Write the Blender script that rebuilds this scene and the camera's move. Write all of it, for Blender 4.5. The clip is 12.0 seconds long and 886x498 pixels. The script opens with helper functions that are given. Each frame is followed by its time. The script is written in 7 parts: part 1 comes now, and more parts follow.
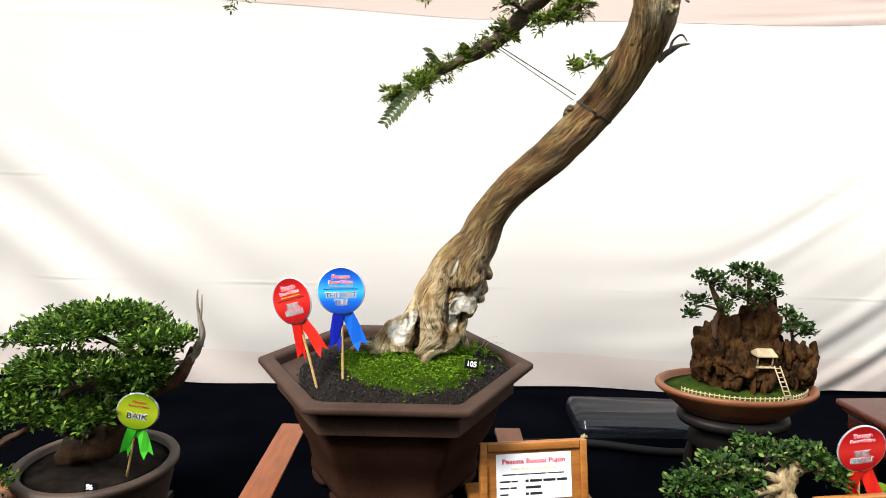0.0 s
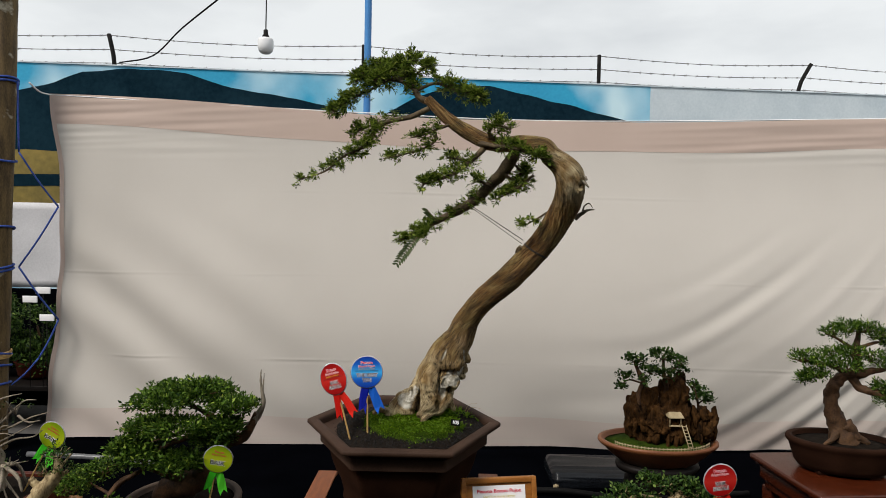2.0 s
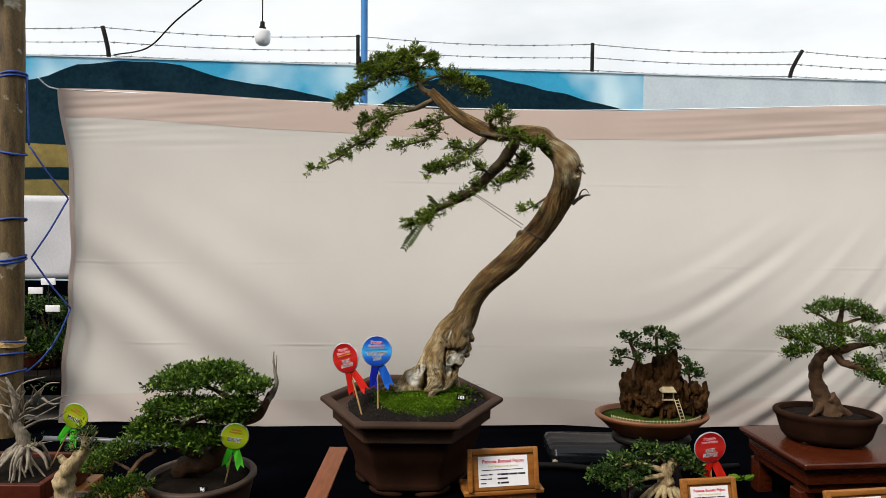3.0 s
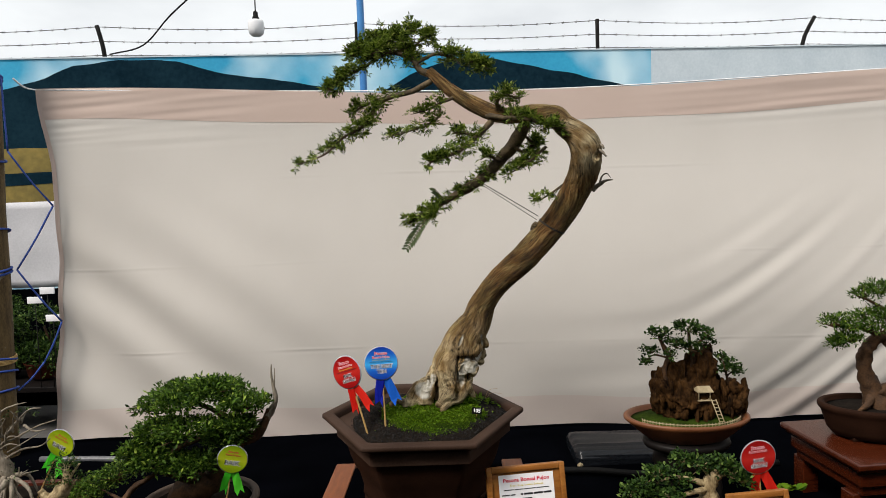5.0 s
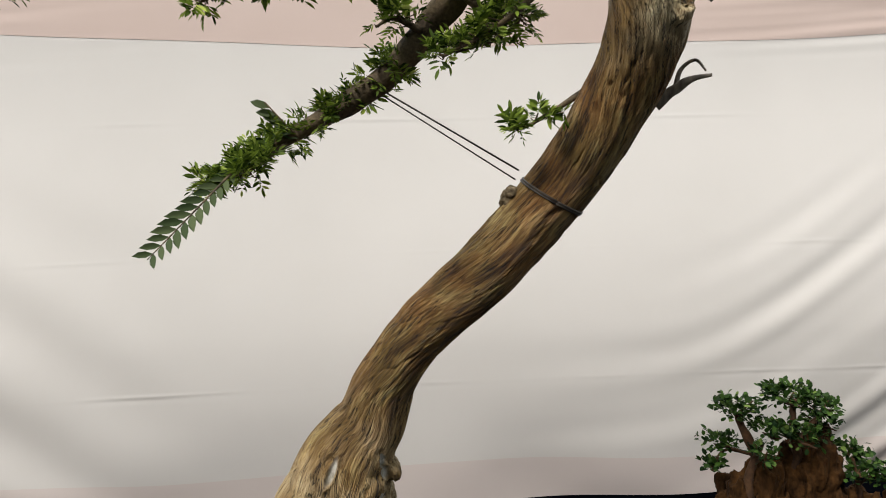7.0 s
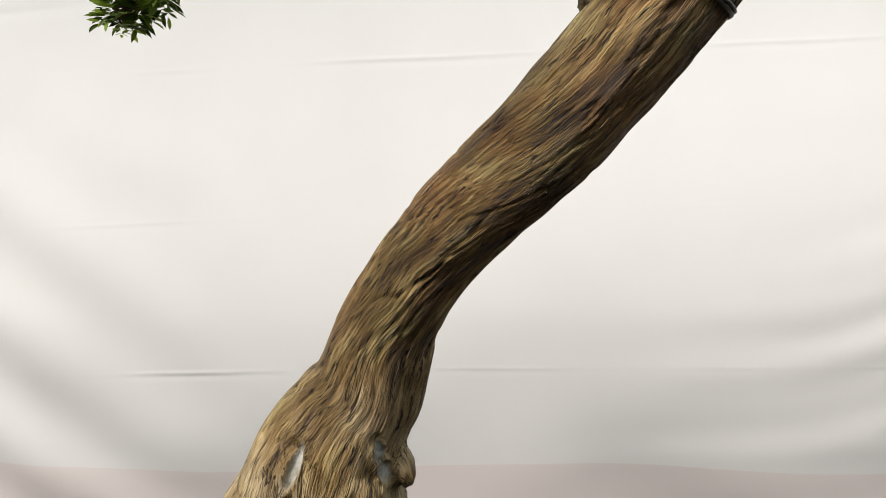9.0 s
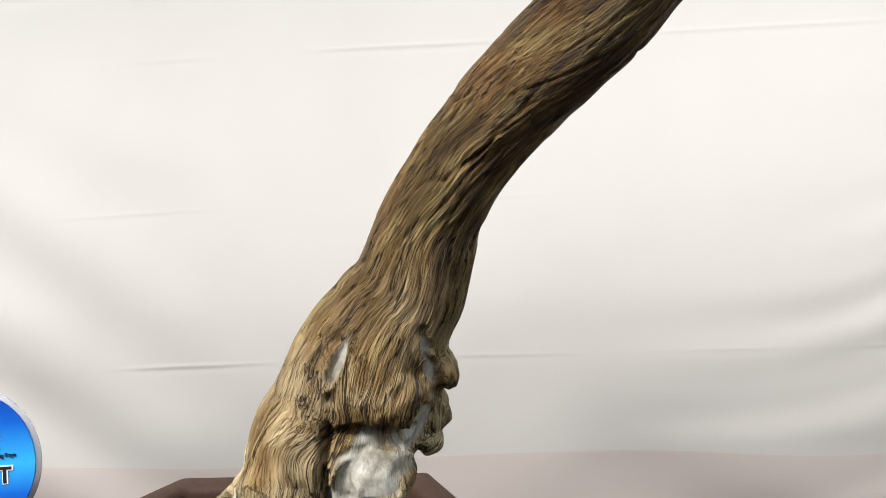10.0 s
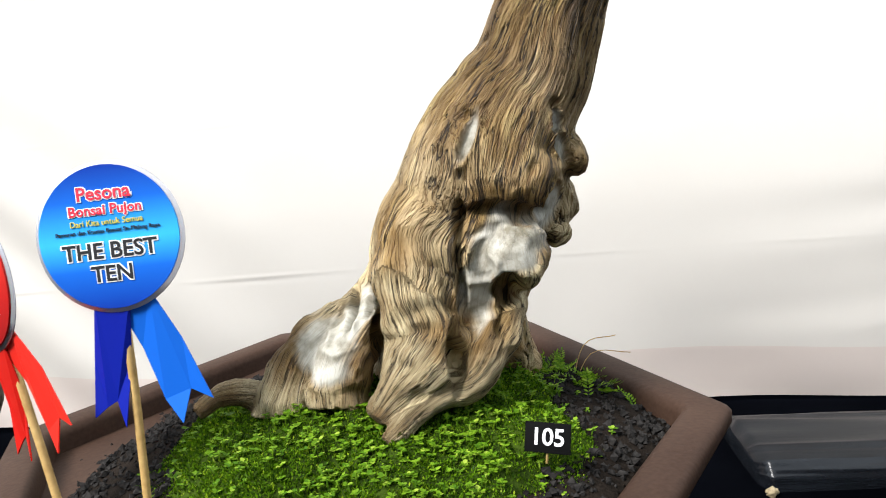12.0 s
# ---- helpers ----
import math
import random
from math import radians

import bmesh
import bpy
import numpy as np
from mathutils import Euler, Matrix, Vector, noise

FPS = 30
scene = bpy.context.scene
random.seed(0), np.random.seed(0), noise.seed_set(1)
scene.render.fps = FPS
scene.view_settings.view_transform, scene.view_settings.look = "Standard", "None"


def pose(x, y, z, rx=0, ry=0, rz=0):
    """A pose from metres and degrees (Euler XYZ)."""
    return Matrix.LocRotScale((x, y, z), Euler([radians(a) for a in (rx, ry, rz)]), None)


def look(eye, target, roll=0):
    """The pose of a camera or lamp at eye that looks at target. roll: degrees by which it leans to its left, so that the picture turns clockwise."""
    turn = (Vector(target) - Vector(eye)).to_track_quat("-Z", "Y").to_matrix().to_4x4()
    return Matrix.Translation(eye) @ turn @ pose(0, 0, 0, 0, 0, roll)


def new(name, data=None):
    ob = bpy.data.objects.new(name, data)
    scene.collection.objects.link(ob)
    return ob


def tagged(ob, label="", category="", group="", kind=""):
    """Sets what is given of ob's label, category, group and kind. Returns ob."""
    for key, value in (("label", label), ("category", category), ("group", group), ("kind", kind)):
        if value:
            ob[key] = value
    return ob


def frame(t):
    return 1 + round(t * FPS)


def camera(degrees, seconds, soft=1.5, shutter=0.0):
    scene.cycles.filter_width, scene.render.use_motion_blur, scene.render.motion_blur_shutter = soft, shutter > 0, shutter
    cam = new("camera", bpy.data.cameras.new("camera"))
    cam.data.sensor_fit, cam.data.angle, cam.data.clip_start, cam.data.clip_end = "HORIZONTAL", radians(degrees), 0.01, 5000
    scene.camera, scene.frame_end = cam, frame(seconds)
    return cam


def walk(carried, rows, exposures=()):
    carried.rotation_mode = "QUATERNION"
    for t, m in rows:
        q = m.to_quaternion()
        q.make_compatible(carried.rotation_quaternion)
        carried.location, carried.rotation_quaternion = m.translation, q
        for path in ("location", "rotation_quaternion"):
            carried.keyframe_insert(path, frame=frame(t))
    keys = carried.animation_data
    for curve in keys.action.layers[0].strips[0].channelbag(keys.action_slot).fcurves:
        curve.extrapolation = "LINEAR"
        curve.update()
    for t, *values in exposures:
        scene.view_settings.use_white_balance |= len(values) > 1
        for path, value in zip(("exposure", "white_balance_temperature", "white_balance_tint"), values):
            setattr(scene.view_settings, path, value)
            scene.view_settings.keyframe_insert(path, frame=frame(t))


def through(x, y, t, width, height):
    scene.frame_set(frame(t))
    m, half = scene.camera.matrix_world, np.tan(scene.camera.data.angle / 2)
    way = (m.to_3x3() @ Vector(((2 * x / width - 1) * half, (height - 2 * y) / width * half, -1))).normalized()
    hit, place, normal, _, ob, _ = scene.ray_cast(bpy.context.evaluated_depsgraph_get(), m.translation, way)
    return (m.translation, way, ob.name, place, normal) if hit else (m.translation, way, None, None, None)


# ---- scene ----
cam = camera(69.0, 12.0, soft=0.7, shutter=0.15)
PATH = [
    (0, (0.076, -1.317, 1.524), (0.101, 0.665, 1.252), 1.5),
    (0.5, (0.158, -1.52, 1.572), (0.039, 0.461, 1.322), 1.4),
    (1, (0.172, -1.651, 1.627), (-0.017, 0.332, 1.448), 1.7),
    (1.5, (0.163, -1.791, 1.664), (0.104, 0.202, 1.513), 0.2),
    (2, (0.116, -1.918, 1.687), (0.107, 0.081, 1.619), 1.1),
    (2.5, (0.097, -1.995, 1.678), (0.093, 0.003, 1.581), 0.7),
    (3, (0.087, -2.02, 1.676), (0.095, -0.022, 1.576), 0.5),
    (5, (0.097, -1.82, 1.697), (0.073, 0.175, 1.556), -2.0),
    (5.5, (0.19, -1.574, 1.698), (0.149, 0.419, 1.525), -1.4),
    (6, (0.217, -1.297, 1.663), (0.259, 0.694, 1.47), -0.8),
    (6.5, (0.193, -1.0, 1.653), (0.343, 0.986, 1.467), -1.2),
    (8.5, (0.268, -0.484, 1.537), (0.177, 1.503, 1.325), -2.8),
    (9, (0.262, -0.472, 1.504), (0.096, 1.513, 1.322), -2.0),
    (9.5, (0.241, -0.475, 1.46), (0.089, 1.515, 1.327), -2.7),
    (10, (0.215, -0.473, 1.412), (0.103, 1.52, 1.296), -2.6),
    (10.5, (0.204, -0.475, 1.38), (0.042, 1.513, 1.229), -2.8),
    (11, (0.194, -0.465, 1.348), (0.021, 1.518, 1.149), -3.6),
    (11.5, (0.172, -0.459, 1.321), (-0.004, 1.518, 1.077), -4.2),
    (12, (0.145, -0.472, 1.301), (-0.093, 1.495, 1.028), -5.1),
]
EXPOSURES = [(0.0, 1.33, 6480, 11.0), (0.5, 1.38, 6524, 11.0), (0.8, 1.10, 6550, 11.0), (1.2, 0.54, 6685, 11.5), (1.6, 0.34, 6820, 12.0), (2.0, 0.06, 6820, 12.1), (2.4, 0.22, 6820, 12.1), (3.0, 0.29, 6820, 12.2), (5.0, 0.23, 6820, 12.5), (6.0, 0.47, 6673, 12.2), (6.6, 0.53, 6589, 11.9), (8.4, 0.85, 6391, 10.6), (9.5, 0.89, 6363, 10.5), (10.5, 1.02, 6346, 10.5), (12.0, 1.3, 6320, 10.5)]
walk(cam, [(t, look(eye, target, roll)) for t, eye, target, roll in PATH], EXPOSURES)

# ---- world and light: a bright overcast sky, light mostly from above and from the camera's side ----
world = bpy.data.worlds.new("sky")
scene.world = world
world.use_nodes = True
wn, wl = world.node_tree.nodes, world.node_tree.links
wn.clear()
sky = wn.new("ShaderNodeTexSky")
sky.sky_type, sky.sun_disc, sky.sun_elevation, sky.sun_rotation = "NISHITA", False, radians(58), radians(215)
blue = wn.new("ShaderNodeBackground")
blue.inputs[1].default_value = 0.07
wl.new(sky.outputs[0], blue.inputs[0])
coords = wn.new("ShaderNodeTexCoord")
stretch = wn.new("ShaderNodeMapping")
stretch.inputs["Scale"].default_value = (1.0, 1.0, 3.0)
clouds = wn.new("ShaderNodeTexNoise")
clouds.inputs["Scale"].default_value, clouds.inputs["Detail"].default_value = 3.2, 5.0
wl.new(coords.outputs["Generated"], stretch.inputs[0])
wl.new(stretch.outputs[0], clouds.inputs["Vector"])
tone = wn.new("ShaderNodeValToRGB")
tone.color_ramp.elements[0].position, tone.color_ramp.elements[0].color = 0.33, (0.74, 0.80, 0.84, 1)
tone.color_ramp.elements[1].position, tone.color_ramp.elements[1].color = 0.58, (0.91, 0.975, 1.01, 1)
wl.new(clouds.outputs[0], tone.inputs[0])
grey = wn.new("ShaderNodeBackground")
grey.inputs[1].default_value = 0.95
wl.new(tone.outputs[0], grey.inputs[0])
cover = wn.new("ShaderNodeMixShader")
cover.inputs[0].default_value = 0.88
wl.new(blue.outputs[0], cover.inputs[1])
wl.new(grey.outputs[0], cover.inputs[2])
wout = wn.new("ShaderNodeOutputWorld")
wl.new(cover.outputs[0], wout.inputs[0])
sun = new("sun", bpy.data.lights.new("sun", "SUN"))
sun.data.energy, sun.data.angle, sun.data.color = 3.0, radians(18), (1.0, 0.965, 0.92)
sun.matrix_world = look((-4.6, -4.6, 8.0), (0, 0, 0.8))


# ---- building helpers ----
def mesh_of(name, verts, faces, smooth=True):
    me = bpy.data.meshes.new(name)
    me.from_pydata([tuple(v) for v in verts], [], [tuple(f) for f in faces])
    if smooth:
        me.polygons.foreach_set("use_smooth", [True] * len(me.polygons))
    me.update()
    return me


class Geo:
    """Vertices and faces gathered piece by piece."""

    def __init__(self):
        self.v, self.f = [], []

    def add(self, verts, faces):
        n = len(self.v)
        self.v += [tuple(p) for p in verts]
        self.f += [tuple(i + n for i in q) for q in faces]
        return self

    def mesh(self, name, smooth=True):
        return mesh_of(name, self.v, self.f, smooth)


def thing(name, base, label, category, group="", kind=""):
    ob = new(name)
    ob.empty_display_size = 0.05
    ob.matrix_world = base if isinstance(base, Matrix) else Matrix.Translation(base)
    return tagged(ob, label, category, group, kind)


def part(name, geo, material, parent, label="", smooth=True, kind=""):
    """One mesh object under a thing; geometry in world places, unless the parent is turned."""
    me = geo.mesh(name, smooth) if isinstance(geo, Geo) else geo
    ob = new(name, me)
    if not me.materials:
        me.materials.append(material)
    ob.parent = parent
    return tagged(ob, label, kind=kind)


def shifted(geo, base):
    b = Vector(base)
    geo.v = [tuple(Vector(p) - b) for p in geo.v]
    return geo


def single(name, geo, material, label, category="", group="", kind="", smooth=True):
    me = geo.mesh(name, smooth) if isinstance(geo, Geo) else geo
    me.materials.append(material)
    return tagged(new(name, me), label, category, group, kind)


def smooth_line(points, radii, steps):
    """Catmull-Rom line through points with radii, as arrays."""
    p, r = np.array(points, float), np.array(radii, float)
    if len(r) != len(p):
        r = np.interp(np.linspace(0, 1, len(p)), np.linspace(0, 1, len(r)), r)
    q = np.column_stack([p, r])
    q = np.vstack([2 * q[0] - q[1], q, 2 * q[-1] - q[-2]])
    out = []
    for i in range(1, len(q) - 2):
        a, b, c, d = q[i - 1], q[i], q[i + 1], q[i + 2]
        for k in range(steps):
            u = k / steps
            out.append(0.5 * (2 * b + (c - a) * u + (2 * a - 5 * b + 4 * c - d) * u * u + (3 * b - a - 3 * c + d) * u ** 3))
    out.append(q[-2])
    out = np.array(out)
    return out[:, :3], np.maximum(out[:, 3], 0.0004)


def frames(line):
    """Tangent and two side vectors along a line, without twist."""
    t = np.gradient(line, axis=0)
    t /= np.linalg.norm(t, axis=1)[:, None] + 1e-12
    u = np.zeros_like(t)
    s = np.array([0.0, -1.0, 0.0]) if abs(t[0][1]) < 0.9 else np.array([1.0, 0.0, 0.0])
    for i in range(len(t)):
        s = s - t[i] * (s @ t[i])
        s /= np.linalg.norm(s) + 1e-12
        u[i] = s
    return t, u, np.cross(t, u)


def tube(geo, points, radii, seg=10, steps=5, wobble=0.0, phase=0.0):
    line, r = smooth_line(points, radii, steps)
    t, u, w = frames(line)
    n = len(line)
    verts, faces = [], []
    for i in range(n):
        for k in range(seg):
            a = 2 * math.pi * k / seg
            rr = r[i]
            if wobble:
                rr *= 1 + wobble * noise.noise(Vector((math.cos(a) * 1.5 + phase, math.sin(a) * 1.5, i * 0.35)))
            verts.append(line[i] + rr * (math.cos(a) * u[i] + math.sin(a) * w[i]))
    for i in range(n - 1):
        for k in range(seg):
            a, b = i * seg + k, i * seg + (k + 1) % seg
            faces.append((a, b, b + seg, a + seg))
    faces.append(tuple(range(seg))[::-1])
    faces.append(tuple((n - 1) * seg + k for k in range(seg)))
    return geo.add(verts, faces)


def box(geo, lo, hi, bevel=0.003, turn=0.0, centre=None):
    """A box with chamfered edges."""
    bm = bmesh.new()
    lo, hi = Vector(lo), Vector(hi)
    bmesh.ops.create_cube(bm, size=1.0)
    for v in bm.verts:
        v.co = Vector((v.co[i] * (hi[i] - lo[i]) + (lo[i] + hi[i]) / 2 for i in range(3)))
    if bevel:
        bmesh.ops.bevel(bm, geom=bm.edges[:], offset=bevel, segments=2, affect="EDGES", profile=0.6)
    if turn:
        c = Vector(centre) if centre else (lo + hi) / 2
        bmesh.ops.rotate(bm, verts=bm.verts[:], cent=c, matrix=Matrix.Rotation(radians(turn), 3, "Z"))
    return from_bm(geo, bm)


def from_bm(geo, bm, m=None):
    bm.verts.index_update()
    verts = [(m @ v.co if m else v.co) for v in bm.verts]
    geo.add(verts, [[v.index for v in f.verts] for f in bm.faces])
    bm.free()
    return geo


def lathe(geo, profile, centre, seg=48, sx=1.0, sy=1.0, turn=0.0, rough=0.0):
    """A turned shape from (radius, height) pairs, stretched to an oval."""
    c, s = math.cos(radians(turn)), math.sin(radians(turn))
    verts, faces = [], []
    for r, z in profile:
        for k in range(seg):
            a = 2 * math.pi * k / seg
            q = r * (1 + rough * noise.noise(Vector((math.cos(a) * 2, math.sin(a) * 2, z * 20))))
            x, y = q * math.cos(a) * sx, q * math.sin(a) * sy
            verts.append((centre[0] + c * x - s * y, centre[1] + s * x + c * y, centre[2] + z))
    n = len(profile)
    for i in range(n - 1):
        for k in range(seg):
            a, b = i * seg + k, i * seg + (k + 1) % seg
            faces.append((a, b, b + seg, a + seg))
    faces.append(tuple(range(seg))[::-1])
    faces.append(tuple((n - 1) * seg + k for k in range(seg)))
    return geo.add(verts, faces)


def lump(geo, centre, radii, level=3, rough=0.2, size=6.0, seed=0.0, flat=None):
    """An uneven stone-like lump."""
    bm = bmesh.new()
    bmesh.ops.create_icosphere(bm, subdivisions=level, radius=1.0)
    for v in bm.verts:
        p = v.co.copy()
        d = 1 + rough * noise.fractal(p * 1.6 + Vector((seed, seed * 2, 0)), 0.9, 2.1, 5) - rough * 0.8 * abs(noise.noise(p * size * 0.5 + Vector((seed, 0, 3))))
        v.co = Vector((centre[i] + radii[i] * p[i] * d for i in range(3)))
        if flat is not None and v.co.z < flat:
            v.co.z = flat
    return from_bm(geo, bm)


LEAF = np.array([(0, 0, 0), (0.32, 0.36, 0.05), (0.30, 0.70, 0.03), (0, 1, -0.06), (-0.30, 0.70, 0.03), (-0.32, 0.36, 0.05), (0, 0.5, -0.03)])
LEAF_FACES = np.array([(0, 1, 6), (1, 2, 6), (2, 3, 6), (3, 4, 6), (4, 5, 6), (5, 0, 6)])
BLADE = np.array([(0, 0, 0), (0.28, 0.5, 0.06), (0, 1, -0.04), (-0.28, 0.5, 0.06)])
BLADE_FACES = np.array([(0, 1, 2), (0, 2, 3)])


def leaves_mesh(name, items, full=True):
    """One mesh of many leaves: items of base, direction, up, length, width ratio."""
    shape, tris = (LEAF, LEAF_FACES) if full else (BLADE, BLADE_FACES)
    base = np.array([i[0] for i in items], float)
    y = np.array([i[1] for i in items], float)
    y /= np.linalg.norm(y, axis=1)[:, None] + 1e-9
    up = np.array([i[2] for i in items], float)
    x = np.cross(y, up)
    x /= np.linalg.norm(x, axis=1)[:, None] + 1e-9
    z = np.cross(x, y)
    ln = np.array([i[3] for i in items], float)
    wd = np.array([i[4] for i in items], float)
    v = base[:, None] + ln[:, None, None] * (shape[None, :, 0:1] * wd[:, None, None] * x[:, None] + shape[None, :, 1:2] * y[:, None] + shape[None, :, 2:3] * z[:, None])
    f = tris[None] + (np.arange(len(items)) * len(shape))[:, None, None]
    v, f = v.reshape(-1, 3), f.reshape(-1, 3)
    me = bpy.data.meshes.new(name)
    me.vertices.add(len(v))
    me.vertices.foreach_set("co", v.ravel())
    me.loops.add(f.size)
    me.loops.foreach_set("vertex_index", f.ravel())
    me.polygons.add(len(f))
    me.polygons.foreach_set("loop_start", np.arange(0, f.size, 3))
    me.update(calc_edges=True)
    return me


def sprig(items, base, way, length, pairs, leaflet, rng, width=0.75, droop=0.25):
    """A feathered leaf: pairs of leaflets along a stalk."""
    way = np.array(way, float)
    way /= np.linalg.norm(way) + 1e-9
    up = np.array([0, 0, 1.0]) + rng.normal(0, 0.35, 3)
    side = np.cross(way, up)
    side /= np.linalg.norm(side) + 1e-9
    up = np.cross(side, way)
    p = np.array(base, float)
    for i in range(pairs):
        u = (i + 0.6) / pairs
        q = p + way * length * u - up * droop * length * u * u
        size = leaflet * (0.7 + 0.5 * math.sin(math.pi * min(1, u + 0.1))) * rng.uniform(0.85, 1.15)
        for s in (-1, 1):
            d = side * s * 0.9 + way * 0.55 + up * rng.uniform(-0.15, 0.35)
            items.append((q, d, up + rng.normal(0, 0.2, 3), size, width))
    items.append((p + way * length - up * droop * length, way, up, leaflet, width))


def pad_leaves(items, centre, radii, count, leaf, rng, width=0.8, upward=0.6):
    """Leaf tufts filling a flattened cushion, denser towards its upper skin."""
    c, r = np.array(centre, float), np.array(radii, float)
    for _ in range(count):
        d = rng.normal(0, 1, 3)
        d /= np.linalg.norm(d) + 1e-9
        k = rng.uniform(0.25, 1.0) ** 0.45
        lumpy = 1 + 0.35 * noise.noise(Vector(d * 2.2) + Vector(c * 9))
        q = c + d * r * k * lumpy
        if d[2] < -0.35 and rng.uniform() < 0.6:
            q[2] += r[2] * 0.8
        out = d * np.array([1, 1, 0.4]) + np.array([0, 0, upward]) + rng.normal(0, 0.3, 3)
        for _k in range(4):
            w = out + rng.normal(0, 0.75, 3)
            items.append((q + rng.normal(0, leaf * 0.4, 3), w, rng.normal(0, 0.4, 3) + np.array([0, 0, 1]), leaf * rng.uniform(0.65, 1.2), width))


def words(text, size, depth=0.0002, offset=0.0):
    """A flat mesh of lettering in the x-y plane, centred."""
    cu = bpy.data.curves.new("letters", "FONT")
    cu.body, cu.size, cu.extrude, cu.offset, cu.align_x, cu.align_y = text, size, depth, offset, "CENTER", "CENTER"
    cu.resolution_u = 3
    ob = new("letters", cu)
    me = bpy.data.meshes.new_from_object(ob.evaluated_get(bpy.context.evaluated_depsgraph_get()))
    bpy.data.objects.remove(ob)
    bpy.data.curves.remove(cu)
    return me


def lettering(name, text, size, m, material, parent, offset=0.0, wide=None):
    me = words(text, size, offset=offset)
    if wide:
        xs = [v.co.x for v in me.vertices]
        k = wide / max(1e-6, max(xs) - min(xs))
        me.transform(Matrix.Diagonal((k, 1, 1, 1)))
    me.transform(m)
    return part(name, me, material, parent)


# ---- materials ----
def shader(name, colour, rough=0.6, metal=0.0, spec=0.5):
    m = bpy.data.materials.new(name)
    m.use_nodes = True
    b = m.node_tree.nodes["Principled BSDF"]
    b.inputs["Base Color"].default_value = (*colour, 1)
    b.inputs["Roughness"].default_value, b.inputs["Metallic"].default_value = rough, metal
    b.inputs["Specular IOR Level"].default_value = spec
    return m


def varied(name, dark, light, rough=0.6, scale=12.0, fine=120.0, bump=0.2, metal=0.0, spec=0.4, stretch=(1, 1, 1), source="Object", stain=0.0, distance=0.002):
    """A surface with variation at two scales and a fine relief."""
    m = shader(name, dark, rough, metal, spec)
    n, l = m.node_tree.nodes, m.node_tree.links
    b = n["Principled BSDF"]
    tc = n.new("ShaderNodeTexCoord")
    mp = n.new("ShaderNodeMapping")
    mp.inputs["Scale"].default_value = stretch
    l.new(tc.outputs[source], mp.inputs[0])
    big, small = n.new("ShaderNodeTexNoise"), n.new("ShaderNodeTexNoise")
    for t, s, d in ((big, scale, 5), (small, fine, 4)):
        t.inputs["Scale"].default_value, t.inputs["Detail"].default_value = s, d
        l.new(mp.outputs[0], t.inputs["Vector"])
    mix = n.new("ShaderNodeMix")
    mix.data_type = "FLOAT"
    mix.inputs[0].default_value = 0.4
    l.new(big.outputs[0], mix.inputs[2])
    l.new(small.outputs[0], mix.inputs[3])
    ramp = n.new("ShaderNodeValToRGB")
    ramp.color_ramp.elements[0].position, ramp.color_ramp.elements[0].color = 0.34, (*dark, 1)
    ramp.color_ramp.elements[1].position, ramp.color_ramp.elements[1].color = 0.66, (*light, 1)
    l.new(mix.outputs[0], ramp.inputs[0])
    l.new(ramp.outputs[0], b.inputs["Base Color"])
    bp = n.new("ShaderNodeBump")
    bp.inputs["Strength"].default_value, bp.inputs["Distance"].default_value = bump, distance
    l.new(small.outputs[0], bp.inputs["Height"])
    l.new(bp.outputs[0], b.inputs["Normal"])
    return m


def leafy(name, dark, light, tip=None, through=0.25):
    """Leaves: each one a little different, thin enough to let light pass."""
    m = shader(name, dark, 0.55, spec=0.12)
    n, l = m.node_tree.nodes, m.node_tree.links
    b = n["Principled BSDF"]
    ge = n.new("ShaderNodeNewGeometry")
    ramp = n.new("ShaderNodeValToRGB")
    ramp.color_ramp.elements[0].color, ramp.color_ramp.elements[1].color = (*dark, 1), (*light, 1)
    if tip:
        e = ramp.color_ramp.elements.new(0.88)
        e.color = (*light, 1)
        ramp.color_ramp.elements[2].color = (*tip, 1)
    l.new(ge.outputs["Random Per Island"], ramp.inputs[0])
    l.new(ramp.outputs[0], b.inputs["Base Color"])
    tr = n.new("ShaderNodeBsdfTranslucent")
    l.new(ramp.outputs[0], tr.inputs[0])
    mx = n.new("ShaderNodeMixShader")
    mx.inputs[0].default_value = through
    l.new(b.outputs[0], mx.inputs[1])
    l.new(tr.outputs[0], mx.inputs[2])
    l.new(mx.outputs[0], n["Material Output"].inputs[0])
    return m


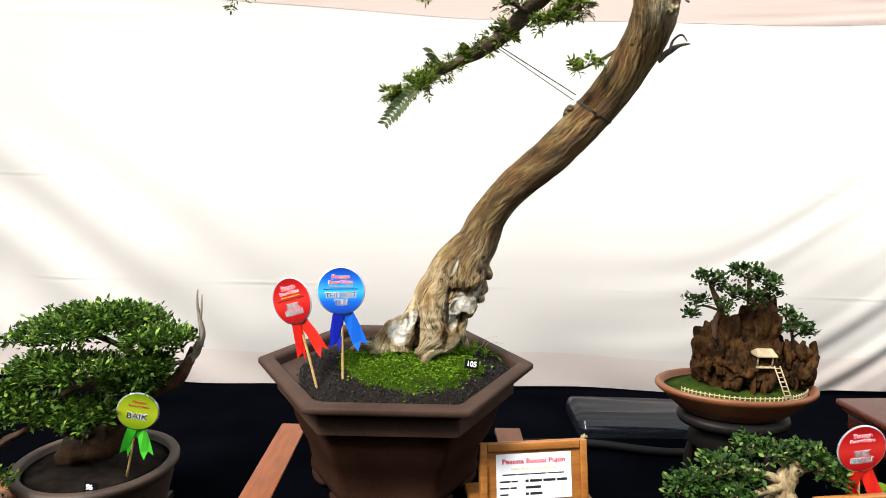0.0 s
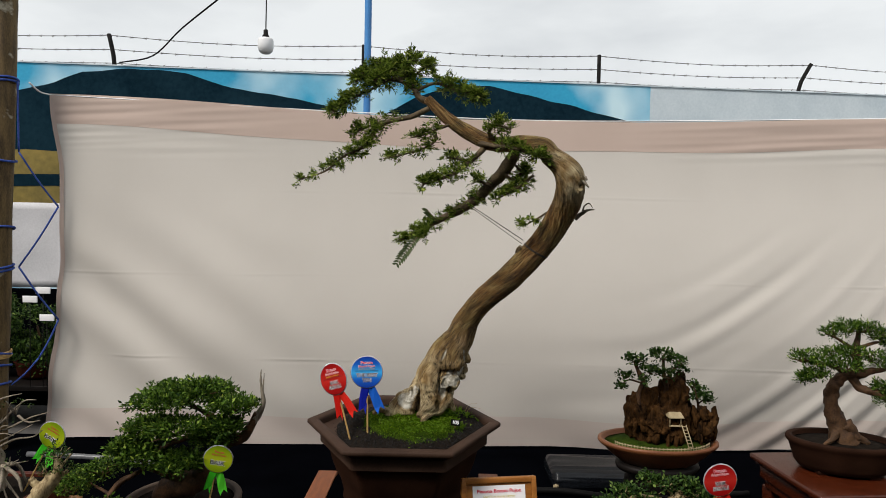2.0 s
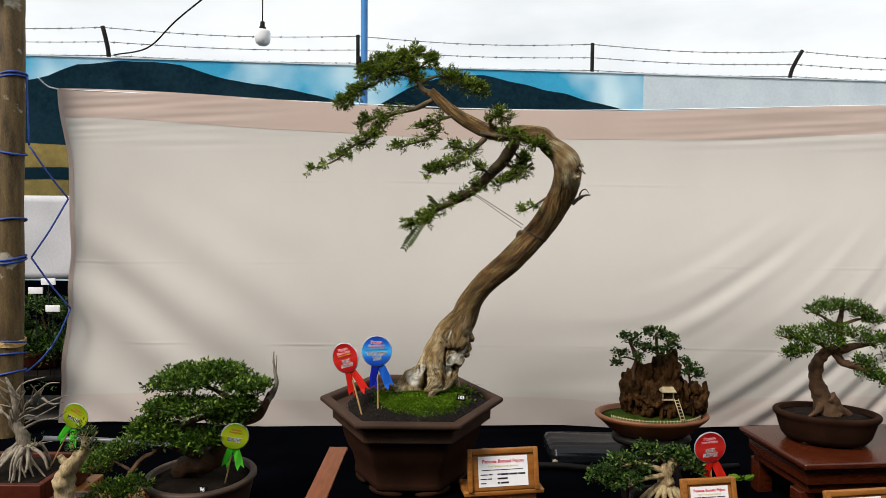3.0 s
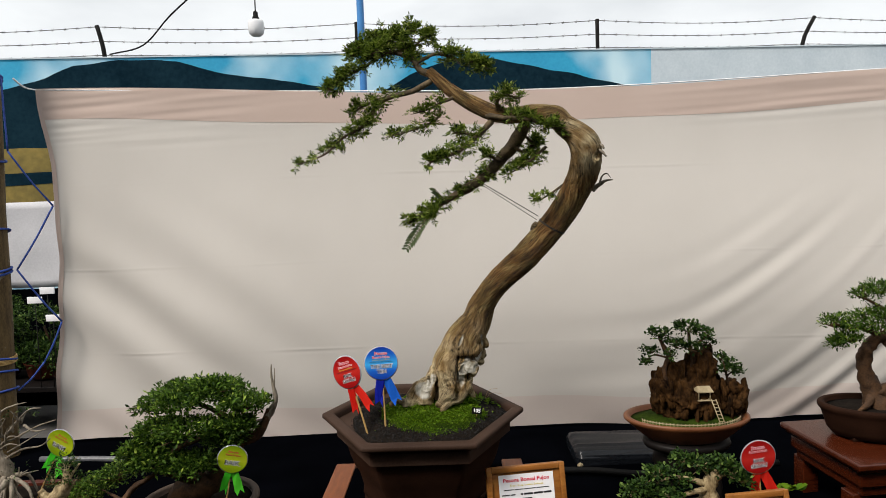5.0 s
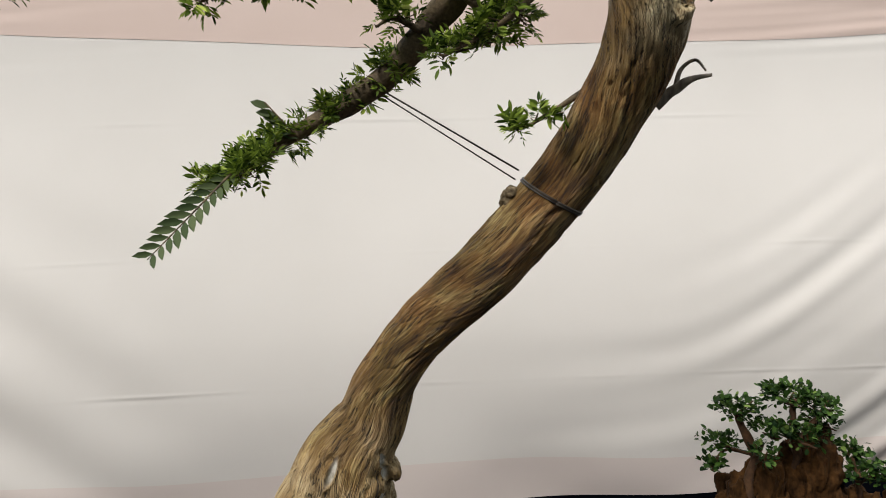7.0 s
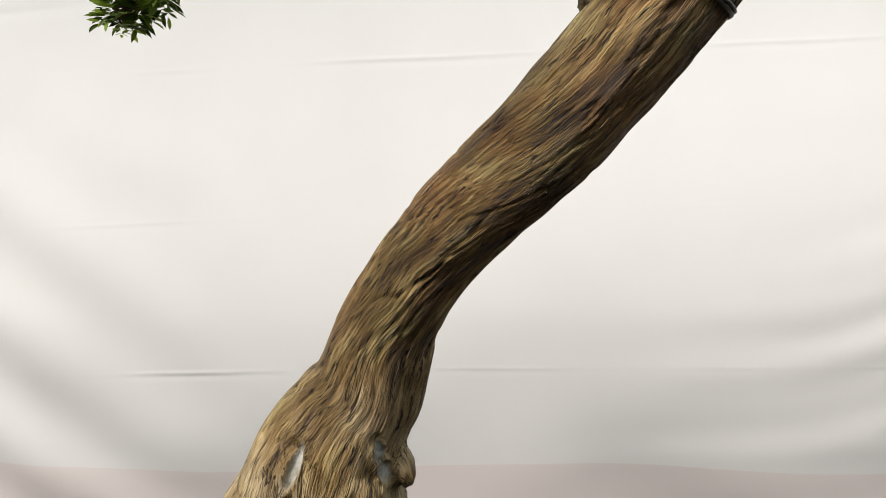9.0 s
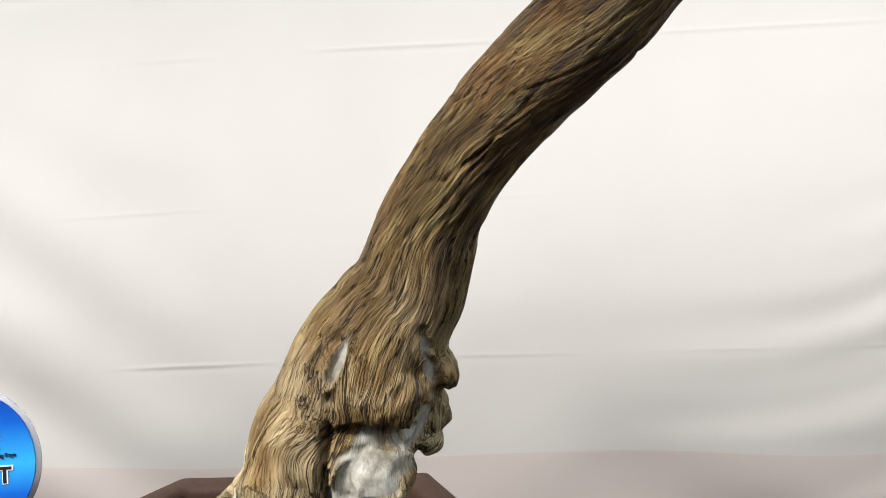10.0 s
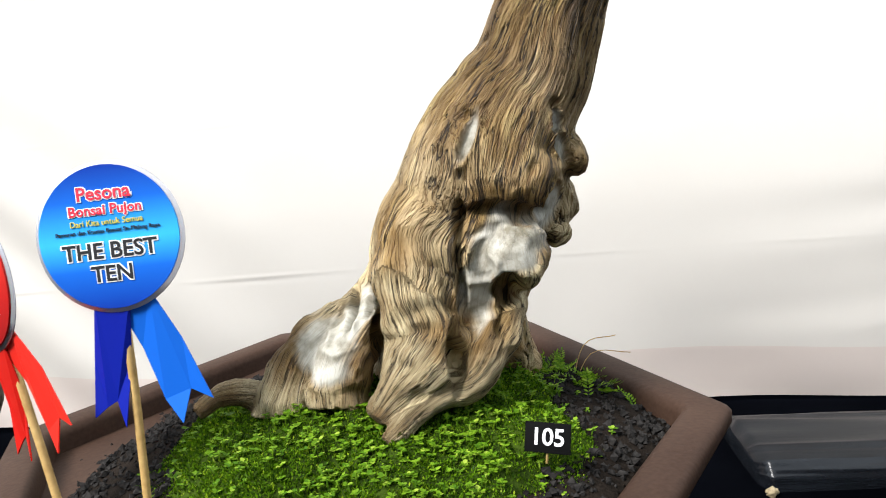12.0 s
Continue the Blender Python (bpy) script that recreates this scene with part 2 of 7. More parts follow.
def bark_material(name, dark, mid, light, bare):
    """Grain that runs along the wood, cracks, and pale bare patches."""
    m = shader(name, mid, 0.62, spec=0.3)
    n, l = m.node_tree.nodes, m.node_tree.links
    b = n["Principled BSDF"]
    at = n.new("ShaderNodeAttribute")
    at.attribute_name = "grain"
    def streak(scale, detail, rough=0.55, bend=0.35):
        mp = n.new("ShaderNodeMapping")
        mp.inputs["Scale"].default_value = scale
        l.new(at.outputs["Vector"], mp.inputs[0])
        t = n.new("ShaderNodeTexNoise")
        t.inputs["Scale"].default_value, t.inputs["Detail"].default_value, t.inputs["Roughness"].default_value = 1.0, detail, rough
        t.inputs["Distortion"].default_value = bend
        l.new(mp.outputs[0], t.inputs["Vector"])
        return t
    wide, fine, hair = streak((46, 46, 11), 5, 0.6), streak((380, 380, 15), 4, 0.6), streak((900, 900, 50), 3)
    ramp = n.new("ShaderNodeValToRGB")
    e = ramp.color_ramp.elements
    e[0].position, e[0].color = 0.36, (*dark, 1)
    e[1].position, e[1].color = 0.64, (*light, 1)
    x = e.new(0.5)
    x.color = (*mid, 1)
    mix = n.new("ShaderNodeMix")
    mix.data_type = "FLOAT"
    mix.inputs[0].default_value = 0.34
    l.new(wide.outputs[0], mix.inputs[2])
    l.new(fine.outputs[0], mix.inputs[3])
    l.new(mix.outputs[0], ramp.inputs[0])
    crack = n.new("ShaderNodeValToRGB")
    crack.color_ramp.elements[0].position, crack.color_ramp.elements[0].color = 0.009, (0.022, 0.013, 0.007, 1)
    crack.color_ramp.elements[1].position, crack.color_ramp.elements[1].color = 0.030, (1, 1, 1, 1)
    level = n.new("ShaderNodeMath")
    level.operation = "SUBTRACT"
    level.inputs[1].default_value = 0.5
    near = n.new("ShaderNodeMath")
    near.operation = "ABSOLUTE"
    lines = streak((230, 230, 9), 3.0, 0.5, 0.3)
    # cracks come and go along the grain
    gaps, shut = streak((90, 90, 16), 3.0), n.new("ShaderNodeMapRange")
    shut.inputs["From Min"].default_value, shut.inputs["From Max"].default_value = 0.50, 0.62
    shut.inputs["To Min"].default_value, shut.inputs["To Max"].default_value = 0.0, 0.05
    l.new(gaps.outputs[0], shut.inputs["Value"])
    widen = n.new("ShaderNodeMath")
    widen.operation = "ADD"
    l.new(lines.outputs[0], level.inputs[0])
    l.new(level.outputs[0], near.inputs[0])
    l.new(near.outputs[0], widen.inputs[0])
    l.new(shut.outputs[0], widen.inputs[1])
    l.new(widen.outputs[0], crack.inputs[0])
    # a closer net of hair-thin fissures between them
    threads, off, away, thin = streak((430, 430, 15), 2.0, 0.5, 0.3), n.new("ShaderNodeMath"), n.new("ShaderNodeMath"), n.new("ShaderNodeValToRGB")
    off.operation, away.operation = "SUBTRACT", "ABSOLUTE"
    off.inputs[1].default_value = 0.5
    l.new(threads.outputs[0], off.inputs[0])
    l.new(off.outputs[0], away.inputs[0])
    l.new(away.outputs[0], thin.inputs[0])
    thin.color_ramp.elements[0].position, thin.color_ramp.elements[0].color = 0.004, (0.52, 0.42, 0.32, 1)
    thin.color_ramp.elements[1].position, thin.color_ramp.elements[1].color = 0.034, (1, 1, 1, 1)
    net = n.new("ShaderNodeMix")
    net.data_type, net.blend_type = "RGBA", "MULTIPLY"
    net.inputs[0].default_value = 1.0
    l.new(crack.outputs[0], net.inputs[6])
    l.new(thin.outputs[0], net.inputs[7])
    mul = n.new("ShaderNodeMix")
    mul.data_type, mul.blend_type = "RGBA", "MULTIPLY"
    mul.inputs[0].default_value = 0.9
    l.new(ramp.outputs[0], mul.inputs[6])
    l.new(net.outputs[2], mul.inputs[7])
    tint = n.new("ShaderNodeTexNoise")
    tint.inputs["Scale"].default_value, tint.inputs["Detail"].default_value = 17.0, 5.0
    tcn = n.new("ShaderNodeTexCoord")
    l.new(tcn.outputs["Object"], tint.inputs["Vector"])
    hue = n.new("ShaderNodeValToRGB")
    hue.color_ramp.elements[0].position, hue.color_ramp.elements[0].color = 0.38, (0.94, 1.0, 0.84, 1)
    hue.color_ramp.elements[1].position, hue.color_ramp.elements[1].color = 0.62, (1.0, 0.76, 0.54, 1)
    l.new(tint.outputs[0], hue.inputs[0])
    tinted = n.new("ShaderNodeMix")
    tinted.data_type, tinted.blend_type = "RGBA", "MULTIPLY"
    tinted.inputs[0].default_value = 0.8
    l.new(mul.outputs[2], tinted.inputs[6])
    l.new(hue.outputs[0], tinted.inputs[7])
    we = n.new("ShaderNodeAttribute")
    we.attribute_name = "weathered"
    worn = n.new("ShaderNodeMix")
    worn.data_type = "RGBA"
    tan = n.new("ShaderNodeValToRGB")
    tan.color_ramp.elements[0].position, tan.color_ramp.elements[0].color = 0.32, (0.26, 0.185, 0.080, 1)
    tan.color_ramp.elements[1].position, tan.color_ramp.elements[1].color = 0.62, (0.68, 0.58, 0.36, 1)
    l.new(mix.outputs[0], tan.inputs[0])
    cut = n.new("ShaderNodeMix")
    cut.data_type, cut.blend_type = "RGBA", "MULTIPLY"
    cut.inputs[0].default_value = 0.9
    stained = n.new("ShaderNodeMix")
    stained.data_type, stained.blend_type = "RGBA", "MULTIPLY"
    stained.inputs[0].default_value = 1.0
    stain = n.new("ShaderNodeValToRGB")
    stain.color_ramp.elements[0].position, stain.color_ramp.elements[0].color = 0.41, (0.45, 0.33, 0.20, 1)
    stain.color_ramp.elements[1].position, stain.color_ramp.elements[1].color = 0.58, (1, 1, 1, 1)
    l.new(tint.outputs[0], stain.inputs[0])
    l.new(tan.outputs[0], stained.inputs[6])
    l.new(stain.outputs[0], stained.inputs[7])
    l.new(stained.outputs[2], cut.inputs[6])
    l.new(net.outputs[2], cut.inputs[7])
    l.new(we.outputs["Fac"], worn.inputs[0])
    l.new(tinted.outputs[2], worn.inputs[6])
    l.new(cut.outputs[2], worn.inputs[7])
    ba = n.new("ShaderNodeAttribute")
    ba.attribute_name = "bare"
    pale = n.new("ShaderNodeValToRGB")
    pale.color_ramp.elements[0].position, pale.color_ramp.elements[0].color = 0.34, (bare[0] * 0.40, bare[1] * 0.37, bare[2] * 0.30, 1)
    pale.color_ramp.elements[1].position, pale.color_ramp.elements[1].color = 0.56, (*bare, 1)
    cloud = n.new("ShaderNodeTexNoise")
    cloud.inputs["Scale"].default_value, cloud.inputs["Detail"].default_value, cloud.inputs["Roughness"].default_value = 48.0, 6.0, 0.6
    l.new(tcn.outputs["Object"], cloud.inputs["Vector"])
    l.new(cloud.outputs[0], pale.inputs[0])
    both = n.new("ShaderNodeMix")
    both.data_type = "RGBA"
    l.new(ba.outputs["Fac"], both.inputs[0])
    l.new(worn.outputs[2], both.inputs[6])
    lined = n.new("ShaderNodeMix")
    lined.data_type, lined.blend_type = "RGBA", "MULTIPLY"
    lined.inputs[0].default_value = 0.28
    l.new(pale.outputs[0], lined.inputs[6])
    l.new(net.outputs[2], lined.inputs[7])
    l.new(lined.outputs[2], both.inputs[7])
    l.new(both.outputs[2], b.inputs["Base Color"])
    add = n.new("ShaderNodeMath")
    add.operation = "ADD"
    groove = n.new("ShaderNodeMath")
    groove.operation = "MULTIPLY_ADD"
    groove.inputs[1].default_value = 0.8
    l.new(net.outputs[2], groove.inputs[0])
    l.new(fine.outputs[0], groove.inputs[2])
    l.new(groove.outputs[0], add.inputs[0])
    l.new(hair.outputs[0], add.inputs[1])
    fade = n.new("ShaderNodeMath")
    fade.operation = "MULTIPLY_ADD"
    fade.inputs[1].default_value, fade.inputs[2].default_value = -0.62, 0.80
    l.new(ba.outputs["Fac"], fade.inputs[0])
    bp = n.new("ShaderNodeBump")
    bp.inputs["Distance"].default_value = 0.0045
    l.new(fade.outputs[0], bp.inputs["Strength"])
    l.new(add.outputs[0], bp.inputs["Height"])
    l.new(bp.outputs[0], b.inputs["Normal"])
    return m


M_BARK = bark_material("weathered_bark", (0.046, 0.023, 0.007), (0.195, 0.116, 0.038), (0.46, 0.345, 0.165), (0.42, 0.405, 0.350))
M_TWIG = varied("twig_bark", (0.026, 0.017, 0.008), (0.150, 0.108, 0.056), 0.8, 40, 260, 0.5)
M_STUB = varied("stub_bark", (0.05, 0.032, 0.014), (0.30, 0.225, 0.12), 0.8, 60, 260, 0.7, distance=0.004)
M_GREYWOOD = varied("grey_bark", (0.06, 0.048, 0.034), (0.34, 0.29, 0.22), 0.75, 30, 220, 0.5, stretch=(1, 1, 0.25))
M_PALEWOOD = varied("pale_root", (0.13, 0.078, 0.030), (0.50, 0.40, 0.22), 0.7, 45, 260, 0.8, stretch=(1, 1, 0.3))
M_DARKBARK = varied("brown_bark", (0.018, 0.008, 0.003), (0.105, 0.050, 0.019), 0.8, 30, 200, 0.5)
M_LEAF = leafy("feather_leaf", (0.012, 0.030, 0.005), (0.190, 0.270, 0.034), (0.46, 0.52, 0.11), 0.28)
M_BIGLEAF = leafy("long_leaf", (0.040, 0.062, 0.022), (0.085, 0.110, 0.045), None, 0.2)
M_JUNIPER = leafy("dense_leaf", (0.006, 0.022, 0.003), (0.080, 0.158, 0.016), (0.27, 0.36, 0.055), 0.16)
M_ROUNDLEAF = leafy("small_round_leaf", (0.005, 0.017, 0.004), (0.048, 0.098, 0.016), (0.18, 0.25, 0.06), 0.12)
M_MOSS = leafy("moss", (0.006, 0.024, 0.0005), (0.105, 0.220, 0.003), (0.30, 0.41, 0.018), 0.28)
M_WEED = leafy("weed_leaf", (0.050, 0.130, 0.004), (0.165, 0.290, 0.012), (0.32, 0.42, 0.05), 0.3)
M_MOSSBED = varied("moss_bed", (0.008, 0.016, 0.002), (0.036, 0.062, 0.006), 0.95, 30, 400, 0.6, spec=0.05)
M_SOIL = varied("dark_soil", (0.004, 0.0032, 0.0024), (0.017, 0.0125, 0.0095), 0.95, 40, 500, 0.8, spec=0.05)
# one clay in two tones: M_POT carries the shade below the rim
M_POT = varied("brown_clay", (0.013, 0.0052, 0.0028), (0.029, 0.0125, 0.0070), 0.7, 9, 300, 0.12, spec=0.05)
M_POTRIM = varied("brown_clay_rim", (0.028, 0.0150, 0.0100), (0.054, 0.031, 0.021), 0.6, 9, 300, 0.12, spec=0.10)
M_TERRA = varied("terracotta", (0.10, 0.033, 0.011), (0.19, 0.068, 0.025), 0.5, 14, 200, 0.15)
M_REDPOT = varied("oxblood_pot", (0.040, 0.007, 0.004), (0.085, 0.018, 0.009), 0.45, 10, 160, 0.1, spec=0.15)
M_GREYPOT = varied("grey_clay", (0.028, 0.016, 0.010), (0.070, 0.044, 0.029), 0.65, 10, 180, 0.2)
M_STOOL = varied("orange_brown_wood", (0.12, 0.028, 0.007), (0.24, 0.070, 0.018), 0.45, 6, 60, 0.15, stretch=(14, 2, 14))
M_REDWOOD = varied("polished_red_wood", (0.030, 0.005, 0.0015), (0.066, 0.013, 0.004), 0.25, 6, 60, 0.08, stretch=(3, 16, 16), spec=0.55)
M_PINE = varied("varnished_pine", (0.19, 0.060, 0.010), (0.37, 0.150, 0.030), 0.4, 6, 70, 0.12, stretch=(2, 12, 14))
M_BLACKWOOD = varied("black_wood", (0.004, 0.003, 0.003), (0.010, 0.008, 0.007), 0.5, 9, 90, 0.1, spec=0.12)
M_BAMBOO = varied("old_timber_pole", (0.032, 0.018, 0.006), (0.185, 0.120, 0.046), 0.7, 5, 60, 0.4, stretch=(7, 7, 1.2))
def blotched(m, pale, low, high, size):
    """Pale lichen blotches over a surface."""
    n, l = m.node_tree.nodes, m.node_tree.links
    b = n["Principled BSDF"]
    was = b.inputs["Base Color"].links[0].from_socket
    tc, t, r, mx = n.new("ShaderNodeTexCoord"), n.new("ShaderNodeTexNoise"), n.new("ShaderNodeMapRange"), n.new("ShaderNodeMix")
    t.inputs["Scale"].default_value, t.inputs["Detail"].default_value = size, 4
    l.new(tc.outputs["Object"], t.inputs["Vector"])
    r.inputs["From Min"].default_value, r.inputs["From Max"].default_value = low, high
    l.new(t.outputs[0], r.inputs["Value"])
    mx.data_type = "RGBA"
    l.new(r.outputs[0], mx.inputs[0])
    l.new(was, mx.inputs[6])
    mx.inputs[7].default_value = (*pale, 1)
    l.new(mx.outputs[2], b.inputs["Base Color"])
    return m


blotched(M_BAMBOO, (0.40, 0.36, 0.27), 0.62, 0.68, 11.0)
M_BLACKCLOTH = varied("black_cloth", (0.0006, 0.0007, 0.0011), (0.0018, 0.0021, 0.0032), 0.95, 3, 500, 0.15, spec=0.0)
M_BLACKPLASTIC = varied("black_sheet", (0.003, 0.0035, 0.005), (0.010, 0.012, 0.015), 0.26, 5, 60, 0.10, spec=0.28, stretch=(0.3, 3, 3))
M_ROPE = varied("blue_rope", (0.012, 0.035, 0.20), (0.03, 0.09, 0.40), 0.6, 60, 500, 0.4)
M_BLUEPAINT = varied("blue_painted_steel", (0.03, 0.16, 0.42), (0.05, 0.24, 0.55), 0.4, 4, 80, 0.05)
M_IRON = varied("dark_iron", (0.006, 0.006, 0.006), (0.018, 0.017, 0.016), 0.7, 10, 90, 0.2, spec=0.08)
M_WIRE = varied("galvanised_wire", (0.06, 0.06, 0.06), (0.16, 0.155, 0.15), 0.6, 10, 90, 0.1, spec=0.1)
M_TIEWIRE = varied("dark_tie_wire", (0.030, 0.024, 0.018), (0.075, 0.062, 0.05), 0.5, 40, 200, 0.1, metal=0.3)
M_CABLE = shader("black_cable", (0.004, 0.004, 0.004), 0.6, spec=0.1)
M_PIPE = varied("grey_pipe", (0.07, 0.075, 0.08), (0.14, 0.145, 0.155), 0.35, 10, 90, 0.08)
M_BULB = shader("white_bulb", (0.72, 0.73, 0.74), 0.25)
M_PAPER = varied("white_paper", (0.78, 0.78, 0.80), (0.86, 0.86, 0.87), 0.6, 6, 80, 0.02)
M_STICK = varied("bamboo_stick", (0.34, 0.20, 0.06), (0.55, 0.37, 0.14), 0.6, 30, 200, 0.2)
M_BLACKTAG = shader("black_tag", (0.004, 0.004, 0.004), 0.7, spec=0.04)
M_INKWHITE = shader("white_ink", (0.82, 0.83, 0.84), 0.5)
M_INKBLACK = shader("black_ink", (0.012, 0.012, 0.014), 0.45)
M_INKRED = shader("red_ink", (0.62, 0.02, 0.05), 0.45)
M_INKYELLOW = shader("yellow_ink", (0.66, 0.55, 0.05), 0.45)
M_ROCK = varied("brown_rock", (0.005, 0.0025, 0.0012), (0.078, 0.036, 0.011), 0.9, 26, 150, 1.0, distance=0.006, spec=0.08, stretch=(1, 1, 0.45))
M_CREAM = varied("cream_plaster", (0.26, 0.20, 0.11), (0.44, 0.36, 0.22), 0.6, 30, 200, 0.1)
M_WHITECLOTH = varied("white_banner", (0.46, 0.46, 0.48), (0.58, 0.58, 0.60), 0.8, 2, 60, 0.05)
M_NEARWALL = varied("dark_blocking_wall", (0.030, 0.029, 0.027), (0.075, 0.072, 0.066), 0.85, 1.0, 18, 0.2, spec=0.1)
M_GROUND = varied("concrete_ground", (0.06, 0.057, 0.053), (0.11, 0.105, 0.10), 0.9, 1.2, 30, 0.3)
M_GRAVEL = varied("dark_gravel", (0.003, 0.003, 0.003), (0.034, 0.031, 0.029), 0.9, 160, 500, 0.3, spec=0.06)
M_WALLPAINT = varied("grey_blue_wall", (0.42, 0.50, 0.55), (0.55, 0.62, 0.66), 0.8, 1.5, 25, 0.1)
M_HILL = varied("mural_hill_paint", (0.003, 0.012, 0.020), (0.010, 0.030, 0.044), 0.9, 1.2, 14, 0.05, spec=0.0)
M_FIELD = varied("mural_field_paint", (0.10, 0.08, 0.02), (0.26, 0.19, 0.045), 0.8, 1.2, 10, 0.08)


def mural_sky():
    """Painted sky: blue with soft white clouds."""
    m = varied("mural_sky_paint", (0.010, 0.26, 0.46), (0.02, 0.34, 0.55), 0.8, 0.8, 20, 0.08)
    n, l = m.node_tree.nodes, m.node_tree.links
    b = n["Principled BSDF"]
    was = b.inputs["Base Color"].links[0].from_socket
    tc, t, r, mx = n.new("ShaderNodeTexCoord"), n.new("ShaderNodeTexNoise"), n.new("ShaderNodeValToRGB"), n.new("ShaderNodeMix")
    t.inputs["Scale"].default_value, t.inputs["Detail"].default_value = 0.55, 3
    l.new(tc.outputs["Object"], t.inputs["Vector"])
    r.color_ramp.elements[0].position, r.color_ramp.elements[1].position = 0.46, 0.66
    l.new(t.outputs[0], r.inputs[0])
    mx.data_type = "RGBA"
    l.new(r.outputs[0], mx.inputs[0])
    l.new(was, mx.inputs[6])
    mx.inputs[7].default_value = (0.52, 0.72, 0.80, 1)
    l.new(mx.outputs[2], b.inputs["Base Color"])
    return m


M_MURALSKY = mural_sky()


def canvas(name, a, b_):
    """Thin woven cotton sheet that lets a little light through."""
    m = varied(name, a, b_, 0.85, 2.2, 700, 0.08, spec=0.15, distance=0.0006)
    n, l = m.node_tree.nodes, m.node_tree.links
    tr, mx = n.new("ShaderNodeBsdfTranslucent"), n.new("ShaderNodeMixShader")
    l.new(n["Principled BSDF"].inputs["Base Color"].links[0].from_socket, tr.inputs[0])
    mx.inputs[0].default_value = 0.15
    l.new(n["Principled BSDF"].outputs[0], mx.inputs[1])
    l.new(tr.outputs[0], mx.inputs[2])
    l.new(mx.outputs[0], n["Material Output"].inputs[0])
    return m


M_CANVAS = canvas("cream_canvas", (0.655, 0.622, 0.574), (0.705, 0.671, 0.622))
M_HEM = canvas("pinkish_hem", (0.60, 0.475, 0.41), (0.66, 0.53, 0.465))
M_LOWHEM = canvas("pale_pink_hem", (0.645, 0.565, 0.515), (0.695, 0.615, 0.565))


def badge_print(name, deep, mid, pale):
    """Printed card: a diagonal run from deep to bright colour."""
    m = shader(name, mid, 0.35, spec=0.18)
    n, l = m.node_tree.nodes, m.node_tree.links
    tc, sep, r = n.new("ShaderNodeTexCoord"), n.new("ShaderNodeSeparateXYZ"), n.new("ShaderNodeValToRGB")
    l.new(tc.outputs["Object"], sep.inputs[0])
    k = n.new("ShaderNodeMath")
    k.operation = "MULTIPLY_ADD"
    k.inputs[1].default_value, k.inputs[2].default_value = 11.0, 0.5
    l.new(sep.outputs["Z"], k.inputs[0])
    l.new(k.outputs[0], r.inputs[0])
    e = r.color_ramp.elements
    e[0].position, e[0].color = 0.0, (*deep, 1)
    e[1].position, e[1].color = 1.0, (*deep, 1)
    for p, c in ((0.28, mid), (0.48, pale), (0.75, mid)):
        e.new(p).color = (*c, 1)
    l.new(r.outputs[0], n["Principled BSDF"].inputs["Base Color"])
    return m


def clear_film():
    m = shader("clear_film", (0.75, 0.77, 0.85), 0.12)
    b = m.node_tree.nodes["Principled BSDF"]
    b.inputs["Transmission Weight"].default_value, b.inputs["IOR"].default_value = 0.7, 1.2
    return m


M_FILM = clear_film()
P_BLUE = badge_print("blue_badge_print", (0.005, 0.028, 0.28), (0.010, 0.115, 0.55), (0.040, 0.40, 0.82))
P_RED = badge_print("red_badge_print", (0.22, 0.004, 0.005), (0.40, 0.010, 0.009), (0.52, 0.025, 0.018))
P_GREEN = badge_print("green_badge_print", (0.14, 0.24, 0.006), (0.28, 0.40, 0.010), (0.40, 0.46, 0.02))
TAILS = {
    "blue": (shader("deep_blue_ribbon", (0.004, 0.012, 0.26), 0.45, spec=0.15), shader("bright_blue_ribbon", (0.008, 0.105, 0.52), 0.45, spec=0.15)),
    "red": (shader("red_ribbon", (0.46, 0.010, 0.006), 0.45, spec=0.15), shader("bright_red_ribbon", (0.60, 0.02, 0.012), 0.45, spec=0.15)),
    "green": (shader("green_ribbon", (0.03, 0.42, 0.015), 0.4), shader("bright_green_ribbon", (0.07, 0.55, 0.03), 0.4)),
}


# ---- the setting: ground, table, cloth, wall, fence ----
def ground():
    g = Geo()
    n, size = 24, 400.0
    g.add([(-size + 2 * size * i / n, -size + 2 * size * j / n, 0.0) for j in range(n + 1) for i in range(n + 1)],
          [(j * (n + 1) + i, j * (n + 1) + i + 1, (j + 1) * (n + 1) + i + 1, (j + 1) * (n + 1) + i) for j in range(n) for i in range(n)])
    single("ground", g, M_GROUND, "grey concrete ground of the show site", "ground", kind="structure", smooth=False)


TABLE = 0.592


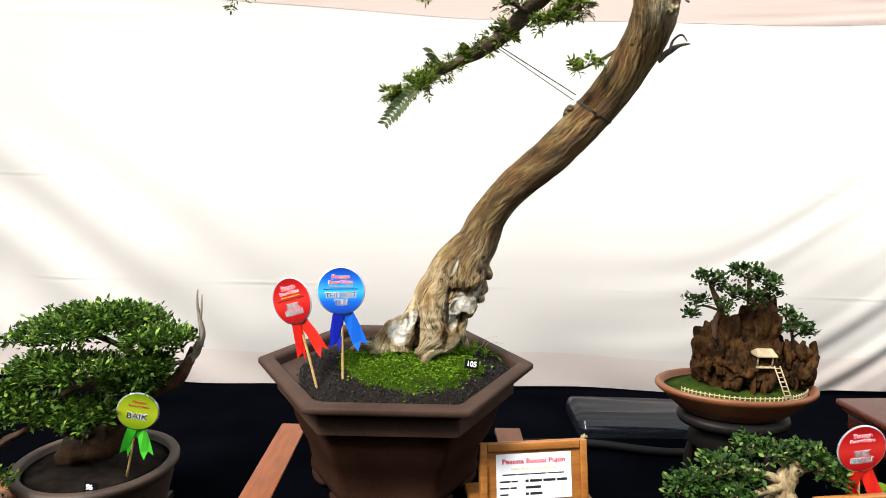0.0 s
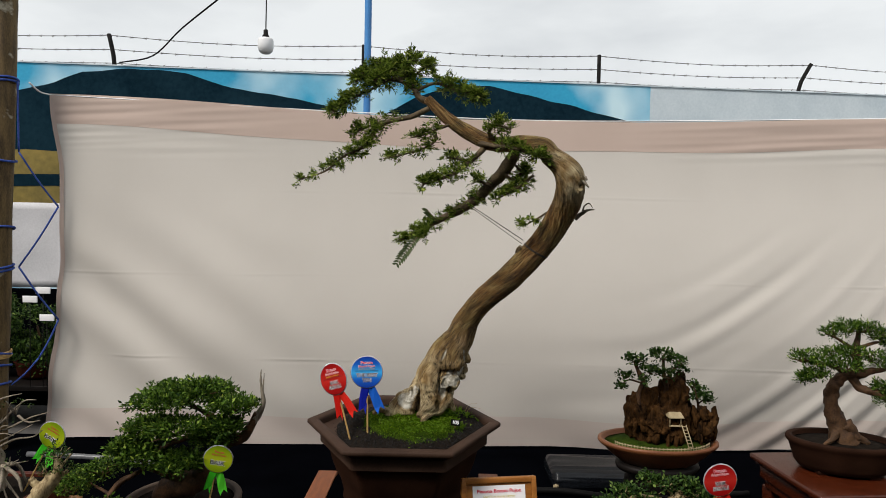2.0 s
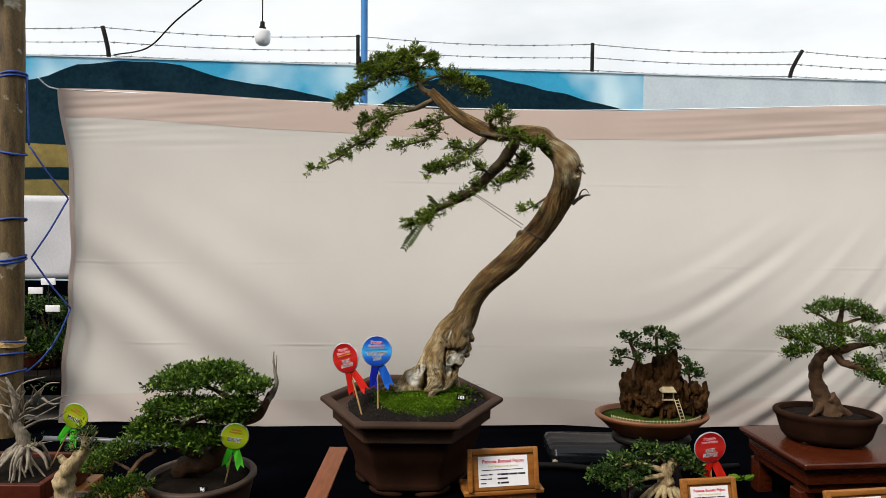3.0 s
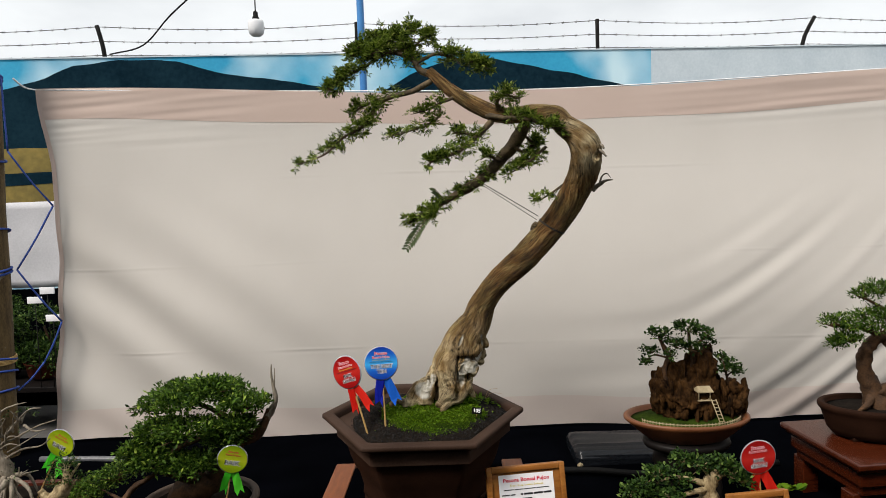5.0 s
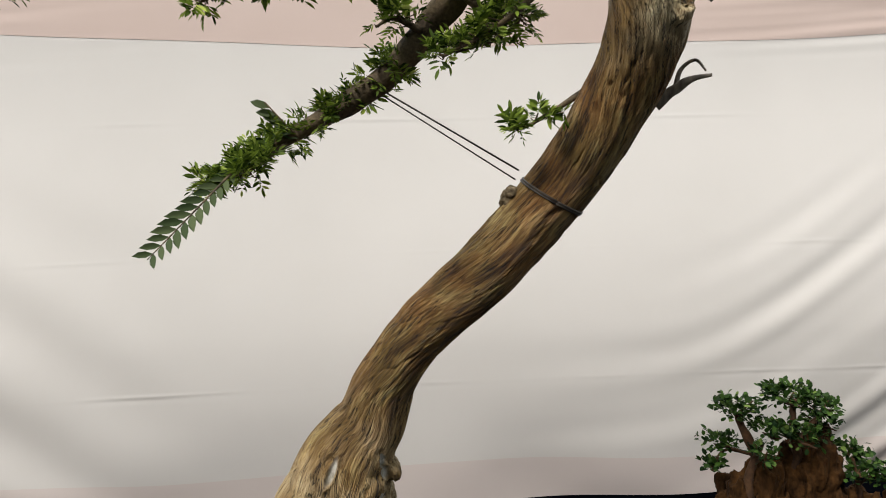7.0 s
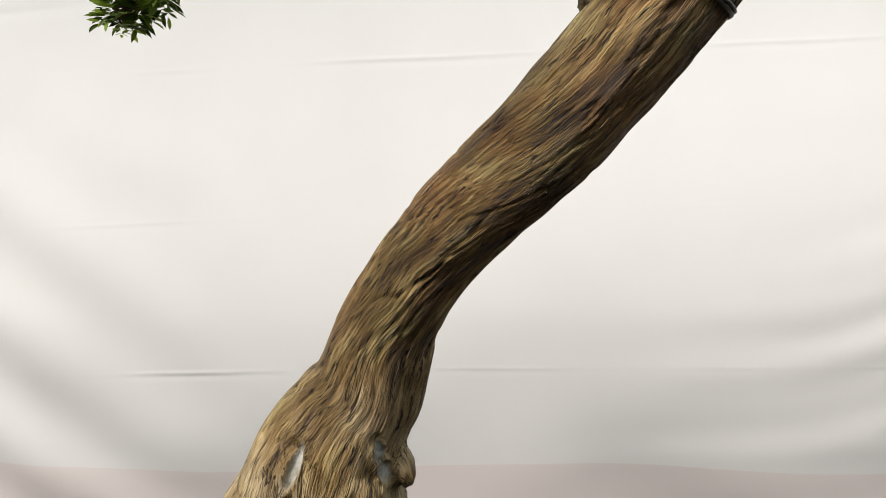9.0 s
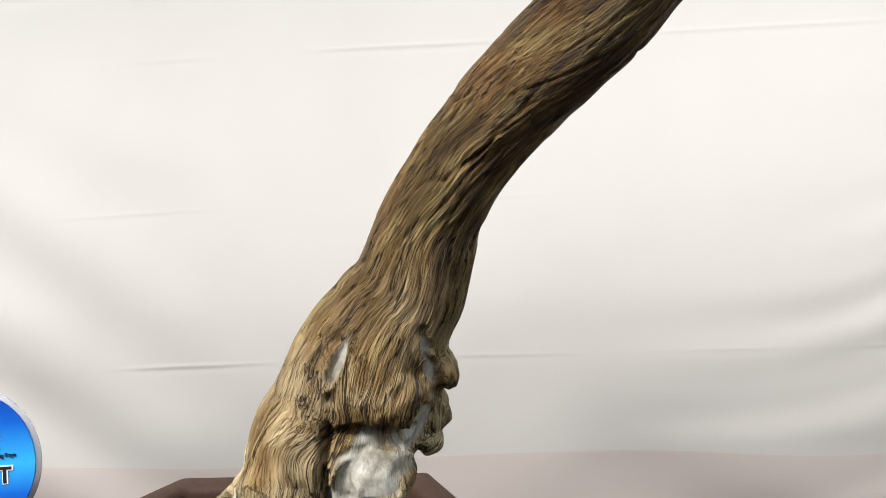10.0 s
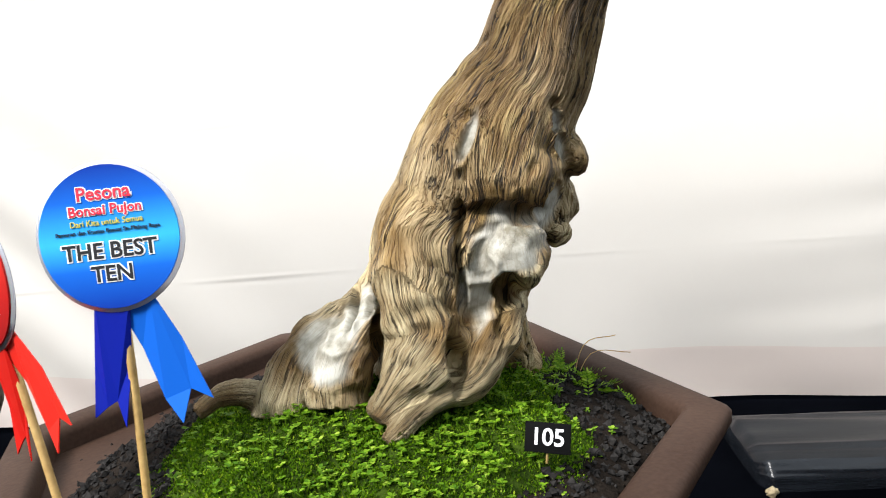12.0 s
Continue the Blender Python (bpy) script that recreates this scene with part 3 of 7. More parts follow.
def table():
    """A long exhibition table under loose black cloth."""
    t = thing("display_table", (0.3, 0.2, 0), "long exhibition table covered with loose black cloth", "table")
    g = Geo()
    nx, ny, x0, x1, y0, y1 = 150, 60, -2.5, 3.1, -0.85, 1.33
    verts = []
    for j in range(ny + 1):
        for i in range(nx + 1):
            x, y = x0 + (x1 - x0) * i / nx, y0 + (y1 - y0) * j / ny
            z = TABLE + 0.006 * noise.noise(Vector((x * 3, y * 5, 0))) - 0.008 * abs(noise.noise(Vector((x * 2.2 + y, y * 1.2, 4))))
            if j == 0:
                z -= 0.02
            verts.append((x, y, z))
    faces = [(j * (nx + 1) + i, j * (nx + 1) + i + 1, (j + 1) * (nx + 1) + i + 1, (j + 1) * (nx + 1) + i) for j in range(ny) for i in range(nx)]
    n = len(verts)
    for k in range(1, 9):
        for i in range(nx + 1):
            x = x0 + (x1 - x0) * i / nx
            verts.append((x, y0 - 0.015 - 0.03 * (k / 8) * (0.5 + 0.5 * math.sin(x * 22)), TABLE - 0.02 - (TABLE - 0.03) * k / 8))
    for k in range(8):
        for i in range(nx):
            a = n + (k - 1) * (nx + 1) + i if k else i
            b = n + k * (nx + 1) + i
            faces.append((b, b + 1, a + 1, a))
    part("cloth", shifted(g.add(verts, faces), (0.3, 0.2, 0)), M_BLACKCLOTH, t)
    for x in (-2.3, 0.3, 2.9):
        for y in (-0.7, 1.15):
            part("leg", shifted(box(Geo(), (x - 0.03, y - 0.03, 0), (x + 0.03, y + 0.03, TABLE - 0.03)), (0.3, 0.2, 0)), M_BLACKWOOD, t)
    part("tabletop", shifted(box(Geo(), (x0 + 0.05, y0 + 0.05, TABLE - 0.045), (x1 - 0.05, y1 - 0.05, TABLE - 0.018)), (0.3, 0.2, 0)), M_BLACKWOOD, t)


def bump_fn(x, a, b):
    u = min(1.0, max(0.0, (x - a) / (b - a)))
    return u * u * (3 - 2 * u)


def fold(x, z):
    """How far the hung sheet stands forward of its plane."""
    d = 0.010 * noise.noise(Vector((x * 1.1, z * 1.3, 2)))
    # swags at the far side, rising outwards
    right = bump_fn(x, 0.2, 1.7) * bump_fn(1.85 - z, 0.05, 0.85)
    q = (z - 0.09 * (x - 0.3) - 0.42 * max(0.0, x - 0.9) ** 2 + 0.04 * noise.noise(Vector((x * 1.3, z * 1.2, 7))))
    big = 0.55 + noise.noise(Vector((x * 0.9, q * 2.5, 3)))
    d += right * big * (0.4 + 0.6 * bump_fn(x, 1.0, 1.9)) * (0.0070 * math.sin(q * 28.0) + 0.0032 * math.sin(q * 52.0 + 0.7) + 0.0024 * math.sin(q * 11.0 + 1.0))
    # swags at the near side, falling inwards
    left = bump_fn(-x, 0.2, 1.5) * bump_fn(1.95 - z, 0.0, 0.9)
    q = (z + 0.75 * (x + 1.7) + 0.05 * noise.noise(Vector((x * 1.4, z * 1.4, 9))))
    d += left * (0.0120 * math.sin(q * 16.0 + 0.6) + 0.006 * math.sin(q * 23.0) * noise.noise(Vector((x, z, 6))))
    # the sheet bellies forward above its foot
    d += 0.095 * math.sin(math.pi / 2 * min(1.0, max(0.0, (z - 0.59) / 0.62))) * (1 - bump_fn(z, 1.15, 2.1)) * bump_fn(x, -1.7, -0.8) * (0.6 + 0.4 * bump_fn(x, -0.3, 0.9))
    # slack towards the foot
    d += 0.012 * bump_fn(1.0 - z, 0.0, 0.4) * math.sin(x * 6.0 + 3 * noise.noise(Vector((x, z * 2, 1))))
    # creases where the sheet was folded
    for zc, tall in ((1.845, 0.0005), (1.440, 0.0005), (1.030, 0.0008)):
        kink = 0.004 * noise.noise(Vector((x * 3.0, zc * 5, 4)))
        e = z - zc - 0.006 * math.sin(x * 1.7 + zc) - kink
        show = 0.10 + 1.2 * max(0.0, noise.noise(Vector((x * 2.6, zc * 3, 0))) + 0.08)
        d += tall * show * (1.6 * math.exp(-(e / 0.0045) ** 2) - 1.0 * math.exp(-((e + 0.011) / 0.008) ** 2))
    # small dents and puckers
    d += 0.0016 * bump_fn(1.35 - z, 0.0, 0.3) * max(0.0, noise.noise(Vector((x * 4.0, z * 13.0, 12)))) * noise.noise(Vector((x * 1.5, z * 2.0, 15)))
    # puckers pulled along the top hem
    d += 0.0030 * bump_fn(z, 1.98, 2.08) * bump_fn(abs(x - 0.2), 0.5, 1.6) * noise.noise(Vector((x * 1.6 - z * 2, z * 34 - x * 1.5, 21)))
    return d


def sheet_top(x):
    return 2.212 + 0.088 * bump_fn(-x, -0.3, 1.8) + 0.045 * bump_fn(x, 0.9, 2.6)


def sheet_left(z):
    return -1.785 - 0.05 * bump_fn(z, 1.9, 2.27) - 0.07 * bump_fn(1.6 - z, 0, 1.0)


def backdrop_sheet():
    base = (0.5, 1.25, 0.58)
    t = thing("backdrop_sheet", base, "cream cotton sheet with pinkish hems hung behind the bonsai", "backdrop cloth")
    nx, nz, right = 300, 380, 3.0

    def surface(lo, hi, front, rows, thick):
        g, verts, faces = Geo(), [], []
        for j in range(rows + 1):
            for i in range(nx + 1):
                u = i / nx
                x = -1.80 + (right + 1.80) * u
                a, b = lo(x), hi(x)
                z = a + (b - a) * j / rows
                xl = sheet_left(z)
                x = xl + (right - xl) * u
                verts.append((x, 1.25 - fold(x, z) - front, z))
        w = nx + 1
        for j in range(rows):
            for i in range(nx):
                faces.append((j * w + i, j * w + i + 1, (j + 1) * w + i + 1, (j + 1) * w + i))
        return shifted(g.add(verts, faces), base)

    hem = lambda x: sheet_top(x) - 0.145 - 0.004 * math.sin(x * 5)
    foot = lambda x: 0.604 + 0.008 * math.sin(x * 3.1) + 0.028 * bump_fn(x, 1.0, 2.2)
    body = part("sheet", surface(foot, sheet_top, 0.0, nz, 0), M_CANVAS, t)
    top = part("top_hem", surface(hem, lambda x: sheet_top(x) + 0.002, 0.0022, 34, 0), M_HEM, t, "pinkish doubled hem along the top edge")
    low = part("bottom_hem", surface(lambda x: foot(x) - 0.002, lambda x: foot(x) + 0.145 + 0.008 * math.sin(x * 4), 0.0022, 34, 0), M_LOWHEM, t, "pinkish doubled hem along the foot")
    side = Geo()
    verts, faces = [], []
    for j in range(61):
        z = 0.61 + (2.295 - 0.61) * j / 60
        for k in range(3):
            x = sheet_left(z) + 0.022 * k / 2
            verts.append((x, 1.25 - fold(x, z) - 0.004, z))
    for j in range(60):
        for k in range(2):
            a = j * 3 + k
            faces.append((a, a + 1, a + 4, a + 3))
    part("side_hem", shifted(side.add(verts, faces), base), M_HEM, t)
    for ob in (body,):
        sol = ob.modifiers.new("thickness", "SOLIDIFY")
        sol.thickness, sol.offset = 0.0012, 1.0
    cord = Geo()
    tube(cord, [(-1.86, 1.13, 2.33), (-1.85, 1.19, 2.30), (-1.832, 1.25, 2.297)], [0.004], 6, 4)
    tube(cord, [(-1.832, 1.25, 2.297), (-0.4, 1.252, 2.241), (0.7, 1.252, 2.216), (2.3, 1.252, 2.256), (3.05, 1.252, 2.27)], [0.003], 6, 12)
    part("tie_cord", shifted(cord, base), M_INKWHITE, t)
    post = box(Geo(), (3.02, 1.22, 0), (3.10, 1.30, 2.5), 0.008)
    single("sheet_post", post, M_BAMBOO, "square timber post that holds the far edge of the sheet", "post")


def timber_pole():
    """The round pole beside the sheet, bound with blue rope."""
    base = (-1.94, 1.1, 0)
    t = thing("timber_pole", base, "weathered round timber pole bound with blue rope", "pole")
    g = tube(Geo(), [(-2.04, 1.1, 0.0), (-2.015, 1.1, 0.9), (-1.985, 1.1, 1.8), (-1.955, 1.1, 2.55), (-1.945, 1.1, 2.9)], [0.066, 0.063, 0.058, 0.052, 0.05], 24, 10, 0.08)
    part("pole", shifted(g, base), M_BAMBOO, t)
    rng = np.random.default_rng(4)
    for z in (2.33, 2.315, 1.965, 1.64, 1.46, 1.445, 1.05, 0.99, 0.90):
        k = bump_fn(z, 0, 2.9)
        cx, r = -2.04 + 0.036 * z, 0.0655 - 0.006 * z
        ring = [(cx + (r + 0.004) * math.cos(a), 1.1 + (r + 0.004) * math.sin(a), z + 0.012 * math.sin(a + z * 9)) for a in np.linspace(0, 2 * math.pi, 17)]
        part("rope_turn", shifted(tube(Geo(), ring, [0.0055], 6, 2), base), M_ROPE, t)
    strap = [(-2.004 + 0.064 * math.cos(a), 1.1 + 0.064 * math.sin(a), 1.035 + 0.004 * math.sin(2 * a)) for a in np.linspace(0, 2 * math.pi, 25)]
    g = Geo()
    for k in range(5):
        tube(g, [(x, y, z + 0.006 * k) for x, y, z in strap], [0.004], 6, 1)
    part("raffia_binding", shifted(g, base), M_STICK, t, "straw-coloured binding round the pole")
    part("crossbeam", shifted(box(Geo(), (-2.9, 1.000, 2.705), (-1.925, 1.040, 2.80), 0.005), base), M_BLACKWOOD, t, "black beam fixed across the pole")
    zig = [(-1.895, 1.1, 2.33), (-1.89, 1.1, 2.0), (-1.765, 1.2, 1.75), (-1.905, 1.12, 1.46), (-1.765, 1.2, 1.20), (-1.83, 1.15, 1.02), (-1.93, 1.1, 0.9)]
    g = Geo()
    for a, b in zip(zig, zig[1:]):
        tube(g, [a, tuple((np.array(a) + np.array(b)) / 2 + np.array((0, 0, -0.01))), b], [0.0042], 6, 4)
    part("rope_lacing", shifted(g, base), M_ROPE, t, "blue rope laced from the pole to the sheet")
    b = box(Geo(), (-2.30, 1.30, 0), (-2.13, 1.34, 2.9), 0.006)
    single("brown_board", b, M_REDWOOD, "upright reddish brown board beside the timber pole", "board")


WALL_A, WALL_B = Vector((-12.0, 8.5, 0)), Vector((16.0, 11.03, 0))
WALL_TURN = math.atan2(WALL_B.y - WALL_A.y, WALL_B.x - WALL_A.x)
WALL_TOP = 4.31


def on_wall(u, z, front=0.0):
    """A place on the wall's face, u metres along it from x = 0."""
    c, s = math.cos(WALL_TURN), math.sin(WALL_TURN)
    k = (0 - WALL_A.x) / (WALL_B.x - WALL_A.x)
    o = WALL_A.lerp(WALL_B, k)
    return (o.x + u * c + front * s, o.y + u * s - front * c, z)


def painted(name, outline, front, material, parent):
    """A flat painted field on the wall, its outline given along and up the wall."""
    bm = bmesh.new()
    f = bm.faces.new([bm.verts.new(on_wall(u, z, front)) for u, z in outline])
    f.normal_update()
    bmesh.ops.triangulate(bm, faces=[f])
    return part(name, from_bm(Geo(), bm), material, parent, smooth=False)


def hill(points, low):
    us = np.linspace(points[0][0], points[-1][0], 60)
    zs = np.interp(us, [p[0] for p in points], [p[1] for p in points])
    zs = [z + 0.03 * noise.noise(Vector((u * 2.3, z, 0))) for u, z in zip(us, zs)]
    return list(zip(us, zs)) + [(us[-1], low), (us[0], low)]


def boundary_wall():
    w = thing("wall_north", (0, 0, 0), "concrete boundary wall painted with a mountain landscape", "wall", kind="structure")
    g, front, back = Geo(), 0.0, -0.2
    for u0, u1, m, n in ((-12.5, 3.8, M_MURALSKY, "mural_panel"), (3.8, 16.5, M_WALLPAINT, "plain_panel")):
        v = [on_wall(u0, 0, 0), on_wall(u1, 0, 0), on_wall(u1, WALL_TOP, 0), on_wall(u0, WALL_TOP, 0), on_wall(u0, 0, -0.2), on_wall(u1, 0, -0.2), on_wall(u1, WALL_TOP, -0.2), on_wall(u0, WALL_TOP, -0.2)]
        part(n, Geo().add(v, [(0, 1, 2, 3), (5, 4, 7, 6), (3, 2, 6, 7), (4, 5, 1, 0), (1, 5, 6, 2), (4, 0, 3, 7)]), m, w, smooth=False)
    cap = Geo().add([on_wall(u, z, f) for u in (-12.6, 16.6) for z in (WALL_TOP, WALL_TOP + 0.02) for f in (0.02, -0.22)], [(0, 4, 6, 2), (1, 3, 7, 5), (2, 6, 7, 3), (0, 1, 5, 4), (0, 2, 3, 1), (4, 5, 7, 6)])
    part("coping", cap, M_WALLPAINT, w, smooth=False)
    painted("painted_hill", hill([(-9.8, 3.45), (-7.6, 3.75), (-6.6, 3.98), (-6.1, 4.2), (-5.3, 4.28), (-4.4, 4.24), (-3.7, 4.02), (-3.0, 3.93), (-2.2, 3.80), (-1.4, 3.62), (-0.7, 3.4)], 2.65), 0.006, M_HILL, w)
    painted("painted_hill", hill([(-1.6, 3.3), (-0.5, 3.95), (0.2, 4.2), (0.8, 4.22), (1.4, 4.10), (2.2, 3.94), (3.0, 3.75), (3.75, 3.6)], 2.65), 0.010, M_HILL, w)
    painted("painted_field", [(-11, 1.3), (3.75, 1.3), (3.75, 2.8), (-4, 2.75), (-7, 2.86), (-11, 2.7)], 0.014, M_FIELD, w)
    painted("painted_river", [(-11, 2.1), (-6.6, 2.26), (-3, 2.15), (-3, 2.4), (-6.4, 2.46), (-11, 2.35)], 0.020, M_HILL, w)
    g = Geo()
    # iron posts with three strands of barbed wire
    posts = [(-9.2, -0.10), (-5.62, -0.10), (-1.4, 0.0), (2.86, 0.0), (6.68, 0.25), (10.4, 0.2)]
    for u, lean in posts:
        p = tube(Geo(), [on_wall(u, WALL_TOP - 0.05, -0.1), on_wall(u + lean * 0.25, WALL_TOP + 0.22, -0.1), on_wall(u + lean, WALL_TOP + 0.56, -0.1)], [0.035], 6, 2)
        single("fence_post", p, M_IRON, "short black iron fence post on the wall top", "fence post", "fence posts on the wall")
    for h, k in ((0.07, 0.1), (0.30, 0.5), (0.54, 0.95)):
        g = Geo()
        for (u0, l0), (u1, l1) in zip(posts, posts[1:]):
            a, b = u0 + l0 * k, u1 + l1 * k
            line = [on_wall(a + (b - a) * s, WALL_TOP + h - 0.05 * math.sin(math.pi * s) * (0.5 + k), -0.1) for s in np.linspace(0, 1, 6)]
            tube(g, line, [0.006], 4, 3)
            for s in np.arange(0.03, 1, 0.055):
                c = Vector(on_wall(a + (b - a) * s, WALL_TOP + h - 0.05 * math.sin(math.pi * s) * (0.5 + k), -0.1))
                tube(g, [tuple(c + Vector((-0.018, 0, -0.022))), tuple(c + Vector((0.018, 0, 0.022)))], [0.004], 3, 1)
                tube(g, [tuple(c + Vector((-0.02, 0, 0.016))), tuple(c + Vector((0.016, 0, -0.02)))], [0.004], 3, 1)
        single("barbed_wire", g, M_WIRE, "thin strand of galvanised barbed wire between posts", "barbed wire", "strands of barbed wire")


def light_blocking_walls():
    """Plain unseen walls, added behind the visitors and at both ends to block low light."""
    for name, lo, hi in (("unseen_wall_south", (-9, -4.0, 0), (9, -3.8, 3.3)), ("unseen_wall_west", (-9.2, -4.0, 0), (-9, 8.4, 3.3)), ("unseen_wall_east", (9, -4.0, 0), (9.2, 9.9, 3.3))):
        single(name, box(Geo(), lo, hi, 0.01), M_NEARWALL, "plain dark unseen wall added to block low sky light", "wall", kind="structure", smooth=False)


def overhead():
    t = thing("blue_pole", (-0.63, 4.0, 0), "tall blue painted steel pole behind the sheet", "pole")
    part("shaft", shifted(tube(Geo(), [(-0.63, 4.0, 0), (-0.63, 4.0, 2.6), (-0.63, 4.0, 5.2)], [0.032], 16, 3), (-0.63, 4.0, 0)), M_BLUEPAINT, t)
    part("clamp", shifted(box(Geo(), (-0.70, 3.97, 3.02), (-0.66, 4.03, 3.14), 0.006), (-0.63, 4.0, 0)), M_IRON, t)
    c = tube(Geo(), [(-6.0, 4.46, 4.75), (-3.6, 4.46, 4.55), (-1.69, 4.46, 4.5), (-0.63, 4.0, 4.62)], [0.006], 6, 8)
    single("overhead_cable", c, M_CABLE, "black cable strung overhead to the blue pole", "cable")
    b = thing("light_bulb", (-1.69, 4.46, 3.46), "white bulb hanging on a thin cord, unlit", "light bulb")
    bulb = lathe(Geo(), [(0.004, -0.11), (0.042, -0.104), (0.066, -0.082), (0.076, -0.045), (0.076, 0.02), (0.068, 0.04), (0.036, 0.05)], (0, 0, 0), 24)
    part("globe", bulb, M_BULB, b)
    part("collar", lathe(Geo(), [(0.036, 0.05), (0.03, 0.072), (0.022, 0.08), (0.022, 0.12), (0.01, 0.13)], (0, 0, 0), 20), M_IRON, b)
    part("cord", tube(Geo(), [(0, 0, 0.12), (0.004, 0, 0.6), (0, 0, 1.045)], [0.006], 6, 4), M_CABLE, b)
    w = tube(Geo(), [on_wall(-5.5, WALL_TOP + 0.06, 0.0), (-4.6, 8.4, 4.32), (-3.85, 7.7, 4.55), (-3.0, 7.0, 4.8), (-2.3, 6.6, 5.15)], [0.012], 6, 6)
    single("loose_wire", w, M_CABLE, "loose black wire sagging from the wall top", "wire")


def far_display():
    """Another stand of plants behind, seen past the edge of the sheet."""
    s = Geo()
    verts = []
    for j in range(13):
        for i in range(41):
            x, z = -5.6 + 3.0 * i / 40, 1.06 + 0.78 * j / 12
            verts.append((x, 4.0 - 0.02 * math.sin(x * 9 + z * 4) - 0.02 * noise.noise(Vector((x * 3, z * 3, 0))), z))
    s.add(verts, [(j * 41 + i, j * 41 + i + 1, (j + 1) * 41 + i + 1, (j + 1) * 41 + i) for j in range(12) for i in range(40)])
    ob = single("white_banner", s, M_WHITECLOTH, "plain white cloth behind another row of plants", "banner")
    ob.modifiers.new("thickness", "SOLIDIFY").thickness = 0.003
    for x in (-5.6, -2.6):
        single("banner_post", tube(Geo(), [(x, 4.02, 0), (x, 4.02, 1.0), (x, 4.02, 1.95)], [0.02], 8, 2), M_IRON, "thin dark post that carries the white cloth", "post", "banner posts")
    b = thing("plant_bench", (-3.9, 3.3, 0), "dark bench that carries potted plants", "bench")
    part("seat", shifted(box(Geo(), (-5.2, 3.0, 0.36), (-2.5, 3.6, 0.40)), (-3.9, 3.3, 0)), M_BLACKWOOD, b)
    for x in (-5.1, -3.9, -2.6):
        part("leg", shifted(box(Geo(), (x - 0.03, 3.1, 0), (x + 0.03, 3.5, 0.36)), (-3.9, 3.3, 0)), M_BLACKWOOD, b)
    # black sheet stands in for the deep shade behind the shrubs
    d = box(Geo(), (-5.6, 3.86, 0.0), (-2.5, 3.90, 1.06), 0.004)
    single("shade_panel", d, M_BLACKCLOTH, "black panel added as the shade behind the far bench", "cloth panel")
    rng = np.random.default_rng(11)
    for x, z in ((-4.4, 0.40), (-4.0, 0.40), (-3.6, 0.40), (-3.2, 0.40), (-2.8, 0.40)):
        p = thing("potted_shrub", (x, 3.3, z), "dark green shrub in a clay pot on a bench", "potted plant", "shrubs on the bench")
        part("pot", lathe(Geo(), [(0.10, 0), (0.14, 0.03), (0.16, 0.13), (0.17, 0.14), (0.15, 0.14), (0.14, 0.12)], (0, 0, 0), 24), M_REDPOT, p)
        g = Geo()
        tube(g, [(0, 0, 0.1), (0.03, 0, 0.25), (-0.02, 0.02, 0.42)], [0.02, 0.008], 8, 4)
        part("stem", g, M_DARKBARK, p)
        items = []
        for _ in range(11):
            pad_leaves(items, (rng.uniform(-0.22, 0.22), rng.uniform(-0.14, 0.14), rng.uniform(0.12, 0.60)), (0.14, 0.12, 0.09), 90, 0.035, rng)
        part("crown", leaves_mesh("crown", items, False), M_ROUNDLEAF, p, kind="stuff")
    for x, z in ((-3.06, 1.05), (-2.96, 1.12), (-2.93, 0.91)):
        g = box(Geo(), (x - 0.055, 2.98, z), (x + 0.055, 2.99, z + 0.05), 0.001)
        g2 = tube(Geo(), [(x, 2.985, 0.40), (x, 2.985, z + 0.01)], [0.003], 6, 1)
        t = thing("name_card", (x, 2.985, 0.40), "small white name card on a stick", "sign", "name cards of the far plants")
        part("card", shifted(g, (x, 2.985, 0.40)), M_PAPER, t)
        part("stake", shifted(g2, (x, 2.985, 0.40)), M_IRON, t)


ground()
table()
backdrop_sheet()
timber_pole()
boundary_wall()
light_blocking_walls()
overhead()
far_display()


# ---- the prize bonsai ----
def hexagon(r, fillet=0.05):
    """Points of a hexagon with slightly rounded corners, a corner on each side."""
    out = []
    for k in range(6):
        a = math.pi / 3 * k
        c = Vector((math.cos(a), math.sin(a))) * r
        p = Vector((math.cos(a - math.pi / 3), math.sin(a - math.pi / 3))) * r
        q = Vector((math.cos(a + math.pi / 3), math.sin(a + math.pi / 3))) * r
        s, e = c.lerp(p, fillet), c.lerp(q, fillet)
        for u in (0, 0.25, 0.5, 0.75, 1):
            out.append(s.lerp(c, u).lerp(c.lerp(e, u), u))
        for u in (0.2, 0.4, 0.6, 0.8):
            out.append(e.lerp(q.lerp(c, fillet), u))
    return out


def hex_shell(geo, profile, closed=False):
    verts, faces, n = [], [], None
    for r, z, fl in profile:
        ring = hexagon(r, fl)
        n = len(ring)
        verts += [(p.x, p.y, z + (0.004 + 0.035 * p.y) * min(1.0, max(0.0, (z - 0.06) / 0.15))) for p in ring]
    for i in range(len(profile) - 1):
        for k in range(n):
            a, b = i * n + k, i * n + (k + 1) % n
            faces.append((a, b, b + n, a + n))
    faces.append(tuple(range(n))[::-1])
    if closed:
        faces.append(tuple((len(profile) - 1) * n + k for k in range(n)))
    return geo.add(verts, faces)


STAND = 0.842


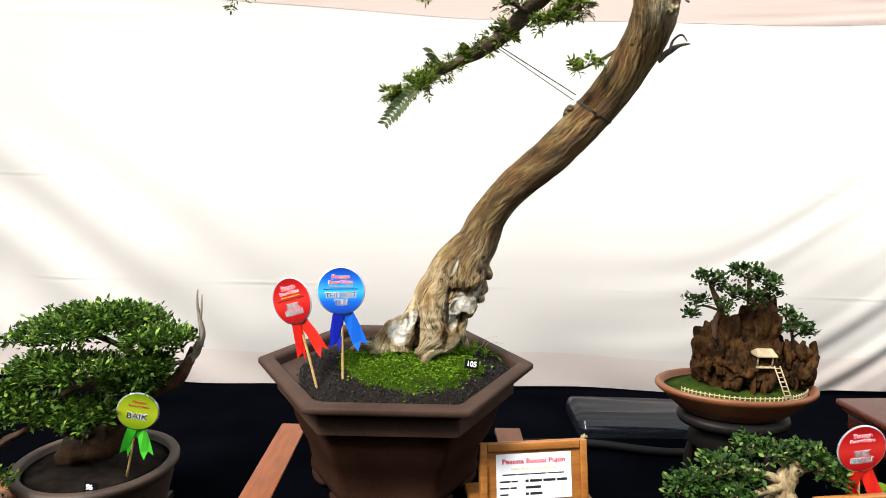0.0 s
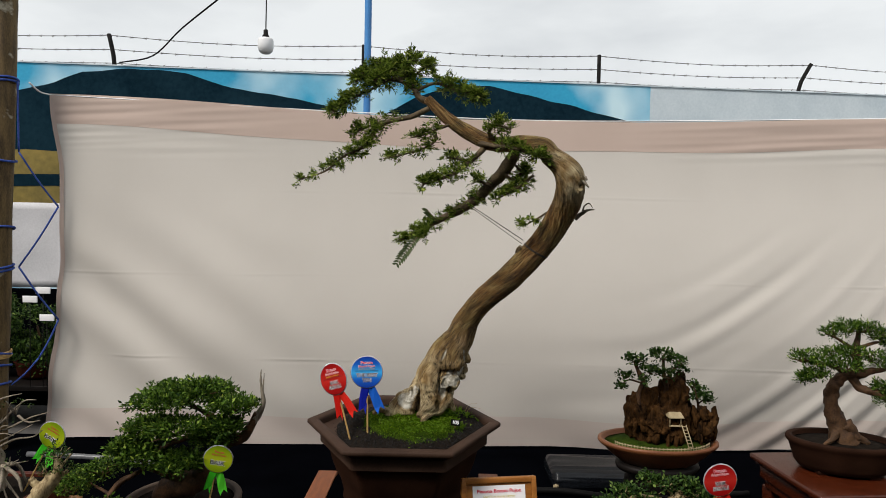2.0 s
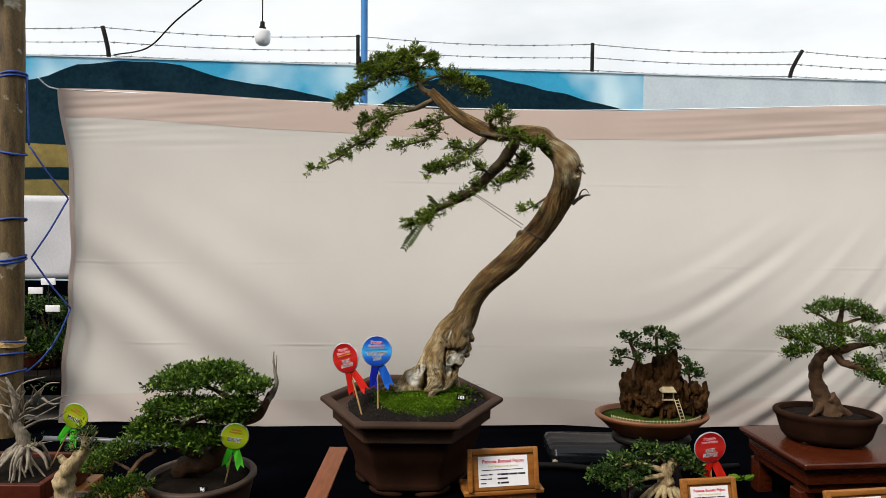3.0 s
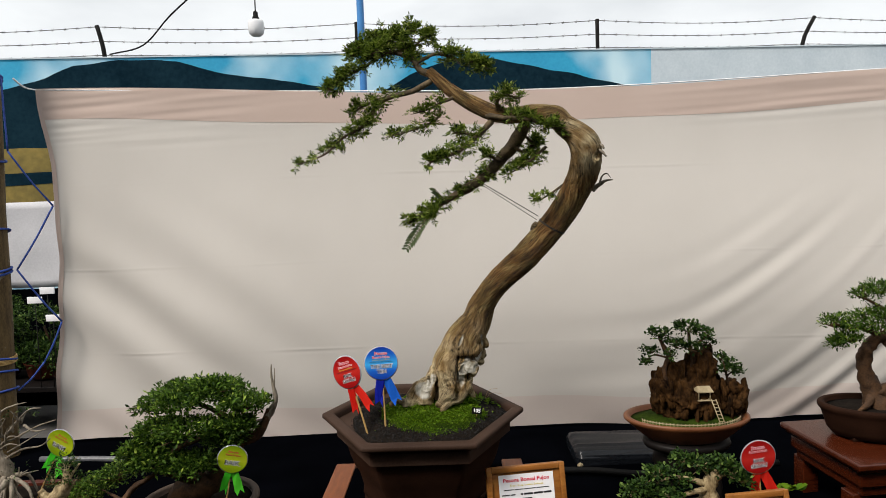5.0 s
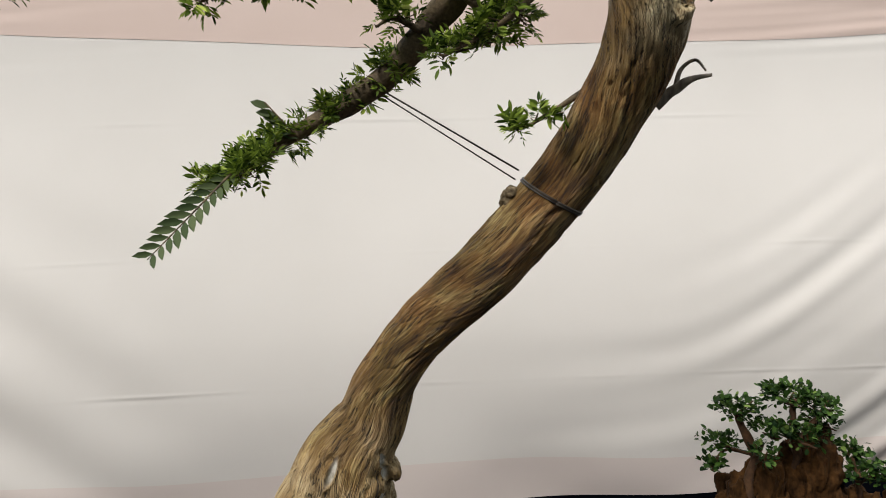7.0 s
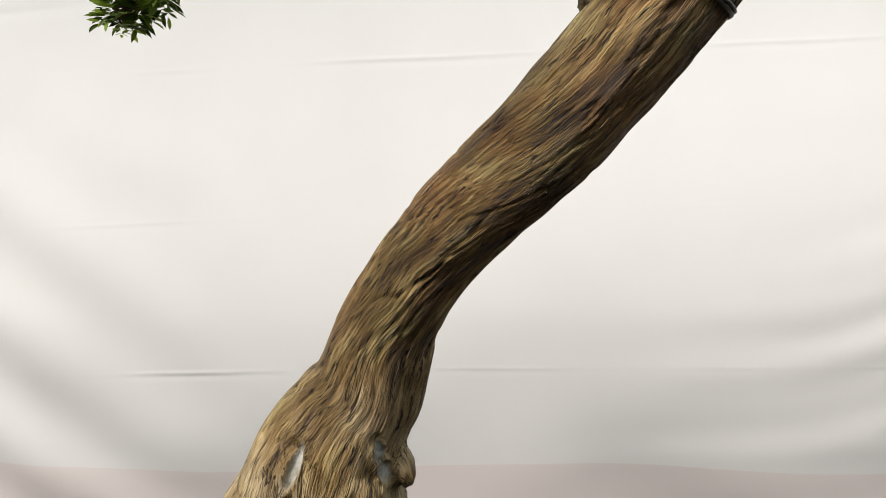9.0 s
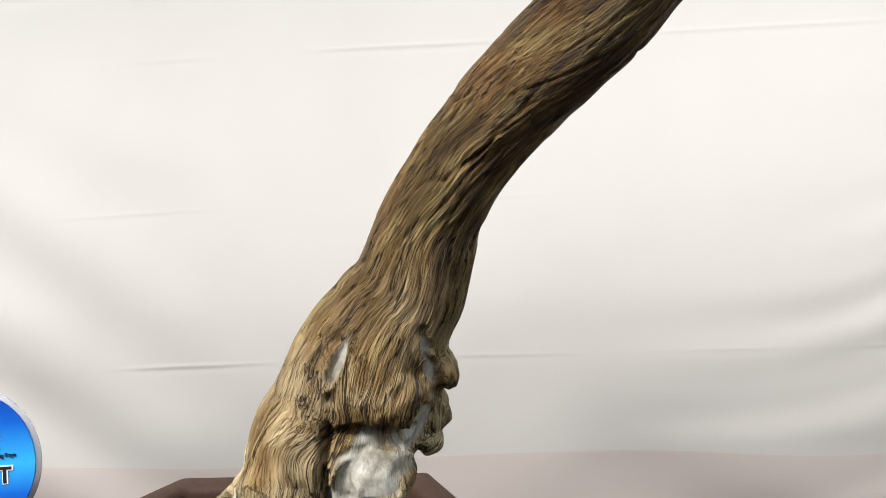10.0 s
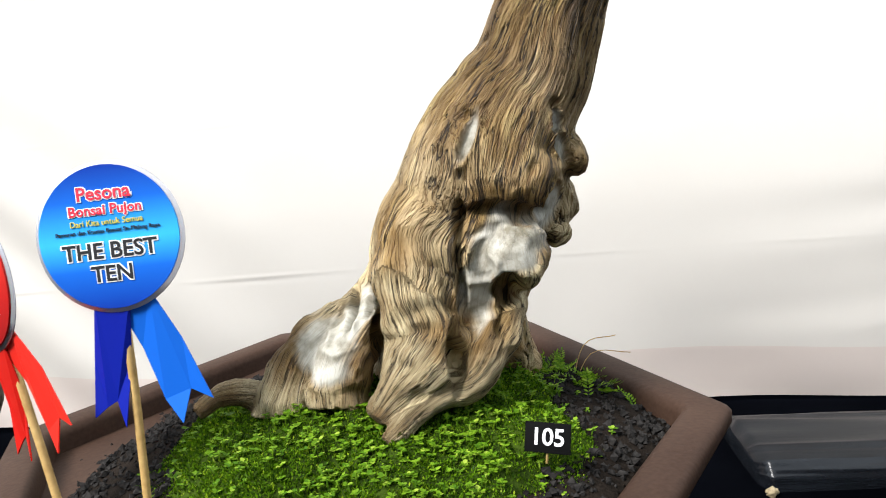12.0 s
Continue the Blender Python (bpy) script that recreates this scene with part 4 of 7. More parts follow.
def hex_pot():
    t = thing("hexagonal_pot", (0, 0, STAND), "large unglazed brown hexagonal clay pot with flared rim", "bonsai pot")
    z0 = STAND
    up = 0.023
    body = hex_shell(Geo(), [(r, z + (up if z > 0.06 else 0), f) for r, z, f in [(0.160, 0.020, 0.10), (0.180, 0.022, 0.10), (0.185, 0.030, 0.10), (0.183, 0.042, 0.09), (0.181, 0.050, 0.08), (0.190, 0.062, 0.07), (0.204, 0.085, 0.06), (0.216, 0.115, 0.05), (0.223, 0.142, 0.045),
                             (0.230, 0.166, 0.04), (0.240, 0.187, 0.04), (0.254, 0.204, 0.035), (0.272, 0.216, 0.03), (0.276, 0.2195, 0.03)]])
    # body colour includes the shade cast by the rim; the rim stays lighter
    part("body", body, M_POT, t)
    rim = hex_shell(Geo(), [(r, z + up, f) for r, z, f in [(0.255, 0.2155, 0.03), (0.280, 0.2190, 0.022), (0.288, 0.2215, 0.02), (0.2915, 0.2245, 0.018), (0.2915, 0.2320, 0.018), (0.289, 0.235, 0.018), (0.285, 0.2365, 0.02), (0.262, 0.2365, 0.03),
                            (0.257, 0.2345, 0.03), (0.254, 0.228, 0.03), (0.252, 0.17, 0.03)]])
    part("rim", rim, M_POTRIM, t, "broad flat rim, lighter brown than the shade-darkened body")
    for k in range(6):
        a = math.pi / 3 * k
        f = Geo()
        bm = bmesh.new()
        bmesh.ops.create_icosphere(bm, subdivisions=3, radius=1)
        for v in bm.verts:
            x, y, z = v.co
            v.co = Vector((0.142 + 0.034 * x * (1 + 0.25 * z), 0.062 * y * (1 - 0.25 * max(0, z)) * (1 - 0.2 * abs(x)), 0.013 + 0.0145 * max(-0.93, min(0.9, z * 1.2))))
        from_bm(f, bm, Matrix.Rotation(a, 4, "Z"))
        part("foot", f, M_POT, t, "cloud-shaped brown clay foot")


def mound(x, y):
    """Height of the soil in the pot."""
    d = math.hypot(x, y)
    h = 1.082 + 0.035 * y + 0.052 * max(0.0, 1 - (math.hypot(x - 0.03, y + 0.01) / 0.235) ** 2)
    return h + 0.004 * noise.noise(Vector((x * 22, y * 22, 3))) - 0.006 * bump_fn(d, 0.2, 0.26)


def in_hex(x, y, r):
    return all(abs(x * math.cos(a) + y * math.sin(a)) < r * 0.866 for a in (math.pi / 6, math.pi / 2, math.pi * 5 / 6))


def mossy(x, y):
    """Above zero where moss grows."""
    a = ((x - 0.030) / 0.142) ** 2 + ((y + 0.040) / 0.135) ** 2
    return 1 - a + 0.45 * noise.noise(Vector((x * 14, y * 14, 1))) + 0.2 * noise.noise(Vector((x * 40, y * 40, 5)))


def moss_lift(x, y):
    """Cushions of moss standing over the soil."""
    lumps = 0.008 * noise.noise(Vector((x * 26, y * 26, 8))) + 0.004 * noise.noise(Vector((x * 60, y * 60, 18)))
    return 0.010 * bump_fn(mossy(x, y), -0.05, 0.35) + lumps * bump_fn(mossy(x, y), -0.05, 0.2)


def soil_and_moss():
    n, r = 110, 0.258
    def sheet(rule, lift):
        g, index, verts, faces = Geo(), {}, [], []
        for j in range(n + 1):
            for i in range(n + 1):
                x, y = -r + 2 * r * i / n, -r + 2 * r * j / n
                if in_hex(x, y, r) and rule(x, y):
                    index[i, j] = len(verts)
                    verts.append((x, y, mound(x, y) + lift(x, y)))
        for j in range(n):
            for i in range(n):
                q = [(i, j), (i + 1, j), (i + 1, j + 1), (i, j + 1)]
                if all(k in index for k in q):
                    faces.append([index[k] for k in q])
        return g.add(verts, faces)
    s = sheet(lambda x, y: True, lambda x, y: 0)
    single("potting_soil", s, M_SOIL, "dark gritty soil heaped in the hexagonal pot", "soil", kind="stuff")
    m = sheet(lambda x, y: mossy(x, y) > -0.05, lambda x, y: moss_lift(x, y) - 0.001)
    moss = single("moss_carpet", m, M_MOSSBED, "bright green cushion moss round the trunk's foot", "moss", kind="stuff")
    rng = np.random.default_rng(5)
    items = []
    while len(items) < 84000:
        x, y = rng.uniform(-0.16, 0.25), rng.uniform(-0.225, 0.14)
        if not in_hex(x, y, 0.25) or mossy(x, y) < rng.uniform(-0.1, 0.1):
            continue
        z = mound(x, y) + moss_lift(x, y) - 0.0015
        lush = 1 + 0.8 * max(0, noise.noise(Vector((x * 18, y * 18, 20))))
        for _ in range(3):
            items.append(((x + rng.normal(0, 0.0008), y + rng.normal(0, 0.0008), z), (rng.normal(0, 0.55), rng.normal(0, 0.55), 1), (rng.normal(), rng.normal(), 0.2), rng.uniform(0.0013, 0.0029) * lush, 0.8))
    part("moss_shoots", leaves_mesh("moss_shoots", items, False), M_MOSS, moss, kind="stuff")
    # low creeping weeds with small round leaves
    items, stems = [], Geo()
    for k in range(900):
        x, y = rng.normal(0.05, 0.085), rng.normal(-0.09, 0.055)
        if k % 6 == 0:
            x, y = rng.uniform(0.12, 0.21), rng.uniform(-0.02, 0.08)
        if not in_hex(x, y, 0.24) or math.hypot(x - 0.07, y + 0.01) < 0.05 or mossy(x, y) < rng.uniform(-0.5, 0.25):
            continue
        z = mound(x, y) + moss_lift(x, y) - 0.001
        h = rng.uniform(0.001, 0.007)
        w = rng.normal(0, 0.6, 2)
        tube(stems, [(x, y, z - 0.006), (x + w[0] * h, y + w[1] * h, z + h)], [0.0005], 4, 1)
        for i in range(7):
            a = i * 2.4 + rng.uniform(0, 1)
            u = rng.uniform(0.5, 1.0)
            items.append(((x + w[0] * h * u, y + w[1] * h * u, z + h * u), (math.cos(a), math.sin(a), rng.uniform(0.1, 0.6)), (0, 0, 1), rng.uniform(0.0020, 0.0042), 1.1))
    weeds = single("creeping_weeds", leaves_mesh("creeping_weeds", items), M_WEED, "small light green weeds growing through the moss", "weeds", kind="stuff")
    part("weed_stems", stems, M_WEED, weeds, kind="stuff")
    # tiny fern in the back corner
    items = []
    for k in range(34):
        a = rng.uniform(0, 6.28)
        fx, fy = (0.165, 0.070) if k % 3 else (0.195, 0.030)
        fx, fy = fx + rng.normal(0, 0.014), fy + rng.normal(0, 0.014)
        sprig(items, (fx, fy, mound(fx, fy)), (math.cos(a) * 0.8, math.sin(a) * 0.8, 0.8), rng.uniform(0.014, 0.030), 8, 0.0045, rng, 0.5, 0.4)
    fern = single("tiny_fern", leaves_mesh("tiny_fern", items), M_WEED, "tiny feathery fern seedling by the pot rim", "fern")
    g = Geo()
    tube(g, [(0.18, 0.09, 1.08), (0.195, 0.10, 1.125), (0.225, 0.11, 1.13)], [0.0004], 4, 5)
    tube(g, [(0.18, 0.09, 1.08), (0.20, 0.09, 1.12), (0.235, 0.095, 1.118)], [0.0004], 4, 5)
    part("dry_stalk", g, M_STICK, fern)
    # loose dark grit over the bare soil
    verts, faces = [], []
    octa = np.array([(1, 0, 0), (-1, 0, 0), (0, 1, 0), (0, -1, 0), (0, 0, 1), (0, 0, -1)], float)
    tri = [(0, 2, 4), (2, 1, 4), (1, 3, 4), (3, 0, 4), (2, 0, 5), (1, 2, 5), (3, 1, 5), (0, 3, 5)]
    count = 0
    while count < 5200:
        x, y = rng.uniform(-0.25, 0.25), rng.uniform(-0.22, 0.22)
        if not in_hex(x, y, 0.252) or mossy(x, y) > 0.1:
            continue
        s = rng.uniform(0.0013, 0.0030) * (1.7 if rng.uniform() < 0.22 else 1.0)
        q = Euler(tuple(rng.uniform(0, 6, 3))).to_matrix()
        c = Vector((x, y, mound(x, y) + s * 0.3))
        b = len(verts)
        for o in octa:
            verts.append(c + q @ Vector(o * s * rng.uniform(0.55, 1.15)))
        faces += [tuple(b + i for i in f) for f in tri]
        count += 1
    single("soil_grit", Geo().add(verts, faces), M_GRAVEL, "coarse dark grit scattered over the soil", "gravel", kind="stuff", smooth=False)


TRUNK = [(0.061, 0.005, 1.084), (0.070, 0.006, 1.120), (0.078, 0.006, 1.155), (0.084, 0.006, 1.181), (0.089, 0.006, 1.203), (0.094, 0.006, 1.224), (0.098, 0.006, 1.243), (0.109, 0.006, 1.261), (0.120, 0.006, 1.282), (0.129, 0.005, 1.302), (0.139, 0.004, 1.321), (0.1487, 0.003, 1.337), (0.1632, 0.001, 1.359), (0.177, -0.003, 1.398),
         (0.191, -0.010, 1.424), (0.210, -0.014, 1.452), (0.240, -0.020, 1.485), (0.273, -0.026, 1.514), (0.304, -0.032, 1.543), (0.352, -0.042, 1.595), (0.400, -0.058, 1.655), (0.434, -0.084, 1.716), (0.453, -0.112, 1.765), (0.455, -0.140, 1.809), (0.448, -0.145, 1.838), (0.429, -0.140, 1.865), (0.402, -0.130, 1.888),
         (0.379, -0.122, 1.915), (0.319, -0.104, 1.924), (0.253, -0.085, 1.924), (0.197, -0.066, 1.946), (0.119, -0.040, 1.997), (0.053, -0.018, 2.060)]
TRUNK_R = [0.062, 0.054, 0.046, 0.047, 0.059, 0.0635, 0.0625, 0.0605, 0.0605, 0.059, 0.054, 0.0478, 0.0433, 0.0390, 0.0352, 0.0345, 0.0358, 0.0372, 0.0378, 0.0378, 0.0376, 0.0385, 0.040, 0.0405, 0.040, 0.033, 0.029, 0.026, 0.0235, 0.0215, 0.022, 0.0185, 0.014]
ROOTS = [
    ([(0.073, 0.006, 1.251), (0.046, 0.000, 1.220), (0.022, -0.018, 1.200), (-0.012, -0.030, 1.176), (-0.025, -0.044, 1.153), (-0.031, -0.052, 1.129)], [0.012, 0.016, 0.012, 0.017, 0.020, 0.022]),
    ([(0.074, 0.000, 1.244), (0.050, -0.020, 1.208), (0.031, -0.038, 1.186), (0.016, -0.050, 1.162), (0.014, -0.058, 1.138)], [0.012, 0.014, 0.018, 0.022, 0.022]),
    ([(0.097, -0.020, 1.286), (0.081, -0.030, 1.256), (0.071, -0.036, 1.227), (0.073, -0.046, 1.202), (0.080, -0.056, 1.182), (0.071, -0.068, 1.166), (0.058, -0.080, 1.154), (0.046, -0.090, 1.143)], [0.016, 0.026, 0.031, 0.030, 0.028, 0.025, 0.016, 0.008]),
    ([(0.135, -0.010, 1.217), (0.126, -0.030, 1.187), (0.113, -0.050, 1.166), (0.103, -0.065, 1.154), (0.081, -0.080, 1.148), (0.061, -0.098, 1.137), (0.054, -0.104, 1.132)], [0.014, 0.019, 0.018, 0.0135, 0.009, 0.007, 0.005]),
    ([(-0.035, -0.040, 1.135), (-0.053, -0.048, 1.148), (-0.073, -0.056, 1.150), (-0.087, -0.064, 1.142)], [0.014, 0.010, 0.008, 0.006]),
    ([(0.10, 0.012, 1.22), (0.122, 0.042, 1.15), (0.142, 0.067, 1.105)], [0.036, 0.03, 0.018]),
    ([(0.06, 0.012, 1.22), (0.022, 0.052, 1.15), (0.002, 0.082, 1.105)], [0.036, 0.03, 0.018]),
]
BURLS = [((0.143, -0.024, 1.286), (0.034, 0.034, 0.027)), ((0.187, -0.006, 1.296), (0.0105, 0.014, 0.016)), ((0.178, 0.004, 1.266), (0.012, 0.015, 0.020)), ((0.171, 0.000, 1.245), (0.011, 0.013, 0.013)),
         ((0.119, -0.044, 1.273), (0.010, 0.010, 0.009)), ((0.106, -0.036, 1.281), (0.014, 0.016, 0.026)), ((0.138, -0.036, 1.233), (0.026, 0.029, 0.027)), ((0.472, -0.17, 1.80), (0.012, 0.014, 0.02))]
# places where the wood is bare and bleached: centre, half sizes, depth carved, lean
BARE = [((0.116, -0.045, 1.314), (0.0058, 0.02, 0.0175), 0.005, 25), ((0.175, -0.035, 1.319), (0.004, 0.02, 0.008), 0.003, 0), ((0.178, -0.035, 1.299), (0.005, 0.02, 0.014), 0.002, -8),
        ((0.137, -0.052, 1.241), (0.029, 0.032, 0.021), 0.0, -18), ((0.115, -0.055, 1.212), (0.0115, 0.03, 0.029), 0.003, 8), ((0.028, -0.045, 1.200), (0.011, 0.035, 0.026), 0.001, 30),
        ((0.006, -0.052, 1.180), (0.026, 0.045, 0.021), 0.0, 35), ((0.167, -0.025, 1.263), (0.0065, 0.025, 0.019), 0.002, 25)]
HOLLOWS = [((0.136, -0.055, 1.211), (0.011, 0.03, 0.014), 0.022), ((0.131, -0.055, 1.266), (0.022, 0.028, 0.0060), 0.010), ((0.153, -0.045, 1.260), (0.018, 0.028, 0.006), 0.008), ((0.107, -0.050, 1.260), (0.0045, 0.028, 0.014), 0.014), ((0.105, -0.060, 1.223), (0.0040, 0.03, 0.034), 0.012),
           ((0.038, -0.040, 1.218), (0.0035, 0.03, 0.020), 0.010), ((0.025, -0.040, 1.205), (0.0035, 0.03, 0.018), 0.009), ((0.045, -0.060, 1.181), (0.005, 0.03, 0.032), 0.020), ((0.100, -0.075, 1.174), (0.005, 0.03, 0.024), 0.019), ((0.129, -0.060, 1.192), (0.006, 0.03, 0.012), 0.008),
           ((0.185, -0.020, 1.282), (0.004, 0.025, 0.006), 0.003), ((0.174, -0.035, 1.330), (0.004, 0.02, 0.005), 0.004), ((0.115, -0.045, 1.329), (0.004, 0.02, 0.005), 0.004), ((0.112, -0.050, 1.293), (0.004, 0.02, 0.010), 0.005), ((0.474, -0.180, 1.803), (0.008, 0.03, 0.010), 0.012)]


def inside(p, c, r, turn=0.0):
    d = np.array(p) - np.array(c)
    a = radians(turn)
    x = d[:, 0] * math.cos(a) - d[:, 2] * math.sin(a)
    z = d[:, 0] * math.sin(a) + d[:, 2] * math.cos(a)
    return np.sqrt((x / r[0]) ** 2 + (d[:, 1] / r[1]) ** 2 + (z / r[2]) ** 2)


def fused(name, geo, voxel, rounds):
    """One skin over overlapping volumes."""
    ob = new(name, geo.mesh(name))
    m = ob.modifiers.new("fuse", "REMESH")
    m.mode, m.voxel_size = "VOXEL", voxel
    s = ob.modifiers.new("soften", "SMOOTH")
    s.factor, s.iterations = 0.5, rounds
    me = bpy.data.meshes.new_from_object(ob.evaluated_get(bpy.context.evaluated_depsgraph_get()))
    bpy.data.objects.remove(ob)
    return me


def main_trunk():
    g = Geo()
    tube(g, TRUNK, TRUNK_R, 20, 6)
    for p, r in ROOTS:
        tube(g, p, r, 12, 6, 0.2, p[0][0] * 90)
    for c, r in BURLS:
        lump(g, c, r, 3, 0.12 if r[0] > 0.0125 else 0.2, 5, c[0] * 50)
    me = fused("trunk", g, 0.0017, 5)
    n = len(me.vertices)
    co, no = np.empty(n * 3), np.empty(n * 3)
    me.vertices.foreach_get("co", co)
    me.vertices.foreach_get("normal", no)
    co, no = co.reshape(-1, 3), no.reshape(-1, 3)
    lines = [smooth_line(TRUNK, TRUNK_R, 12)] + [smooth_line(p, r, 12) for p, r in ROOTS[:5]]
    best = np.full(n, 1e9)
    grain = np.zeros((n, 3))
    for k, (line, rad) in enumerate(lines):
        t, u, w = frames(line)
        s = np.concatenate([[0], np.cumsum(np.linalg.norm(np.diff(line, axis=0), axis=1))])
        for i0 in range(0, n, 4000):
            blk = co[i0:i0 + 4000]
            d = np.linalg.norm(blk[:, None] - line[None], axis=2) - rad[None] * (1.0 if k else 0.92)
            if k:
                d += 0.02 * np.clip((blk[:, 2:3] - 1.16) / 0.06, 0, 1)
            j = d.argmin(1)
            m = d[np.arange(len(blk)), j]
            off = blk - line[j]
            along = (off * t[j]).sum(1)
            a, b = (off * u[j]).sum(1), (off * w[j]).sum(1)
            ang = np.arctan2(b, a) + (0.9 * np.sin(s[j] * 7.0) + s[j] * 1.6 if k == 0 else 0.4)
            use = m < best[i0:i0 + 4000]
            gv = np.column_stack([0.045 * np.cos(ang), 0.045 * np.sin(ang), s[j] + along + k * 3.0])
            best[i0:i0 + 4000][use] = m[use]
            grain[i0:i0 + 4000][use] = gv[use]
    # the grain wavers, and runs round the knots
    warp = np.array([(noise.noise(Vector(p * 17)), noise.noise(Vector(p * 17 + np.array((9.0, 0, 0)))), noise.noise(Vector(p * 45 + np.array((0, 5.0, 0))))) for p in co])
    grain[:, 0] += 0.0055 * warp[:, 0] + 0.0012 * warp[:, 2]
    grain[:, 1] += 0.0055 * warp[:, 1] - 0.0012 * warp[:, 2]
    for c, r in BURLS[:7]:
        k = inside(co, c, tuple(1.25 * q for q in r))
        grain[:, 0] += 0.010 * np.exp(-k * k)
    bare = np.zeros(n)
    ragged = np.array([noise.noise(Vector(p * 70)) for p in co]) * 0.28 + np.array([noise.noise(Vector((q[0] * 160, q[1] * 160, q[2] * 30))) for q in grain]) * 0.10
    push = np.zeros(n)
    for c, r, deep, turn in BARE:
        k = inside(co, c, r, turn) + ragged
        m = np.clip((1.10 - k) / 0.32, 0, 1)
        bare = np.maximum(bare, m)
        push -= deep * m
        push += 0.0022 * np.clip(1 - np.abs(k - 1.18) / 0.22, 0, 1)
    weather = np.clip((1.44 - co[:, 2]) / 0.24, 0, 1) * (0.85 + 0.9 * ragged) + np.clip((1.25 - inside(co, (0.44, -0.16, 1.85), (0.10, 0.12, 0.09))) / 0.5, 0, 1) * (0.8 + ragged)
    weather = np.clip(weather, 0, 1)
    for c, r, deep in HOLLOWS:
        push -= deep * np.clip((1.15 - inside(co, c, r)) / 0.6, 0, 1)
    low = np.clip((1.34 - co[:, 2]) / 0.08, 0, 1)
    for i in range(n):
        q = grain[i]
        a = noise.noise(Vector((q[0] * 60, q[1] * 60, q[2] * 11)))
        b = noise.noise(Vector((q[0] * 140, q[1] * 140, q[2] * 18 + 5)))
        c = noise.noise(Vector(co[i] * 42))
        push[i] += (1 - 0.93 * bare[i]) * (1 - 0.25 * low[i]) * (0.0016 * (0.3 - abs(a)) - 0.0022 * max(0.0, 1 - abs(a) / 0.09) - 0.0015 * max(0.0, 1 - abs(b) / 0.14)) + c * (0.0012 + 0.0010 * low[i]) * (1 - 0.3 * bare[i])
    co = co + no * push[:, None]
    me.vertices.foreach_set("co", co.ravel())
    ga = me.attributes.new("grain", "FLOAT_VECTOR", "POINT")
    ga.data.foreach_set("vector", grain.ravel())
    wa = me.attributes.new("weathered", "FLOAT", "POINT")
    wa.data.foreach_set("value", weather)
    ba = me.attributes.new("bare", "FLOAT", "POINT")
    ba.data.foreach_set("value", bare)
    me.polygons.foreach_set("use_smooth", [True] * len(me.polygons))
    me.update()
    return me


